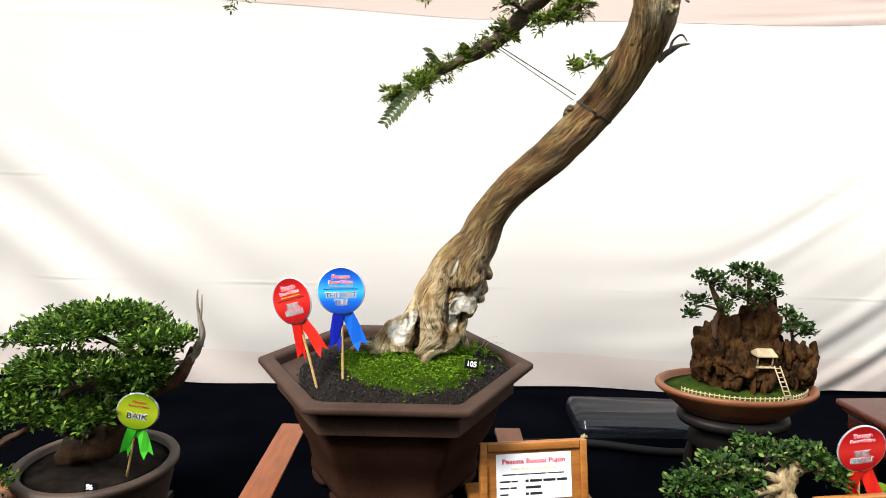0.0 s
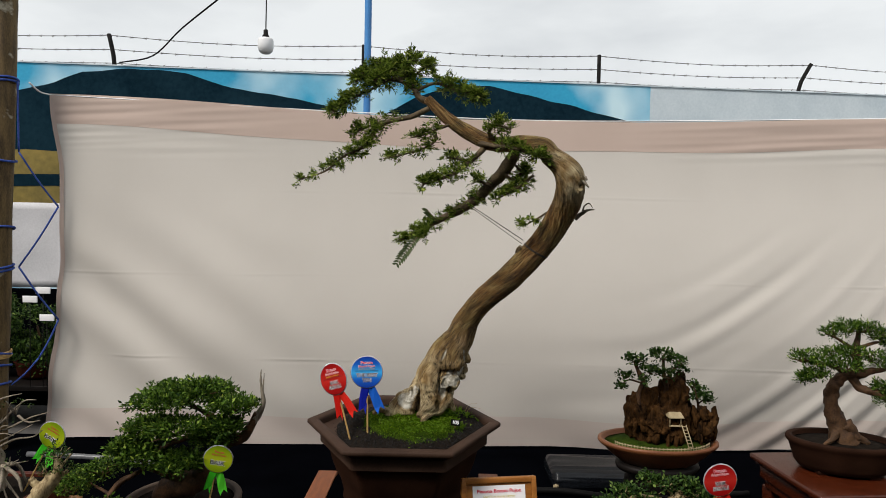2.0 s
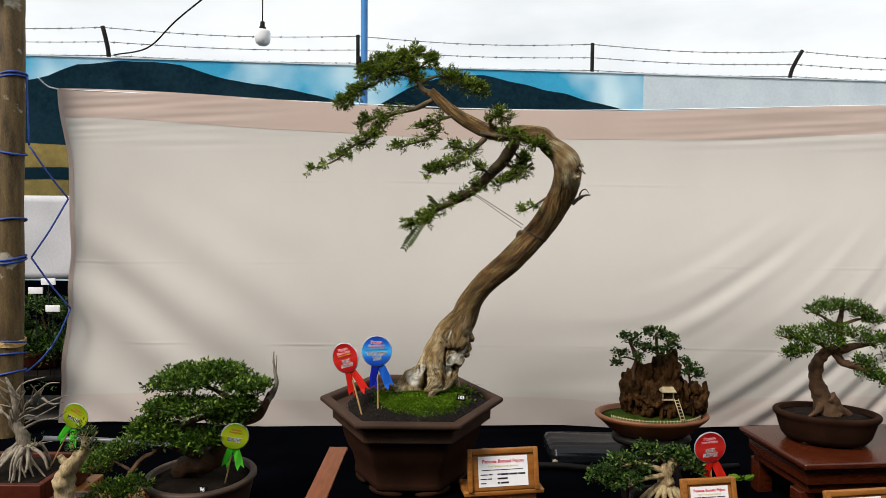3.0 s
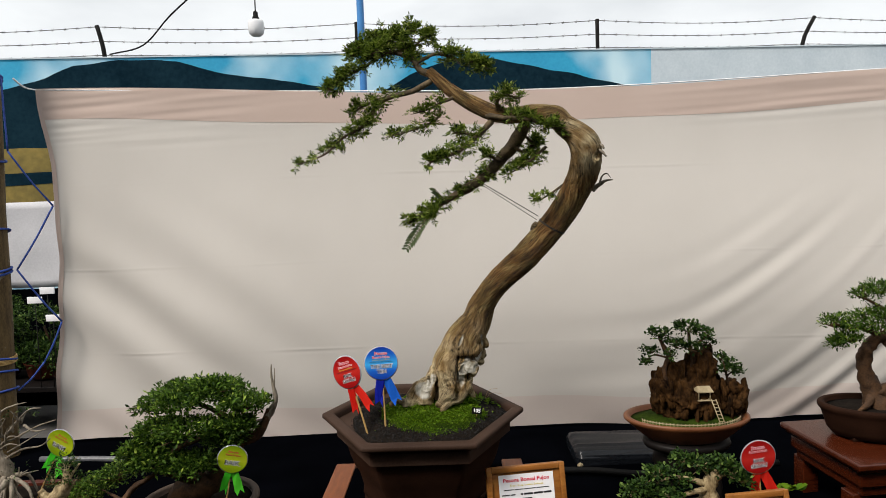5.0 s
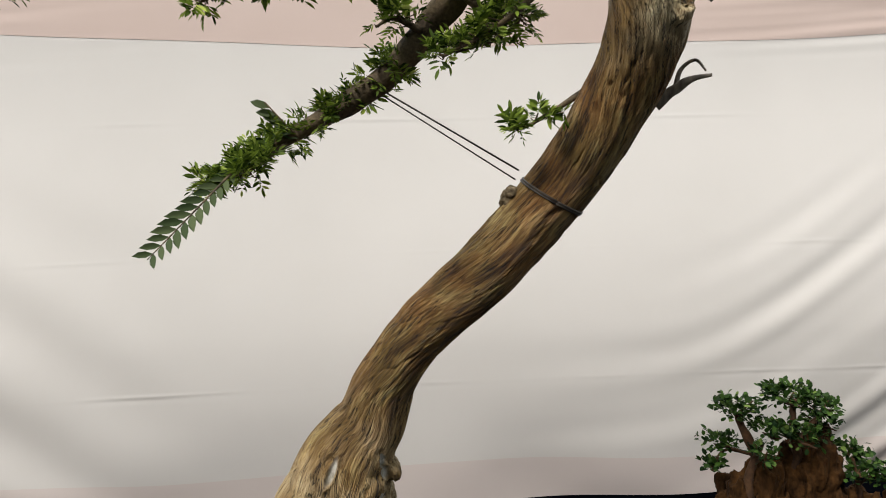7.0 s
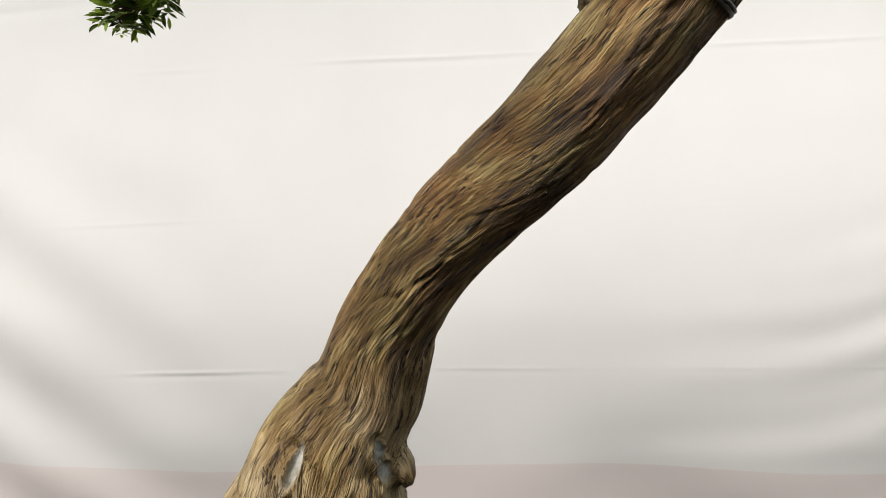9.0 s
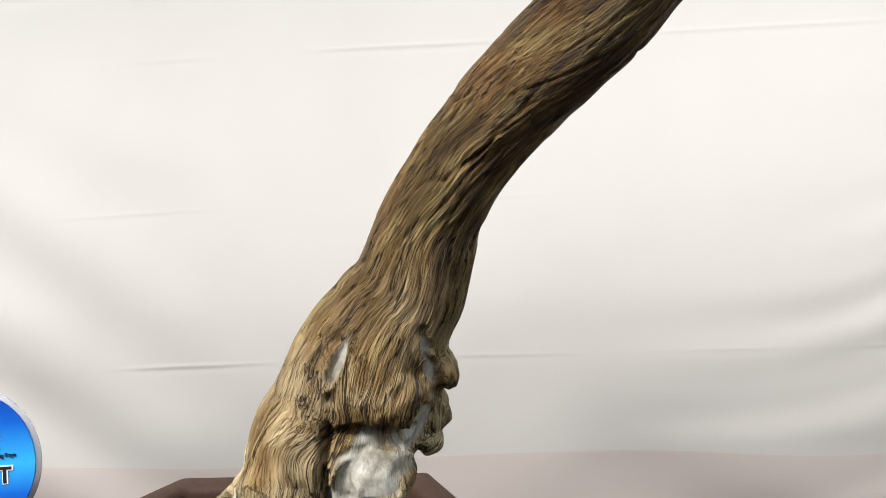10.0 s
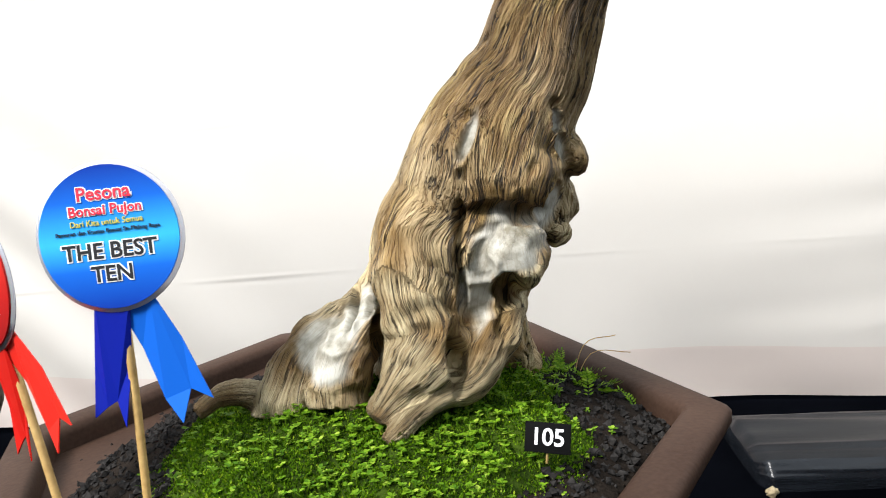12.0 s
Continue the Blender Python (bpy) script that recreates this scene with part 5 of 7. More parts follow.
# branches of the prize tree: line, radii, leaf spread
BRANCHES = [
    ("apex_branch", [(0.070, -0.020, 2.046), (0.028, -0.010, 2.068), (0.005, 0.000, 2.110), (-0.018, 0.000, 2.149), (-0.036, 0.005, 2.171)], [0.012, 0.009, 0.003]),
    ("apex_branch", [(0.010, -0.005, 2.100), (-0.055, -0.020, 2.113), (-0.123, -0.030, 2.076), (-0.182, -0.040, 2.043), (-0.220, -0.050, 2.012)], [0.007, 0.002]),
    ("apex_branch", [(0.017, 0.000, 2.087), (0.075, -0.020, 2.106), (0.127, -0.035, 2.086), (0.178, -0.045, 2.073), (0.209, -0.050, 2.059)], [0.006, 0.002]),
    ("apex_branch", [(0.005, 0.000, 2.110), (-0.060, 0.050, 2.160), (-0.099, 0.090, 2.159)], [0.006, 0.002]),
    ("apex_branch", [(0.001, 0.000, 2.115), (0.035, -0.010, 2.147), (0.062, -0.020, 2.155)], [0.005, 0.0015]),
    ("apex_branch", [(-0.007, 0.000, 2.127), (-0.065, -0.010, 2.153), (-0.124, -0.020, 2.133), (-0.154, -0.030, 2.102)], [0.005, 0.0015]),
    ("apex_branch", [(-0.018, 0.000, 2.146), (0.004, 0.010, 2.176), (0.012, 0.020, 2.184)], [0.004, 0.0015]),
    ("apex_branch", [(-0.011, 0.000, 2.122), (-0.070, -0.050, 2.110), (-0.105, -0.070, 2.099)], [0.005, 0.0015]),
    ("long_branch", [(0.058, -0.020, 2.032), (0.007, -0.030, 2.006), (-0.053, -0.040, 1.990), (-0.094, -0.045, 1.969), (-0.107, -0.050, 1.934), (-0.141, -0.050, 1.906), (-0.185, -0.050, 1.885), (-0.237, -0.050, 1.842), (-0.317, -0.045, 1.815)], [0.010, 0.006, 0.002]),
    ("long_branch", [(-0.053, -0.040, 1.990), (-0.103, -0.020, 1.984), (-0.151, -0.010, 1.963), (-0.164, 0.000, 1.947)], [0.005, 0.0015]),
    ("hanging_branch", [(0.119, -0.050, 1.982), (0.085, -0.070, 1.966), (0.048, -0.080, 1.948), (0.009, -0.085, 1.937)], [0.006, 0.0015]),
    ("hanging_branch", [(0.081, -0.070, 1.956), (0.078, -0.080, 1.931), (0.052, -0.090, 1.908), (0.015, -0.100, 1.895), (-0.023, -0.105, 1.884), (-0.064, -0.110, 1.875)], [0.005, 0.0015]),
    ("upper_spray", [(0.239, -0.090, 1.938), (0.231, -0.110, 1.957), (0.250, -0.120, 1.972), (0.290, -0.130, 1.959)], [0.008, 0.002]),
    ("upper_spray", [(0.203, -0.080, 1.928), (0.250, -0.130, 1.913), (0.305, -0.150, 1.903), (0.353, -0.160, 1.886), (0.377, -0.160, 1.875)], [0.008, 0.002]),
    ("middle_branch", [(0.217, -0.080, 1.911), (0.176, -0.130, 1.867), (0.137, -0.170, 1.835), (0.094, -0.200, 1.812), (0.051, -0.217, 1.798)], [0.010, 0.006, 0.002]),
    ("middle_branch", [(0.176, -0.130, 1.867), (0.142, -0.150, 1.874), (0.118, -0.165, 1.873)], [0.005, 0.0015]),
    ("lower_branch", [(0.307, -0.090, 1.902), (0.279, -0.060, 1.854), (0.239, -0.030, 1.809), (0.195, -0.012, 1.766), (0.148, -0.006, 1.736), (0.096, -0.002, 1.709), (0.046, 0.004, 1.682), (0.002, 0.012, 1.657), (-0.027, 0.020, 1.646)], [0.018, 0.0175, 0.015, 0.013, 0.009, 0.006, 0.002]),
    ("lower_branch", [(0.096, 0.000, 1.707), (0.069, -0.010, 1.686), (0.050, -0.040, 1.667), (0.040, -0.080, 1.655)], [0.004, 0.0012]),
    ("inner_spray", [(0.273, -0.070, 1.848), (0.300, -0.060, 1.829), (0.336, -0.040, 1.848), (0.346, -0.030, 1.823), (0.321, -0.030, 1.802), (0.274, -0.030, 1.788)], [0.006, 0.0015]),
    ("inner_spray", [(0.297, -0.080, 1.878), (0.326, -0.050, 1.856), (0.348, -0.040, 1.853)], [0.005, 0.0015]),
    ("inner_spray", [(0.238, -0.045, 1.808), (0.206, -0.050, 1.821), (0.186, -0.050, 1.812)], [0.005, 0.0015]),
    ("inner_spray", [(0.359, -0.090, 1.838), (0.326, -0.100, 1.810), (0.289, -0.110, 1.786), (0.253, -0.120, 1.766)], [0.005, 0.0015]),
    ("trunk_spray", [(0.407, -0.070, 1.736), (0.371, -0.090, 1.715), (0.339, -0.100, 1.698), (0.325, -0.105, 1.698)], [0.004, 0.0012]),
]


def prize_tree():
    base = (0.05, 0.0, 1.10)
    t = thing("prize_bonsai", base, "tall leaning bonsai with a hooked bare trunk and sparse feathery leaves", "bonsai tree")
    me = main_trunk()
    me.transform(Matrix.Translation(-Vector(base)))
    part("trunk", me, M_BARK, t, "weathered brown trunk with bleached bare patches")
    rng = np.random.default_rng(21)
    spread = {"apex_branch": (0.030, 10.0), "long_branch": (0.021, 4.6), "hanging_branch": (0.019, 4.2), "upper_spray": (0.029, 6.0), "middle_branch": (0.024, 5.4), "lower_branch": (0.023, 4.8), "inner_spray": (0.021, 4.8), "trunk_spray": (0.014, 2.4)}
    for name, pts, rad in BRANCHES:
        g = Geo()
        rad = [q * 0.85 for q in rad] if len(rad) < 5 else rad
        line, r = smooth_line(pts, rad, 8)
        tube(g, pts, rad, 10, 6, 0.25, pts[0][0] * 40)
        size, density = spread[name]
        items = []
        length = np.linalg.norm(np.diff(line, axis=0), axis=1).sum()
        start = 0.30 if name == "lower_branch" and len(pts) > 5 else (0.2 if name in ("long_branch", "middle_branch") and len(pts) > 4 else 0.25)
        count = int(length * (1 - start) * 100 * density)
        tufts = start + (1 - start) * (np.arange(max(3, int(length * (1 - start) / 0.017))) + rng.uniform(0.1, 0.9, max(3, int(length * (1 - start) / 0.017)))) / max(3, int(length * (1 - start) / 0.017))
        for _ in range(count):
            tuft = tufts[int(rng.integers(0, len(tufts)))]
            u = min(1.0, max(start * 0.8, tuft + rng.normal(0, 0.006 / length)))
            i = min(len(line) - 2, int(u * (len(line) - 1)))
            c = line[i] + (line[i + 1] - line[i]) * rng.uniform()
            way = line[min(i + 3, len(line) - 1)] - line[max(0, i - 3)]
            way = way / (np.linalg.norm(way) + 1e-9)
            d = rng.normal(0, 1, 3) * np.array([1, 1, 0.75]) + np.array([0, 0, 0.50]) + way * 0.6
            d /= np.linalg.norm(d)
            q = c + d * size * rng.uniform(0.25, 1.05) * (1.3 - 0.7 * u)
            tube(g, [tuple(c), tuple((c + q) / 2 + rng.normal(0, 0.002, 3)), tuple(q)], [0.0011, 0.0005], 4, 2)
            for _k in range(2):
                e = d + rng.normal(0, 0.6, 3)
                sprig(items, q, e + np.array([0, 0, 0.2]), rng.uniform(0.009, 0.016), int(rng.integers(2, 5)), rng.uniform(0.0080, 0.0140), rng, 0.44, 0.1)
        big, spare = [], []
        if name == "lower_branch" and len(pts) == 4:
            # the one long feathered leaf at the tip
            a, b, c, d = [np.array(p) for p in ((0.036, -0.085, 1.661), (-0.017, -0.190, 1.582), (0.093, -0.010, 1.698), (0.058, -0.020, 1.739))]
            plain = np.random.default_rng(2)
            for _k in range(12):
                for s, tilt in ((-1, 0.35), (1, 0.1)):
                    w = (b - a) / np.linalg.norm(b - a)
                    side = np.cross(w, np.array((0, -1.0, 0)))
                    big.append((a + (b - a) * (_k + 0.3) / 12, side * s + w * 0.75 + np.array((0, -tilt, 0)), np.array((0.1 * s, -1, 0.25)), 0.023 * (0.75 + 0.35 * math.sin(math.pi * _k / 11)) * plain.uniform(0.9, 1.1), 0.5))
            for _k in range(6):
                spare.append((c + (d - c) * _k / 6, np.array((-1, 0, 0.25)) + plain.normal(0, 0.08, 3), np.array((0, -1, 0.3)), 0.024, 0.6))
            tube(g, [tuple(a), tuple((a + b) / 2), tuple(b)], [0.0014, 0.0005], 5, 3)
            tube(g, [tuple(c), tuple(d)], [0.0009], 5, 1)
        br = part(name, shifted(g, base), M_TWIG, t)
        m = leaves_mesh("foliage", items)
        m.transform(Matrix.Translation(-Vector(base)))
        part("foliage", m, M_LEAF, br, kind="stuff")
        for leaf in [q for q in (big, spare) if q]:
            m = leaves_mesh("long_leaf", leaf)
            m.transform(Matrix.Translation(-Vector(base)))
            part("long_leaf", m, M_BIGLEAF, br, "long feathered grey-green leaf")
    # bleached snag and curled dead twig on the outer side of the bend
    g = Geo()
    for p, r in (([(0.471, -0.150, 1.816), (0.483, -0.170, 1.817), (0.497, -0.180, 1.801)], [0.007, 0.002]), ([(0.474, -0.150, 1.829), (0.487, -0.165, 1.831), (0.494, -0.170, 1.821)], [0.006, 0.002])):
        tube(g, p, r, 8, 5, 0.3)
    part("bleached_snag", shifted(g, base), M_GREYWOOD, t, "pale broken snag on the bend")
    g = Geo()
    tube(g, [(0.479, -0.090, 1.719), (0.497, -0.100, 1.733), (0.511, -0.110, 1.742), (0.527, -0.120, 1.744)], [0.007, 0.0045, 0.0015], 8, 5, 0.3)
    tube(g, [(0.497, -0.100, 1.733), (0.503, -0.100, 1.753), (0.514, -0.110, 1.761), (0.523, -0.115, 1.749)], [0.003, 0.001], 6, 5)
    part("dead_twig", shifted(g, base), M_GREYWOOD, t)
    g = lump(Geo(), (0.335, -0.042, 1.622), (0.0165, 0.016, 0.0150), 4, 0.24, 4, 3.0)
    lump(g, (0.330, -0.054, 1.630), (0.0075, 0.007, 0.0075), 3, 0.3, 4, 9.0)
    part("branch_stub", shifted(g, base), M_STUB, t, "gnarled stub of a cut branch")
    # guy wire from the trunk to the lower branch
    g = Geo()
    a, b, c = [(0.188, -0.010, 1.752), (0.337, -0.065, 1.654), (0.381, -0.050, 1.619)]
    tube(g, [a, b], [0.0011], 5, 1)
    tube(g, [(a[0] + 0.004, a[1], a[2] - 0.008), (b[0] - 0.004, b[1], b[2] - 0.010)], [0.0009], 5, 1)
    line, rad = smooth_line(TRUNK, TRUNK_R, 12)
    i = int(np.linalg.norm(line - (np.array(b) + np.array(c)) / 2, axis=1).argmin())
    tt, u, w = frames(line)
    for s in (-0.0013, 0.0013):
        tube(g, [tuple(line[i] + (rad[i] + 0.0006) * (math.cos(q) * u[i] + math.sin(q) * w[i]) + tt[i] * (s + 0.006 * math.sin(q))) for q in np.linspace(0, 6.283, 15)], [0.0013], 5, 2)
    part("guy_wire", shifted(g, base), M_TIEWIRE, t, "thin guy wire tied round trunk and branch")


hex_pot()
soil_and_moss()
prize_tree()


# ---- what stands round the prize tree ----
def stool():
    """Low wooden stand under the pot, a black panel for its dark open middle."""
    z, base = STAND, (0, 0, TABLE)
    t = thing("wooden_stand", base, "orange-brown wooden frame stand under the hexagonal pot", "plant stand")
    for s in (-1, 1):
        part("side_rail", shifted(box(Geo(), (s * 0.275 - 0.033, -0.27, z - 0.045), (s * 0.275 + 0.033, 0.275, z), 0.004), base), M_STOOL, t)
    # black panel added where only a shaded gap lies between the rails
    part("gap_shade_panel", shifted(box(Geo(), (-0.241, -0.235, z - 0.030), (0.241, 0.235, z - 0.0004), 0.003), base), M_BLACKCLOTH, t, "black panel standing in for the shaded gap between the rails")
    for x in (-0.27, 0.27):
        for y in (-0.235, 0.235):
            part("leg", shifted(box(Geo(), (x - 0.022, y - 0.022, TABLE - 0.004), (x + 0.022, y + 0.022, z - 0.045), 0.003), base), M_STOOL, t)


def flat_plate(geo, outline, y0, y1):
    n = len(outline)
    geo.add([(x, y0, z) for x, z in outline] + [(x, y1, z) for x, z in outline],
            [tuple(range(n)), tuple(range(2 * n - 1, n - 1, -1))] + [(i + n, (i + 1) % n + n, (i + 1) % n, i) for i in range(n)])
    return geo


def badge(colour, print_, foot, centre, yaw, lines, label, r=0.0437):
    """A round prize badge with two ribbon tails on a bamboo stick."""
    foot, centre = Vector(foot), Vector(centre)
    up = (centre - foot).normalized()
    h = (centre - foot).length
    side = Matrix.Rotation(radians(yaw), 3, "Z") @ Vector((1, 0, 0))
    side = (side - up * side.dot(up)).normalized()
    m = Matrix((side, up.cross(side), up)).transposed().to_4x4()
    m.translation = centre
    t = thing("prize_badge", m, label, "prize badge", "prize badges")
    k = r / 0.0437
    disc = [(r * math.sin(a), r * math.cos(a)) for a in np.linspace(0, 2 * math.pi, 49)[:-1]]
    film = [(1.06 * x, 1.06 * z) for x, z in disc]
    part("clear_margin", flat_plate(Geo(), film, 0.0008, 0.0022), M_FILM, t, "clear laminate margin")
    face = part("disc", flat_plate(Geo(), disc, -0.0006, 0.0006), print_, t, smooth=False)
    a, b = TAILS[colour]
    left = [(-0.015, -0.036), (0.007, -0.038), (0.001, -0.075), (-0.004, -0.117), (-0.010, -0.101), (-0.016, -0.104), (-0.024, -0.110), (-0.022, -0.075)]
    right = [(-0.003, -0.040), (0.019, -0.034), (0.034, -0.066), (0.050, -0.105), (0.036, -0.098), (0.031, -0.118), (0.020, -0.103), (0.009, -0.070)]
    for name, pts, mat, y in (("ribbon_tail", left, a, 0.003), ("ribbon_tail", right, b, 0.0042)):
        bm = bmesh.new()
        vs = [bm.verts.new((x * k, y + 0.004 * math.sin(z * 60 * k) * (-z / 0.1), z * k)) for x, z in pts]
        bmesh.ops.triangulate(bm, faces=[bm.faces.new(vs)])
        ob = part(name, from_bm(Geo(), bm), mat, t, smooth=False)
        ob.modifiers.new("thickness", "SOLIDIFY").thickness = 0.0008
    part("stick", tube(Geo(), [(0, 0.006, -0.05 * k), (0.0005, 0.005, -h * 0.6), (0, 0.003, -h - 0.012)], [0.0026], 8, 3, 0.1), M_STICK, t)
    face_m = Matrix.Rotation(radians(90), 4, "X")
    for text, z, size, wide, ink, rim in lines:
        at = Matrix.Translation((0, -0.0010, z * k)) @ face_m
        if rim:
            lettering("letter_rim", text, size * k, Matrix.Translation((0, -0.0008, z * k)) @ face_m, M_INKWHITE, t, size * 0.075 * k, wide * k * 1.02)
        lettering("lettering", text, size * k, Matrix.Translation((0, -0.0011, z * k)) @ face_m, ink, t, size * 0.018 * k if rim else 0.0, wide * k * 0.985)


TITLE = [("Pesona", 0.0265, 0.0115, 0.034, M_INKRED, True), ("Bonsai Pujon", 0.0165, 0.0085, 0.046, M_INKRED, True), ("Dari Kita untuk Semua", 0.0090, 0.0052, 0.046, M_INKYELLOW, False),
         ("Pameran dan Kontes Bonsai Se-Malang Raya", 0.0038, 0.0036, 0.066, M_INKBLACK, False)]


def badges():
    badge("blue", P_BLUE, (-0.094, -0.128, 1.082), (-0.101, -0.109, 1.273), 4, TITLE + [("THE BEST", -0.0085, 0.0135, 0.060, M_INKBLACK, True), ("TEN", -0.0225, 0.0135, 0.026, M_INKBLACK, True)],
          "round blue prize badge lettered the best ten on a stick")
    badge("red", P_RED, (-0.142, -0.136, 1.080), (-0.195, -0.110, 1.251), -26, TITLE + [("BAIK", -0.0095, 0.0125, 0.030, M_INKBLACK, True), ("SEKALI", -0.0225, 0.0125, 0.042, M_INKBLACK, True)],
          "round red prize badge tilted on a stick in the soil")
    small = [("Pesona", 0.024, 0.010, 0.03, M_INKRED, False), ("Bonsai Pujon", 0.014, 0.008, 0.044, M_INKRED, False)]
    badge("green", P_GREEN, (-0.625, 0.100, 0.789), (-0.591, 0.092, 0.940), 8, small + [("BAIK", -0.012, 0.019, 0.046, M_INKBLACK, True)], "round green prize badge on a stick beside the dense bonsai")
    badge("green", P_GREEN, (-1.264, 0.170, 0.783), (-1.153, 0.150, 0.986), -5, small + [("BAIK", -0.012, 0.019, 0.046, M_INKBLACK, True)], "round green prize badge leaning on a slanting stick")
    badge("red", P_RED, (0.880, -0.200, 0.874), (0.863, -0.210, 1.023), 3, TITLE[:2] + [("BAIK", -0.0085, 0.0135, 0.030, M_INKBLACK, True), ("SEKALI", -0.0225, 0.0135, 0.042, M_INKBLACK, True)], "round red prize badge on a stick beside a certificate")


def certificate(tl, tr, yaw, label, base_z):
    """A framed entry card on a small easel box."""
    tl, tr = Vector(tl), Vector(tr)
    w = (tr - tl).length
    c = (tl + tr) / 2
    c.z = max(tl.z, tr.z)
    h = w * 0.56
    lean = 14
    t = thing("entry_certificate", Matrix.Translation(c) @ Matrix.Rotation(radians(yaw), 4, "Z"), label, "certificate", "entry certificates")
    tilt = Matrix.Rotation(radians(-lean), 4, "X")
    def leaned(g):
        g.v = [tuple(tilt @ Vector(p)) for p in g.v]
        return g
    part("board", leaned(box(Geo(), (-w / 2, 0, -h), (w / 2, 0.014, 0), 0.004)), M_PINE, t)
    for s in (-1, 1):
        part("frame_stile", leaned(box(Geo(), (s * w / 2 - 0.014 * (s > 0), -0.007, -h), (s * w / 2 + 0.014 * (s < 0), -0.0005, 0), 0.002)), M_PINE, t)
    part("frame_rail", leaned(box(Geo(), (-w / 2 + 0.0145, -0.006, -0.016), (w / 2 - 0.0145, -0.0005, -0.001), 0.002)), M_PINE, t)
    pw, ph = w * 0.70, w * 0.40
    part("paper", leaned(box(Geo(), (-pw / 2, -0.0015, -0.022 - ph), (pw / 2, -0.0008, -0.022), 0)), M_PAPER, t, smooth=False)
    face = tilt @ Matrix.Translation((0, -0.002, 0)) @ Matrix.Rotation(radians(90), 4, "X")
    lettering("title", "Pesona Bonsai Pujon", w * 0.062, face @ Matrix.Translation((0, -0.022 - ph * 0.17, 0)), M_INKRED, t, 0.0003, pw * 0.84)
    lettering("subtitle", "Dari Kita untuk Semua", w * 0.034, face @ Matrix.Translation((0, -0.022 - ph * 0.33, 0)), M_INKYELLOW, t, 0, pw * 0.6)
    rows = ((0.45, (-0.42, -0.22, -0.05, 0.18, 0.42), M_INKBLACK, 0.0011), (0.60, (-0.46, -0.30, -0.20), M_INKBLACK, 0.0015), (0.60, (-0.12, -0.06, 0.12, 0.30, 0.46), M_INKBLACK, 0.0024),
            (0.74, (-0.46, -0.32, -0.22), M_INKBLACK, 0.0015), (0.74, (-0.12, 0.10), M_INKBLACK, 0.0024), (0.88, (-0.46, -0.33), M_INKBLACK, 0.0015), (0.88, (-0.12, -0.06, 0.12), M_INKBLACK, 0.0024))
    for v, ends, ink, thick in rows:
        z = -0.022 - ph * v
        for u0, u1 in zip(ends, ends[1:]):
            part("text_bar", leaned(box(Geo(), (pw * u0, -0.0021, z - thick), (pw * (u1 - 0.018), -0.0016, z + thick), 0)), ink, t, smooth=False)
    low = (tilt @ Vector((0, 0, -h))).z
    # easel box that carries the board
    part("ledge", box(Geo(), (-w / 2 - 0.012, -0.030, low - 0.014), (w / 2 + 0.016, 0.075, low - 0.001), 0.003), M_PINE, t)
    part("easel_box", box(Geo(), (-w / 2 + 0.006, -0.018, base_z - c.z), (w / 2 - 0.004, 0.065, low - 0.0145), 0.003), M_PINE, t)
    part("prop", box(Geo(), (-0.02, 0.035, low), (0.02, 0.047, -0.05), 0.002), M_PINE, t)


def number_tag(centre, yaw, tilt, text, size, label):
    t = thing("number_tag", Matrix.Translation(centre) @ Euler((radians(tilt), radians(5), radians(yaw))).to_matrix().to_4x4(), label, "number tag", "number tags")
    w, h = size
    part("plate", box(Geo(), (-w / 2, -0.0006, -h / 2), (w / 2, 0.0006, h / 2), 0.0003), M_BLACKTAG, t)
    part("pin", tube(Geo(), [(0, 0.002, h * 0.3), (0, 0.002, -h / 2 - 0.006)], [0.0008], 5, 1), M_STICK, t)
    if text:
        for i, digit in enumerate(text):
            lettering("digit", digit, h * 0.8, Matrix.Translation((w * 0.25 * (i - 1), -0.0011, 0)) @ Matrix.Rotation(radians(90), 4, "X"), M_INKWHITE, t, 0.00022)
    else:
        for x in (-0.16, 0.1):
            part("number_bar", box(Geo(), (w * x, -0.0012, -h * 0.28), (w * (x + 0.16), -0.0007, h * 0.28), 0), M_INKWHITE, t, smooth=False)


def round_pot(name, centre, r, h, material, label, sx=1.0, sy=1.0, turn=0.0, feet=True, lip=0.022, soil=True):
    """A turned clay pot with rolled lip, and the soil in it."""
    x, y, z = centre
    t = thing(name, (x, y, z - h), label, "bonsai pot")
    prof = [(r * 0.70, 0.008), (r * 0.76, 0.010), (r * 0.84, h * 0.25), (r * 0.91, h * 0.6), (r * 0.94, h - 0.03), (r * 0.97, h - lip), (r, h - lip * 0.7), (r * 1.005, h - lip * 0.3), (r * 0.99, h - 0.002), (r * 0.97, h),
            (r * 0.90, h), (r * 0.875, h - 0.004), (r * 0.87, h - 0.03)]
    part("bowl", lathe(Geo(), prof, (0, 0, 0), 56, sx, sy, turn), material, t)
    for k in range(4 if feet else 0):
        a = math.pi / 4 + k * math.pi / 2
        c, s = math.cos(radians(turn)), math.sin(radians(turn))
        fx, fy = r * 0.62 * math.cos(a) * sx, r * 0.62 * math.sin(a) * sy
        part("foot", box(Geo(), (c * fx - s * fy - 0.018, s * fx + c * fy - 0.018, 0), (c * fx - s * fy + 0.018, s * fx + c * fy + 0.018, 0.014), 0.004), material, t)
    if soil:
        g = lathe(Geo(), [(r * 0.872, h - 0.018), (r * 0.6, h - 0.010), (r * 0.3, h - 0.006), (0.002, h - 0.004)], (x, y, z - h), 40, sx, sy, turn, 0.02)
        single("pot_soil", g, M_SOIL, "dark soil filling a bonsai pot", "soil", kind="stuff")
    return t


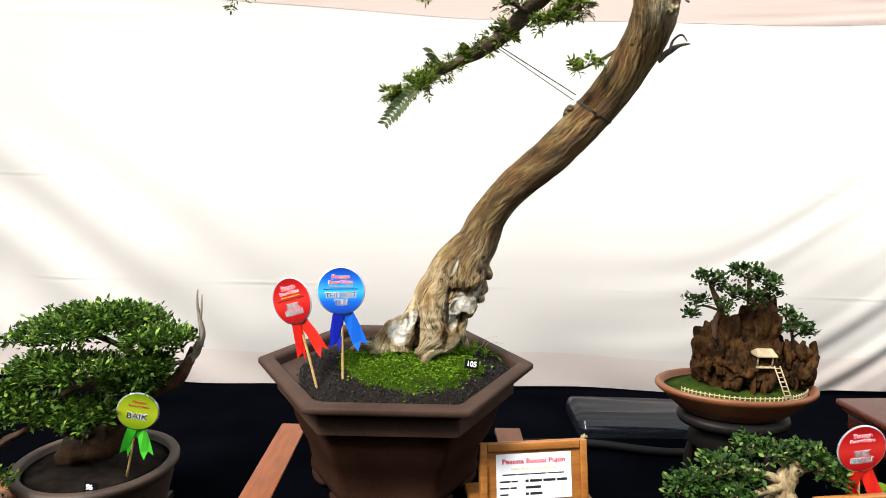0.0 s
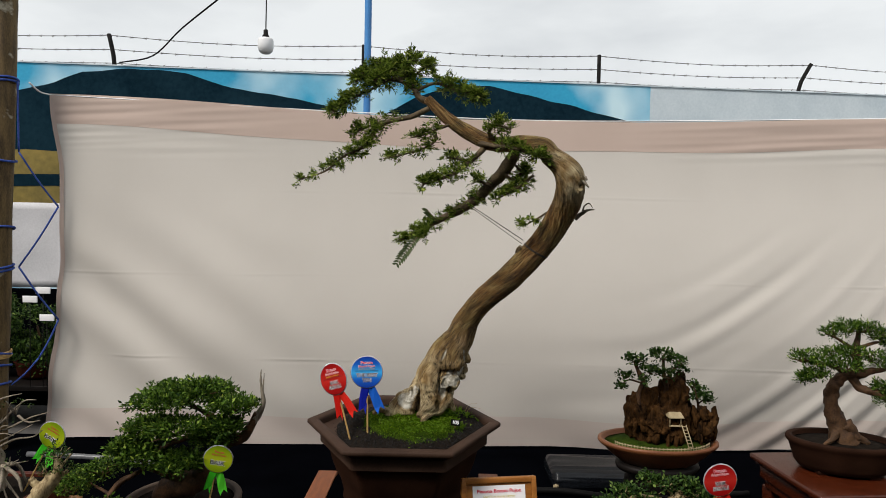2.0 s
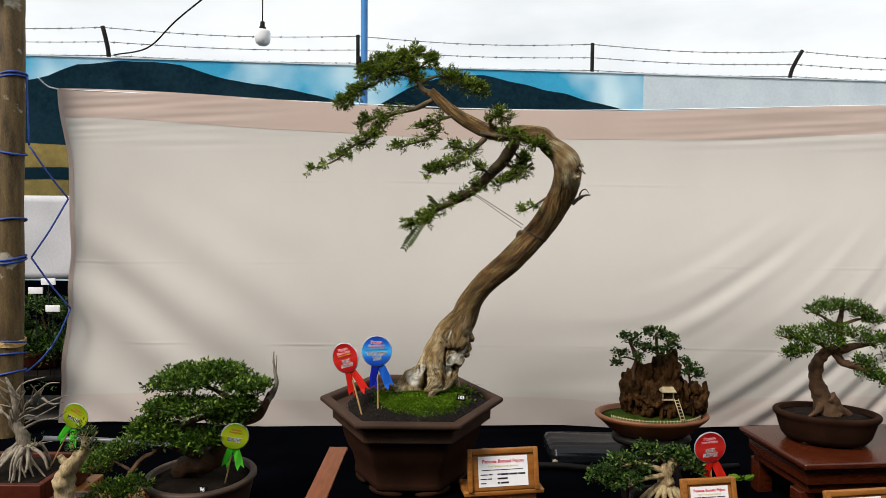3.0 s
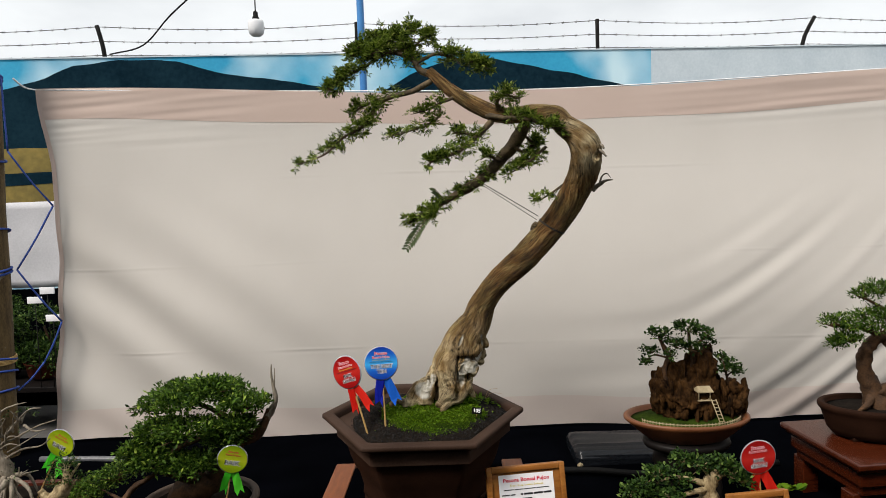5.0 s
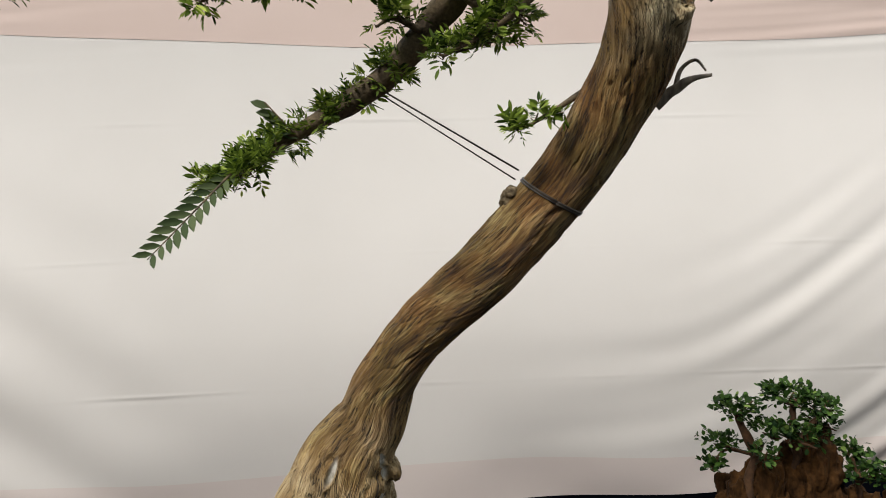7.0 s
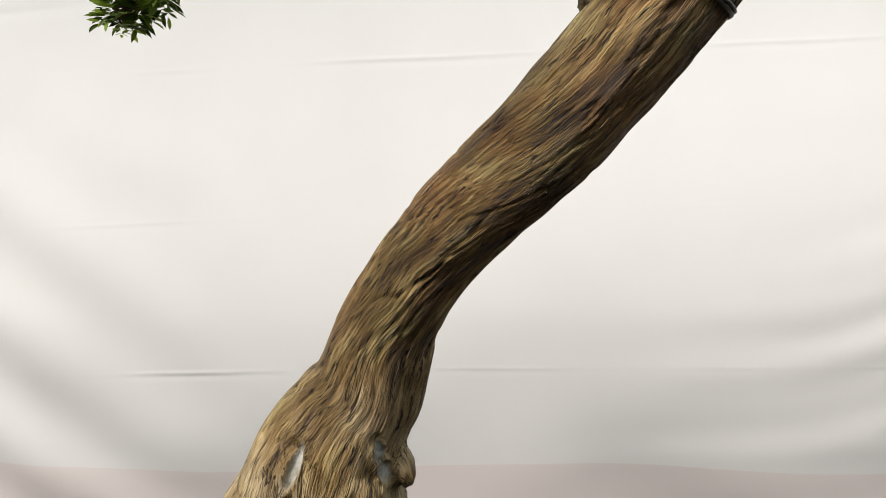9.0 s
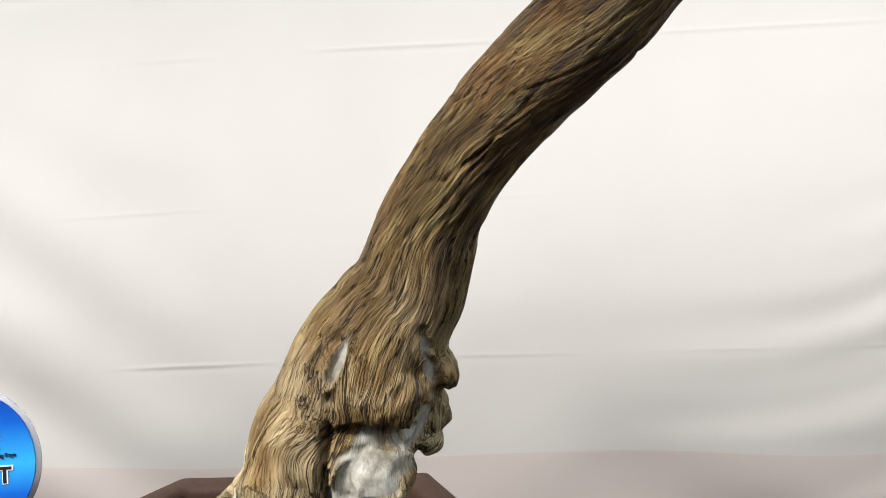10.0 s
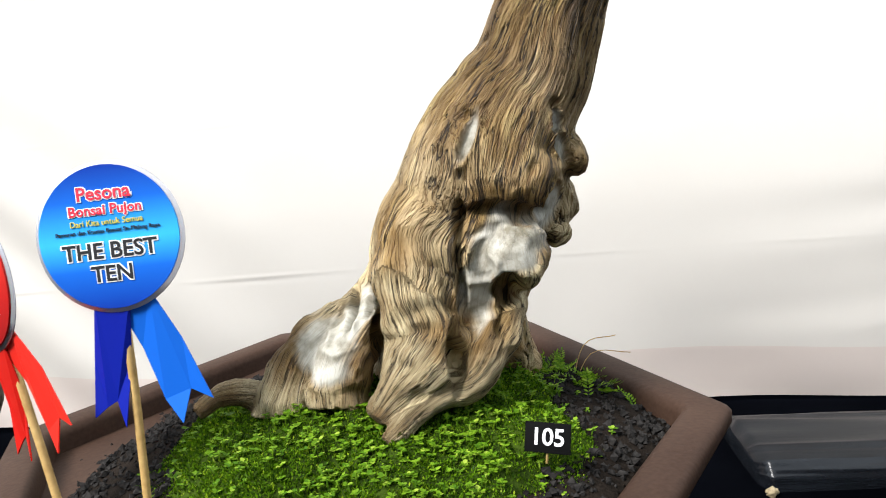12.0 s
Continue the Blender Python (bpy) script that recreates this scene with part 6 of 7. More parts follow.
def small_tree(name, base, label, bark, limbs, pads, leaf, leaf_mat, seed, width=0.8, full=False):
    """A bonsai: trunk and limbs as swept wood, then one leafy cushion a pad."""
    rng = np.random.default_rng(seed)
    t = thing(name, base, label, "bonsai tree")
    for i, (pts, rad) in enumerate(limbs):
        g = tube(Geo(), pts, rad, 12, 7, 0.45, seed + i * 3.1)
        part("trunk" if i == 0 else "limb", shifted(g, base), bark, t)
    for c, r, n in pads:
        items = []
        pad_leaves(items, c, r, n, leaf, rng, width)
        me = leaves_mesh("leaf_pad", items, full)
        me.transform(Matrix.Translation(-Vector(base)))
        part("leaf_pad", me, leaf_mat, t, kind="stuff")
        # fine twigs carrying the cushion
        g = Geo()
        for _ in range(7):
            d = rng.normal(0, 0.45, 3) * np.array(r)
            tube(g, [tuple(np.array(c) - np.array((0, 0, r[2] * 0.8))), tuple(np.array(c) + d * 0.5 - np.array((0, 0, r[2] * 0.3))), tuple(np.array(c) + d)], [0.003, 0.001], 5, 2)
        part("twig_cluster", shifted(g, base), bark, t, kind="stuff")
    return t


def dense_bonsai():
    c = (-0.745, 0.20, 0.772)
    round_pot("round_pot", c, 0.188, 0.15, M_GREYPOT, "round grey-brown clay bonsai pot with a wide lip", soil=True)
    single("pot_block", box(Geo(), (c[0] - 0.13, c[1] - 0.13, TABLE - 0.006), (c[0] + 0.13, c[1] + 0.13, 0.6215), 0.004), M_BLACKWOOD, "low black block under the round pot", "plant stand")
    P = [(-0.718, 0.240, 1.117), (-0.792, 0.150, 1.100), (-0.580, 0.180, 1.086), (-0.733, 0.120, 1.027), (-0.848, 0.180, 1.009), (-0.633, 0.160, 0.985), (-0.829, 0.120, 0.934), (-0.714, 0.100, 0.926), (-0.901, 0.140, 0.956), (-0.692, 0.280, 1.103), (-0.806, 0.260, 1.103), (-0.591, 0.150, 1.027)]
    R = [(0.115, 0.10, 0.042), (0.10, 0.09, 0.036), (0.085, 0.08, 0.034), (0.105, 0.09, 0.04), (0.08, 0.08, 0.034), (0.07, 0.07, 0.034), (0.085, 0.08, 0.042), (0.075, 0.07, 0.036), (0.055, 0.06, 0.03), (0.09, 0.09, 0.036), (0.085, 0.08, 0.036), (0.06, 0.05, 0.03)]
    limbs = [([(-0.826, 0.200, 0.770), (-0.778, 0.180, 0.810), (-0.716, 0.170, 0.829), (-0.680, 0.180, 0.855), (-0.644, 0.190, 0.911), (-0.597, 0.200, 0.958), (-0.548, 0.200, 0.979), (-0.518, 0.200, 1.019), (-0.502, 0.200, 1.059)], [0.026, 0.036, 0.042, 0.034, 0.026, 0.021, 0.018, 0.013, 0.009]),
             ([(-0.607, 0.200, 0.952), (-0.666, 0.170, 0.987), (-0.747, 0.130, 0.980), (-0.820, 0.120, 0.934)], [0.014, 0.006]), ([(-0.577, 0.200, 0.969), (-0.636, 0.200, 1.028), (-0.702, 0.220, 1.062), (-0.773, 0.200, 1.097)], [0.013, 0.005]), ([(-0.716, 0.170, 0.829), (-0.768, 0.130, 0.873), (-0.816, 0.110, 0.899)], [0.016, 0.006])]
    t = small_tree("dense_bonsai", (c[0], c[1], 0.76), "dense green bonsai with layered leaf pads and a dead tip", M_DARKBARK, limbs, [(p, (r[0], r[1], r[2] * 0.72), 400) for p, r in zip(P, R)], 0.0175, M_JUNIPER, 31)
    g = Geo()
    tube(g, [(-0.526, 0.200, 1.005), (-0.498, 0.200, 1.049), (-0.480, 0.200, 1.089), (-0.484, 0.200, 1.129), (-0.490, 0.200, 1.168), (-0.488, 0.200, 1.204)], [0.012, 0.010, 0.008, 0.005, 0.0035, 0.0015], 8, 6, 0.5)
    tube(g, [(-0.484, 0.200, 1.125), (-0.480, 0.200, 1.159), (-0.478, 0.200, 1.192)], [0.004, 0.001], 6, 4)
    tube(g, [(-0.518, 0.200, 1.025), (-0.558, 0.170, 1.027), (-0.591, 0.150, 1.031), (-0.616, 0.150, 1.043)], [0.006, 0.002], 6, 4)
    part("dead_tip", shifted(g, (c[0], c[1], 0.76)), M_GREYWOOD, t, "bleached bare dead branch tip")
    number_tag((-0.682, 0.050, 0.777), 0, -15, "96", (0.03, 0.022), "small black number tag in the round pot")
    P = [(-1.020, 0.120, 0.865), (-0.963, 0.120, 0.894), (-1.058, 0.100, 0.840), (-0.932, -0.020, 0.804), (-0.972, -0.030, 0.786), (-0.888, 0.000, 0.806)]
    low = small_tree("cascade_bonsai", (-0.950, 0.050, 0.741), "small green bonsai trailing over a wooden tray", M_DARKBARK,
                     [([(-0.950, 0.050, 0.741), (-0.935, 0.060, 0.803), (-0.907, 0.100, 0.854), (-0.868, 0.120, 0.876), (-0.848, 0.140, 0.888)], [0.012, 0.006]), ([(-0.926, 0.080, 0.824), (-1.001, 0.100, 0.853)], [0.006, 0.002]), ([(-0.940, 0.050, 0.770), (-0.959, -0.020, 0.791)], [0.006, 0.002])],
                     [(p, (0.06, 0.055, 0.034), 200) for p in P], 0.012, M_JUNIPER, 33)
    b = (-0.950, 0.050, 0.741)
    tray = box(Geo(), (b[0] - 0.13, b[1] - 0.16, b[2] - 0.05), (b[0] + 0.09, b[1] + 0.12, b[2] - 0.004), 0.005)
    t = thing("wooden_tray", b, "orange wooden tray carrying a small bonsai", "tray")
    part("slab", shifted(tray, b), M_PINE, t)
    for x in (-0.11, 0.07):
        for y in (-0.13, 0.09):
            part("leg", box(Geo(), (x - 0.015, y - 0.015, TABLE - 0.008 - b[2]), (x + 0.015, y + 0.015, -0.05), 0.002), M_PINE, t)


def left_group():
    """The bare silvery bonsai in a red pot, and the pale stump beside it."""
    z = 0.80
    base = (-1.37, 0.16, z - 0.10)
    t = thing("red_pot", base, "oxblood red rectangular bonsai pot", "bonsai pot")
    x0, x1, y0, y1 = -0.235, 0.175, -0.14, 0.16
    for n, lo, hi in (("wall", (x0, y0, 0.01), (x1, y0 + 0.022, 0.10)), ("wall", (x0, y1 - 0.022, 0.01), (x1, y1, 0.10)), ("wall", (x0, y0 + 0.0225, 0.01), (x0 + 0.022, y1 - 0.0225, 0.10)), ("wall", (x1 - 0.022, y0 + 0.0225, 0.01), (x1, y1 - 0.0225, 0.10)), ("floor_slab", (x0 + 0.01, y0 + 0.01, 0), (x1 - 0.01, y1 - 0.01, 0.0098))):
        part(n, box(Geo(), lo, hi, 0.004), M_REDPOT, t)
    s = box(Geo(), (base[0] + x0 + 0.0225, base[1] + y0 + 0.0225, base[2] + 0.010), (base[0] + x1 - 0.0225, base[1] + y1 - 0.0225, base[2] + 0.090), 0.006)
    single("pot_soil", s, M_SOIL, "dark soil filling the red pot", "soil", kind="stuff")
    d = thing("pot_bench", (base[0], base[1], TABLE), "pale orange wooden bench under the red pot", "plant stand")
    part("top", box(Geo(), (-0.28, -0.19, 0.075), (0.20, 0.2, base[2] - TABLE - 0.0002), 0.004), M_PINE, d)
    for x in (-0.25, 0.17):
        for y in (-0.15, 0.16):
            part("leg", box(Geo(), (x - 0.02, y - 0.02, -0.008), (x + 0.02, y + 0.02, 0.0748), 0.002), M_PINE, d)
    limbs = [([(-1.342, 0.160, 0.802), (-1.331, 0.160, 0.858), (-1.340, 0.160, 0.917), (-1.367, 0.160, 0.966), (-1.360, 0.160, 1.025), (-1.374, 0.160, 1.073), (-1.392, 0.160, 1.116)], [0.024, 0.021, 0.019, 0.016, 0.012, 0.008, 0.003])]
    for line in ([(-1.348, 0.160, 0.985), (-1.292, 0.150, 1.008), (-1.219, 0.140, 1.045), (-1.149, 0.130, 1.068)], [(-1.334, 0.170, 1.012), (-1.300, 0.170, 1.052), (-1.249, 0.160, 1.094), (-1.204, 0.150, 1.101)], [(-1.339, 0.160, 0.936), (-1.274, 0.150, 0.970), (-1.210, 0.140, 0.983), (-1.170, 0.130, 1.010)], [(-1.365, 0.160, 1.054), (-1.342, 0.170, 1.090), (-1.303, 0.170, 1.106), (-1.264, 0.170, 1.115)],
                 [(-1.377, 0.160, 0.966), (-1.419, 0.180, 0.989), (-1.481, 0.200, 1.002)], [(-1.359, 0.160, 1.054), (-1.396, 0.150, 1.076), (-1.434, 0.150, 1.114)], [(-1.263, 0.150, 1.048), (-1.225, 0.140, 1.031), (-1.180, 0.130, 1.040)]):
        limbs.append((line, [0.0045, 0.0012]))
    for i, (px, y) in enumerate(((((-1.347, 0.140, 0.875), (-1.359, 0.100, 0.851), (-1.373, 0.070, 0.824)), 0), (((-1.306, 0.130, 0.879), (-1.284, 0.100, 0.851), (-1.281, 0.080, 0.815)), 0), (((-1.315, 0.150, 0.881), (-1.249, 0.120, 0.863), (-1.218, 0.100, 0.819)), 0), (((-1.357, 0.200, 0.863), (-1.310, 0.220, 0.856), (-1.272, 0.220, 0.775)), 0), (((-1.377, 0.200, 0.863), (-1.440, 0.220, 0.835), (-1.471, 0.220, 0.770)), 0), (((-1.311, 0.120, 0.882), (-1.312, 0.080, 0.859), (-1.312, 0.070, 0.819)), 0))):
        limbs.append((list(px), [0.009, 0.0055, 0.003]))
    rr = np.random.default_rng(17)
    for k in range(12):
        a, w = rr.uniform(3.3, 6.1), rr.uniform(0.05, 0.11)
        c = (-1.335 + 0.015 * math.cos(a), 0.155 + 0.012 * math.sin(a), 0.87 + rr.uniform(-0.01, 0.03))
        limbs.append(([c, (c[0] + 0.5 * w * math.cos(a) + rr.normal(0, 0.008), c[1] + 0.5 * w * math.sin(a), 0.845), (c[0] + w * math.cos(a), c[1] + w * math.sin(a), 0.785)], [0.007, 0.0045, 0.0022]))
    for k in range(16):
        a, h = rr.uniform(-0.6, 3.6), rr.uniform(0.93, 1.07)
        c = (-1.352 + rr.normal(0, 0.02), 0.160, h)
        w = rr.uniform(0.07, 0.15)
        limbs.append(([c, (c[0] + 0.5 * w * math.cos(a), c[1] - 0.02, c[2] + 0.02 + 0.3 * w * abs(math.sin(a))), (c[0] + w * math.cos(a), c[1] - 0.03, c[2] + 0.03 + 0.5 * w * abs(math.sin(a)) + rr.normal(0, 0.012))], [0.0034, 0.0022, 0.0009]))
    tr = small_tree("silver_bonsai", (base[0], base[1], z - 0.02), "nearly leafless silvery bonsai with spreading roots", M_GREYWOOD, limbs, [((-1.30, 0.16, 0.90), (0.05, 0.05, 0.03), 14), ((-1.278, 0.160, 1.074), (0.05, 0.04, 0.03), 10)], 0.010, M_ROUNDLEAF, 41)
    b = (-1.034, -0.100, 0.799)
    limbs = [([(-1.041, -0.100, 0.790), (-1.050, -0.100, 0.843), (-1.036, -0.100, 0.895), (-1.004, -0.100, 0.936), (-0.983, -0.100, 0.965), (-0.986, -0.100, 1.005)], [0.034, 0.03, 0.026, 0.02, 0.013, 0.006]), ([(-1.022, -0.100, 0.913), (-1.049, -0.100, 0.930), (-1.060, -0.100, 0.946)], [0.012, 0.008]), ([(-0.983, -0.100, 0.965), (-0.966, -0.100, 0.991), (-0.945, -0.100, 1.018)], [0.005, 0.002])]
    small_tree("stump_bonsai", b, "gnarled pale beige stump bonsai with few leaves", M_PALEWOOD, limbs, [((-0.985, -0.100, 1.017), (0.032, 0.03, 0.026), 60), ((-0.966, -0.100, 0.974), (0.025, 0.025, 0.02), 36), ((-1.020, -0.100, 0.974), (0.022, 0.02, 0.018), 25)], 0.011, M_ROUNDLEAF, 43)
    round_pot("small_pot", (b[0], b[1], b[2] + 0.004), 0.08, 0.10, M_GREYPOT, "small grey clay pot holding the pale stump")
    single("stump_block", box(Geo(), (b[0] - 0.08, b[1] - 0.08, TABLE - 0.008), (b[0] + 0.08, b[1] + 0.08, b[2] - 0.0958), 0.003), M_BLACKWOOD, "black block under the small grey pot", "plant stand")
    p = tube(Geo(), [(-1.80, 1.02, 0.60), (-1.45, 1.0, 0.598), (-1.12, 0.94, 0.594)], [0.013], 12, 4)
    single("grey_pipe", p, M_PIPE, "grey plastic pipe lying on the black cloth", "pipe")


def penjing():
    """The rock landscape on its black stand."""
    c = (0.845, 0.245, 0.985)
    t = thing("oval_tray", (c[0], c[1], c[2] - 0.075), "shallow oval terracotta tray on a black stand", "bonsai pot")
    part("bowl", lathe(Geo(), [(0.115, 0), (0.128, 0.004), (0.158, 0.028), (0.182, 0.05), (0.195, 0.06), (0.201, 0.067), (0.200, 0.074), (0.192, 0.076), (0.182, 0.073), (0.178, 0.06)], (0, 0, 0), 60, 1.0, 0.66), M_TERRA, t)
    g = lathe(Geo(), [(0.177, -0.014), (0.13, -0.008), (0.06, -0.004), (0.002, -0.002)], c, 48, 1.0, 0.66, 0, 0.03)
    single("moss_lawn", g, M_MOSSBED, "dark green moss lawn in the oval tray", "moss", kind="stuff")
    s = thing("black_stand", (c[0], c[1], TABLE), "tall black carved wooden stand under the oval tray", "plant stand")
    zt = c[2] - 0.075 - TABLE
    part("top", lathe(Geo(), [(0.10, zt - 0.028), (0.135, zt - 0.024), (0.14, zt - 0.012), (0.135, zt - 0.0005)], (0, 0, 0), 40, 1, 0.75), M_BLACKWOOD, s)
    part("apron", lathe(Geo(), [(0.095, zt - 0.09), (0.11, zt - 0.08), (0.105, zt - 0.05), (0.10, zt - 0.0285)], (0, 0, 0), 40, 1, 0.75), M_BLACKWOOD, s)
    for k in range(4):
        a = math.pi / 4 + k * math.pi / 2
        x, y = 0.09 * math.cos(a), 0.07 * math.sin(a)
        part("leg", tube(Geo(), [(x, y, zt - 0.085), (x * 1.25, y * 1.25, zt * 0.5), (x * 1.1, y * 1.1, 0.03), (x * 1.4, y * 1.4, -0.006)], [0.018, 0.013, 0.012, 0.016], 10, 4), M_BLACKWOOD, s)
    part("shelf", lathe(Geo(), [(0.10, 0.03), (0.12, 0.034), (0.12, 0.046), (0.10, 0.05)], (0, 0, 0), 32, 1, 0.75), M_BLACKWOOD, s)
    rocks = [((0.801, 0.260, 1.058), (0.060, 0.055, 0.100)), ((0.909, 0.280, 1.074), (0.060, 0.062, 0.115)), ((0.997, 0.260, 1.031), (0.046, 0.048, 0.066)), ((0.863, 0.230, 1.038), (0.076, 0.05, 0.060))]
    g = Geo()
    for i, (p, r) in enumerate(rocks):
        lump(g, p, r, 5, 0.42, 9, i * 7.3, c[2] - 0.02)
    rng = np.random.default_rng(9)
    crags = Geo()
    for i in range(70):
        p, r = rocks[int(rng.integers(0, 4))]
        a = rng.uniform(3.3, 6.1)
        lump(crags, (p[0] + r[0] * 0.85 * math.cos(a), p[1] + r[1] * 0.85 * math.sin(a), c[2] + rng.uniform(0.0, 0.10)), (rng.uniform(0.006, 0.015), 0.011, rng.uniform(0.012, 0.036)), 2, 0.6, 6, i * 3.7)
    rock = single("landscape_rock", fused("landscape_rock", g, 0.0035, 1), M_ROCK, "craggy brown rock mountain in the oval tray", "rock")
    part("crag_rubble", crags, M_ROCK, rock, kind="stuff")
    h = (0.881, 0.195, 1.088)
    t = thing("toy_pavilion", (h[0], h[1], h[2] - 0.042), "tiny cream roofed pavilion on the rock", "miniature house")
    part("floor_slab", box(Geo(), (-0.021, -0.016, 0), (0.021, 0.016, 0.004), 0.001), M_CREAM, t)
    for x in (-0.018, 0.018):
        for y in (-0.012, 0.012):
            part("post", tube(Geo(), [(x, y, 0.004), (x, y, 0.034)], [0.0022], 6, 1), M_CREAM, t)
    roof = Geo().add([(-0.024, -0.021, 0.032), (0.026, -0.021, 0.032), (0.020, 0.0, 0.046), (-0.018, 0.0, 0.046), (-0.024, 0.019, 0.032), (0.026, 0.019, 0.032), (-0.024, -0.021, 0.029), (0.026, -0.021, 0.029), (0.026, 0.019, 0.029), (-0.024, 0.019, 0.029)],
                     [(0, 1, 2, 3), (3, 2, 5, 4), (1, 5, 2), (4, 0, 3), (6, 7, 1, 0), (7, 8, 5, 1), (8, 9, 4, 5), (9, 6, 0, 4), (9, 8, 7, 6)])
    part("roof", roof, M_CREAM, t, smooth=False)
    a, b = [Vector(p) for p in ((0.904, 0.170, 1.056), (0.915, 0.125, 0.993))]
    t = thing("toy_ladder", tuple(b), "tiny cream ladder leaning on the rock", "miniature ladder")
    for s in (-0.007, 0.007):
        part("rail", shifted(tube(Geo(), [(a.x + s, a.y, a.z), (b.x + s, b.y, b.z - 0.004)], [0.0018], 5, 1), tuple(b)), M_CREAM, t)
    for k in range(7):
        q = a.lerp(b, (k + 0.5) / 7)
        part("rung", shifted(tube(Geo(), [(q.x - 0.007, q.y, q.z), (q.x + 0.007, q.y, q.z)], [0.0016], 5, 1), tuple(b)), M_CREAM, t)
    t = thing("toy_fence", (c[0], c[1] - 0.115, c[2] - 0.012), "tiny cream picket fence along the tray's edge", "miniature fence")
    pts = [(0.172 * math.cos(q) , 0.113 * math.sin(q) + 0.115) for q in np.linspace(radians(205), radians(335), 34)]
    for z in (0.006, 0.014):
        part("fence_rail", tube(Geo(), [(x, y, z) for x, y in pts], [0.0014], 5, 1), M_CREAM, t)
    for x, y in pts:
        part("picket", tube(Geo(), [(x, y, -0.002), (x, y, 0.018)], [0.0015], 5, 1), M_CREAM, t)
    pads = [(p, r, n) for p, r, n in zip([(0.767, 0.260, 1.250), (0.857, 0.260, 1.267), (0.901, 0.240, 1.251), (0.805, 0.220, 1.224), (0.855, 0.220, 1.210), (0.731, 0.250, 1.197), (0.923, 0.270, 1.214), (0.717, 0.240, 1.164), (0.780, 0.200, 1.194)],
            [(0.036, 0.035, 0.016), (0.042, 0.04, 0.018), (0.032, 0.03, 0.014), (0.032, 0.03, 0.016), (0.03, 0.03, 0.014), (0.024, 0.025, 0.012), (0.026, 0.025, 0.01), (0.016, 0.02, 0.012), (0.018, 0.02, 0.016)], (60, 75, 48, 50, 45, 32, 30, 20, 26))]
    limbs = [([(0.804, 0.260, 1.099), (0.801, 0.250, 1.136), (0.791, 0.250, 1.177), (0.773, 0.260, 1.221), (0.761, 0.260, 1.246)], [0.011, 0.008, 0.003]), ([(0.874, 0.270, 1.118), (0.872, 0.260, 1.165), (0.859, 0.250, 1.218), (0.858, 0.250, 1.259)], [0.010, 0.004]), ([(0.868, 0.250, 1.184), (0.895, 0.250, 1.224), (0.925, 0.250, 1.239)], [0.005, 0.002]), ([(0.792, 0.250, 1.171), (0.745, 0.250, 1.183), (0.716, 0.240, 1.168)], [0.004, 0.0015]),
             ([(0.771, 0.230, 1.090), (0.774, 0.230, 1.151), (0.790, 0.220, 1.204)], [0.009, 0.003])]
    small_tree("rock_bonsai", (0.821, 0.260, 1.099), "tiny round-leaved tree growing on the rock top", M_DARKBARK, limbs, pads, 0.012, M_ROUNDLEAF, 51, 0.95, True)
    pads = [(p, (0.022, 0.022, 0.012), 26) for p in [(0.967, 0.260, 1.166), (0.994, 0.250, 1.144), (1.007, 0.240, 1.126), (0.970, 0.240, 1.134)]]
    small_tree("rock_sapling", (0.992, 0.260, 1.068), "tiny sapling on the lower shoulder of the rock", M_DARKBARK, [([(0.992, 0.260, 1.068), (0.979, 0.250, 1.111), (0.967, 0.250, 1.158)], [0.006, 0.002]), ([(0.981, 0.250, 1.107), (1.002, 0.240, 1.130)], [0.003, 0.001])], pads, 0.012, M_ROUNDLEAF, 53, 0.95, True)


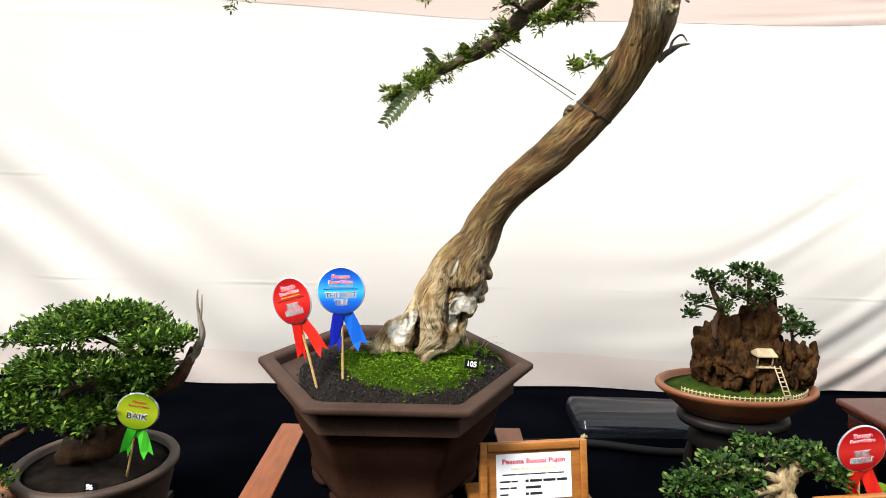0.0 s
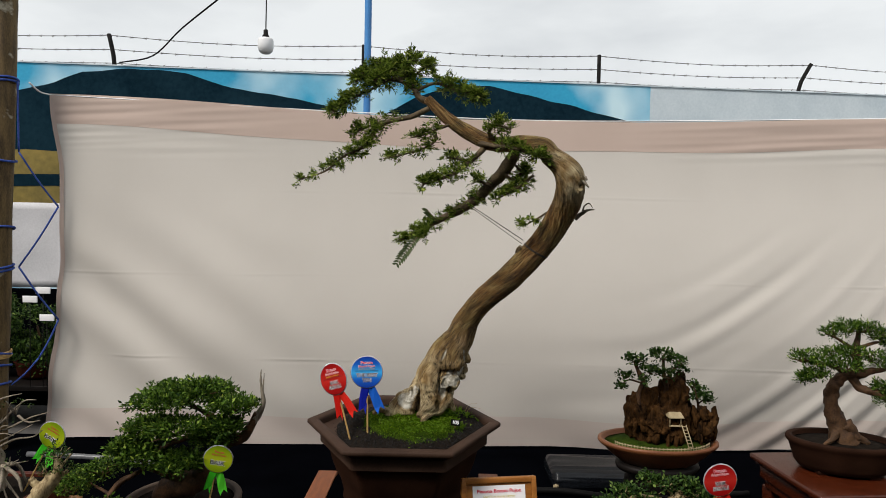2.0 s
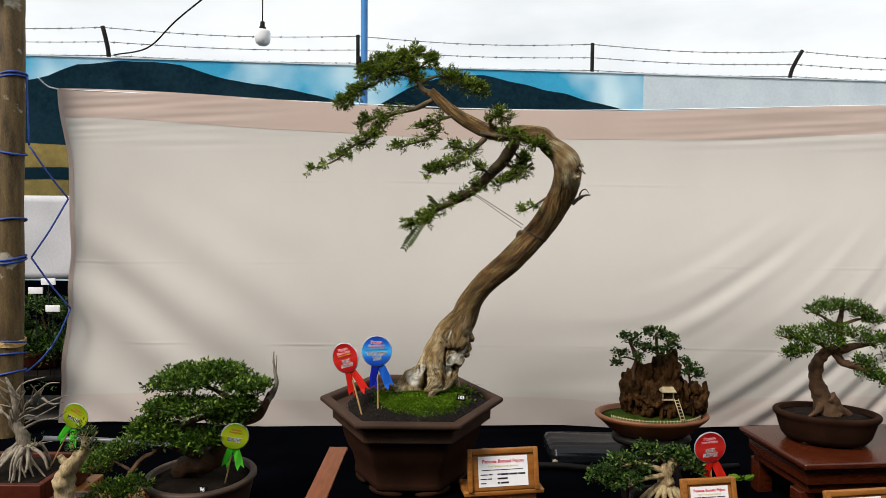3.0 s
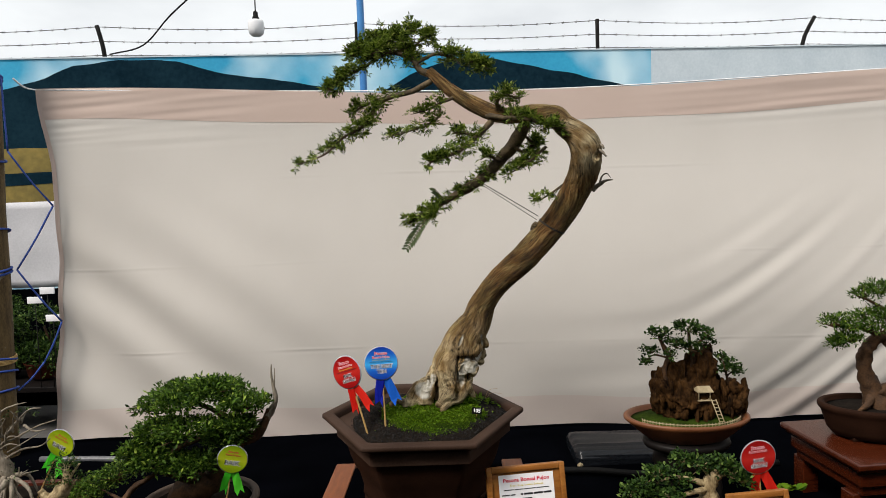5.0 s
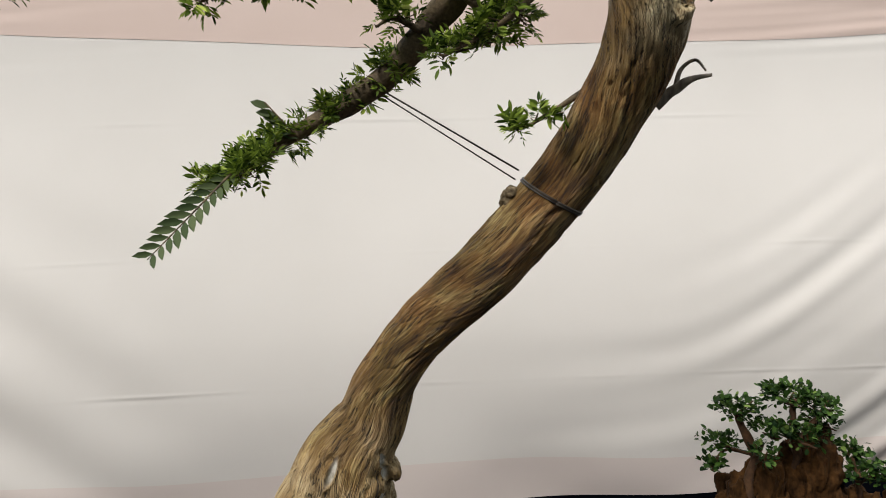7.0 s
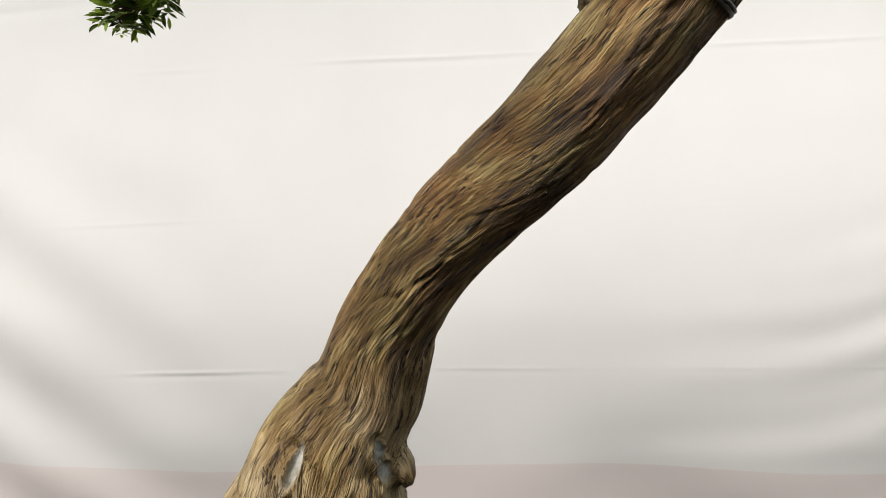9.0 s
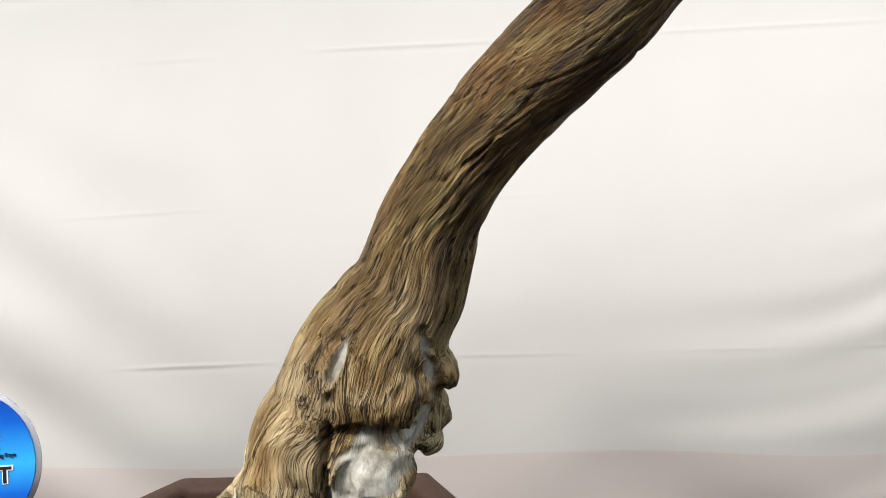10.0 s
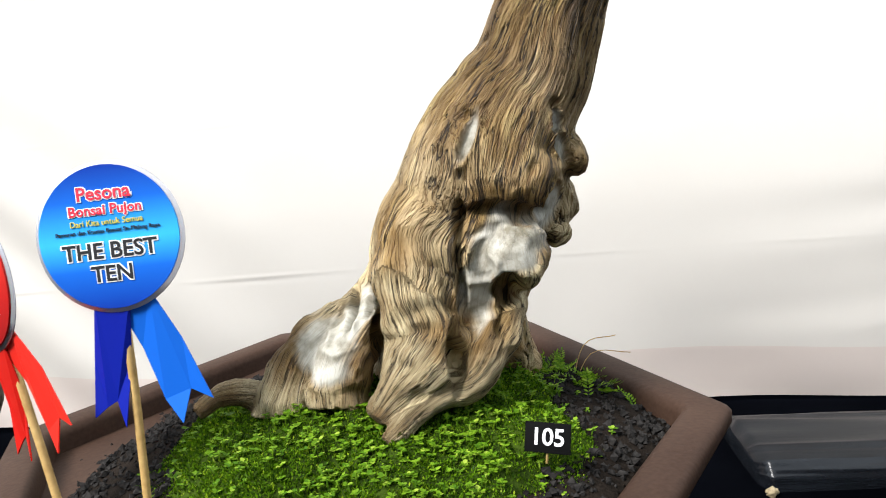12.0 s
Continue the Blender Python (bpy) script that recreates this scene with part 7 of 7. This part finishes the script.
def right_tree():
    base = (1.56, 0.385, 0.838)
    turn = -14.0
    t = thing("red_wood_table", (base[0] + 0.02, base[1], TABLE), "polished red-brown wooden table stand with moulded edge", "plant stand")
    zt = base[2] - TABLE
    part("top", box(Geo(), (-0.255, -0.215, zt - 0.022), (0.36, 0.20, zt), 0.006, 5), M_REDWOOD, t)
    part("moulding", box(Geo(), (-0.242, -0.202, zt - 0.036), (0.347, 0.187, zt - 0.0225), 0.004, 5), M_REDWOOD, t)
    part("apron", box(Geo(), (-0.228, -0.19, zt - 0.085), (0.335, 0.175, zt - 0.0365), 0.004, 5), M_REDWOOD, t)
    part("frieze", box(Geo(), (-0.215, -0.176, zt - 0.12), (0.32, 0.16, zt - 0.0855), 0.004, 5), M_REDWOOD, t)
    for x in (-0.19, 0.295):
        for y in (-0.15, 0.14):
            part("leg", box(Geo(), (x - 0.03, y - 0.03, -0.008), (x + 0.03, y + 0.03, zt - 0.1205), 0.005, 5), M_REDWOOD, t)
    pc = (1.555, 0.385, 0.955)
    round_pot("oval_pot", pc, 0.184, 0.117, M_POT, "dark brown oval bonsai pot on a red-brown table", 1.0, 0.68, turn)
    limbs = [([(1.556, 0.380, 0.940), (1.540, 0.380, 0.995), (1.514, 0.380, 1.052), (1.505, 0.380, 1.110), (1.518, 0.380, 1.154), (1.545, 0.370, 1.184), (1.590, 0.360, 1.195), (1.639, 0.340, 1.212), (1.685, 0.330, 1.223)], [0.052, 0.036, 0.026, 0.022, 0.021, 0.020, 0.017, 0.010, 0.005]),
             ([(1.571, 0.370, 1.184), (1.579, 0.340, 1.152), (1.606, 0.310, 1.143), (1.631, 0.290, 1.133), (1.670, 0.270, 1.103)], [0.016, 0.012, 0.005]), ([(1.553, 0.370, 1.192), (1.493, 0.360, 1.222), (1.424, 0.350, 1.234), (1.366, 0.340, 1.246)], [0.010, 0.003]), ([(1.596, 0.370, 1.199), (1.589, 0.380, 1.261), (1.599, 0.390, 1.313), (1.602, 0.390, 1.356)], [0.016, 0.005]),
             ([(1.590, 0.380, 1.272), (1.523, 0.380, 1.314), (1.480, 0.380, 1.331)], [0.007, 0.002]), ([(1.590, 0.380, 1.283), (1.662, 0.380, 1.305), (1.708, 0.370, 1.313)], [0.007, 0.002]), ([(1.520, 0.360, 0.985), (1.490, 0.340, 0.962), (1.455, 0.325, 0.950)], [0.014, 0.009, 0.005]), ([(1.551, 0.370, 1.010), (1.590, 0.360, 0.968), (1.630, 0.350, 0.948)], [0.026, 0.018, 0.008])]
    P = [(1.382, 0.340, 1.252), (1.434, 0.330, 1.238), (1.419, 0.320, 1.202), (1.492, 0.360, 1.264), (1.511, 0.380, 1.336), (1.559, 0.390, 1.356), (1.623, 0.390, 1.356), (1.671, 0.380, 1.333), (1.708, 0.370, 1.307), (1.549, 0.350, 1.277), (1.617, 0.340, 1.258), (1.684, 0.330, 1.229), (1.746, 0.330, 1.244), (1.645, 0.280, 1.125), (1.677, 0.260, 1.106), (1.636, 0.300, 1.162), (1.528, 0.330, 1.228), (1.760, 0.300, 1.163), (1.383, 0.330, 1.185)]
    R = [(0.05, 0.05, 0.022), (0.05, 0.05, 0.02), (0.04, 0.04, 0.018), (0.055, 0.05, 0.02), (0.048, 0.05, 0.018), (0.05, 0.05, 0.02), (0.055, 0.05, 0.022), (0.05, 0.05, 0.02), (0.04, 0.04, 0.018), (0.055, 0.05, 0.022), (0.055, 0.05, 0.022), (0.05, 0.05, 0.02), (0.05, 0.05, 0.02), (0.045, 0.04, 0.02), (0.04, 0.04, 0.02), (0.035, 0.035, 0.018), (0.05, 0.05, 0.02), (0.05, 0.05, 0.03), (0.025, 0.03, 0.014)]
    small_tree("spreading_bonsai", (1.550, 0.380, 1.005), "bonsai with curved brown trunk and spreading fine leaves", M_DARKBARK, limbs, [(p, r, 115) for p, r in zip(P, R)], 0.015, M_JUNIPER, 61, 0.6)


def front_tree():
    b = (0.758, -0.160, 0.838)
    limbs = [([(0.757, -0.160, 0.869), (0.756, -0.160, 0.906), (0.759, -0.160, 0.937), (0.768, -0.160, 0.961), (0.782, -0.160, 0.978)], [0.024, 0.020, 0.018, 0.013, 0.006])]
    rng = np.random.default_rng(71)
    for k in range(13):
        a = k * 2 * math.pi / 13
        p = Vector((0.756, -0.160, 0.893))
        limbs.append(([tuple(p + Vector((0.012 * math.cos(a), 0.012 * math.sin(a), 0))), tuple(p + Vector((0.040 * math.cos(a), 0.036 * math.sin(a), -0.022))), tuple(p + Vector((0.075 * math.cos(a + 0.1), 0.06 * math.sin(a), -0.058)))], [0.009, 0.007, 0.004]))
    for line in ([(0.759, -0.160, 0.932), (0.705, -0.170, 0.952), (0.652, -0.180, 0.964), (0.611, -0.180, 0.947)], [(0.756, -0.160, 0.923), (0.680, -0.200, 0.926), (0.628, -0.220, 0.911)], [(0.766, -0.160, 0.957), (0.739, -0.140, 0.975), (0.704, -0.120, 0.976)], [(0.765, -0.160, 0.944), (0.796, -0.170, 0.965), (0.830, -0.180, 0.962)]):
        limbs.append((line, [0.009, 0.0025]))
    P = [(0.619, -0.180, 0.977), (0.576, -0.190, 0.943), (0.633, -0.220, 0.930), (0.598, -0.200, 0.914), (0.700, -0.130, 0.988), (0.744, -0.150, 0.987), (0.790, -0.160, 0.991), (0.808, -0.180, 0.974), (0.837, -0.180, 0.957), (0.672, -0.170, 0.952), (0.554, -0.180, 0.927)]
    small_tree("pale_rooted_bonsai", b, "small bonsai with pale fanned roots and leafy arms", M_PALEWOOD, limbs, [(p, (0.034, 0.034, 0.018), 70) for p in P], 0.013, M_ROUNDLEAF, 73, 0.8, True)
    round_pot("dark_pot", (b[0], b[1], b[2] + 0.012), 0.105, 0.09, M_BLACKWOOD, "dark round pot holding the pale rooted bonsai")
    single("dark_block", box(Geo(), (b[0] - 0.09, b[1] - 0.09, TABLE - 0.008), (b[0] + 0.09, b[1] + 0.09, b[2] + 0.012 - 0.0898), 0.003), M_BLACKWOOD, "black block under the dark round pot", "plant stand")
    certificate((0.770, -0.240, 0.943), (0.931, -0.220, 0.936), 8, "small framed entry certificate on a pine easel", TABLE - 0.006)
    q = (0.988, -0.100, 0.865)
    items, rng = [], np.random.default_rng(8)
    for k in range(9):
        a = rng.uniform(-2.6, 0.6)
        items.append(((q[0] + 0.008 * k - 0.03, q[1], q[2] + 0.02), (math.cos(a) * 0.9 + 0.3, -0.2, 0.5 + 0.3 * math.sin(a)), (0, -0.4, 1), rng.uniform(0.028, 0.042), 1.1))
    leaf = single("leafy_shoot", leaves_mesh("leafy_shoot", items), M_WEED, "bright broad-leaved shoot behind the certificate", "plant")
    stem = tube(Geo(), [(q[0], q[1], TABLE - 0.008), (q[0] + 0.01, q[1], (TABLE + q[2]) / 2), (q[0], q[1], q[2] + 0.025)], [0.004, 0.003], 6, 4)
    part("stem", stem, M_WEED, leaf)
    certificate((1.200, -0.200, 0.896), (1.405, -0.180, 0.892), 8, "pine framed entry certificate before the red-brown table", TABLE - 0.006)


def clutter():
    # black plastic wrap round a low bundle, its creases catching the sky
    t = thing("plastic_bundle", (0.80, 0.93, TABLE), "low bundle wrapped in creased glossy black plastic", "plastic bundle")
    g, nu, nv = Geo(), 70, 40
    verts = []
    for j in range(nv + 1):
        a = math.pi * j / nv
        for i in range(nu + 1):
            x = -0.21 + 0.55 * i / nu
            lip = 1 - 0.25 * bump_fn(abs(x - 0.065), 0.255, 0.278)
            y = -0.14 * math.copysign(abs(math.cos(a)) ** 0.6, math.cos(a)) * lip
            z = 0.066 * abs(math.sin(a)) ** 0.55 * lip - 0.004
            q = 0.006 * noise.noise(Vector((x * 3.0, a * 5.0, 1))) + 0.0035 * noise.noise(Vector((x * 2.0, a * 14.0, 7)))
            verts.append((x, y - q * math.cos(a), max(-0.004, z + q * math.sin(a))))
    g.add(verts, [(j * (nu + 1) + i, j * (nu + 1) + i + 1, (j + 1) * (nu + 1) + i + 1, (j + 1) * (nu + 1) + i) for j in range(nv) for i in range(nu)])
    g.f += [tuple(j * (nu + 1) for j in range(nv + 1)), tuple(j * (nu + 1) + nu for j in range(nv, -1, -1))]
    part("wrap", g, M_BLACKPLASTIC, t)
    part("torn_scrap", lump(Geo(), (-0.20, -0.158, 0.008), (0.012, 0.007, 0.012), 3, 0.5, 6, 5.0), M_CREAM, t, "pale torn scrap at the foot of the wrap")
    g = Geo()
    tube(g, [(0.35, 0.72, TABLE + 0.006), (0.6, 0.70, TABLE + 0.02), (0.9, 0.66, TABLE + 0.012), (1.4, 0.75, TABLE + 0.004)], [0.014], 8, 6)
    single("black_hose", g, M_CABLE, "black hose lying across the black cloth", "hose")


stool()
badges()
certificate((0.171, -0.142, 0.985), (0.383, -0.10, 0.985), 9, "framed entry certificate on a varnished pine easel", TABLE - 0.006)
number_tag((0.153, -0.106, 1.133), -6, -22, "105", (0.027, 0.0175), "small black number tag stuck in the moss")
dense_bonsai()
left_group()
penjing()
right_tree()
front_tree()
clutter()
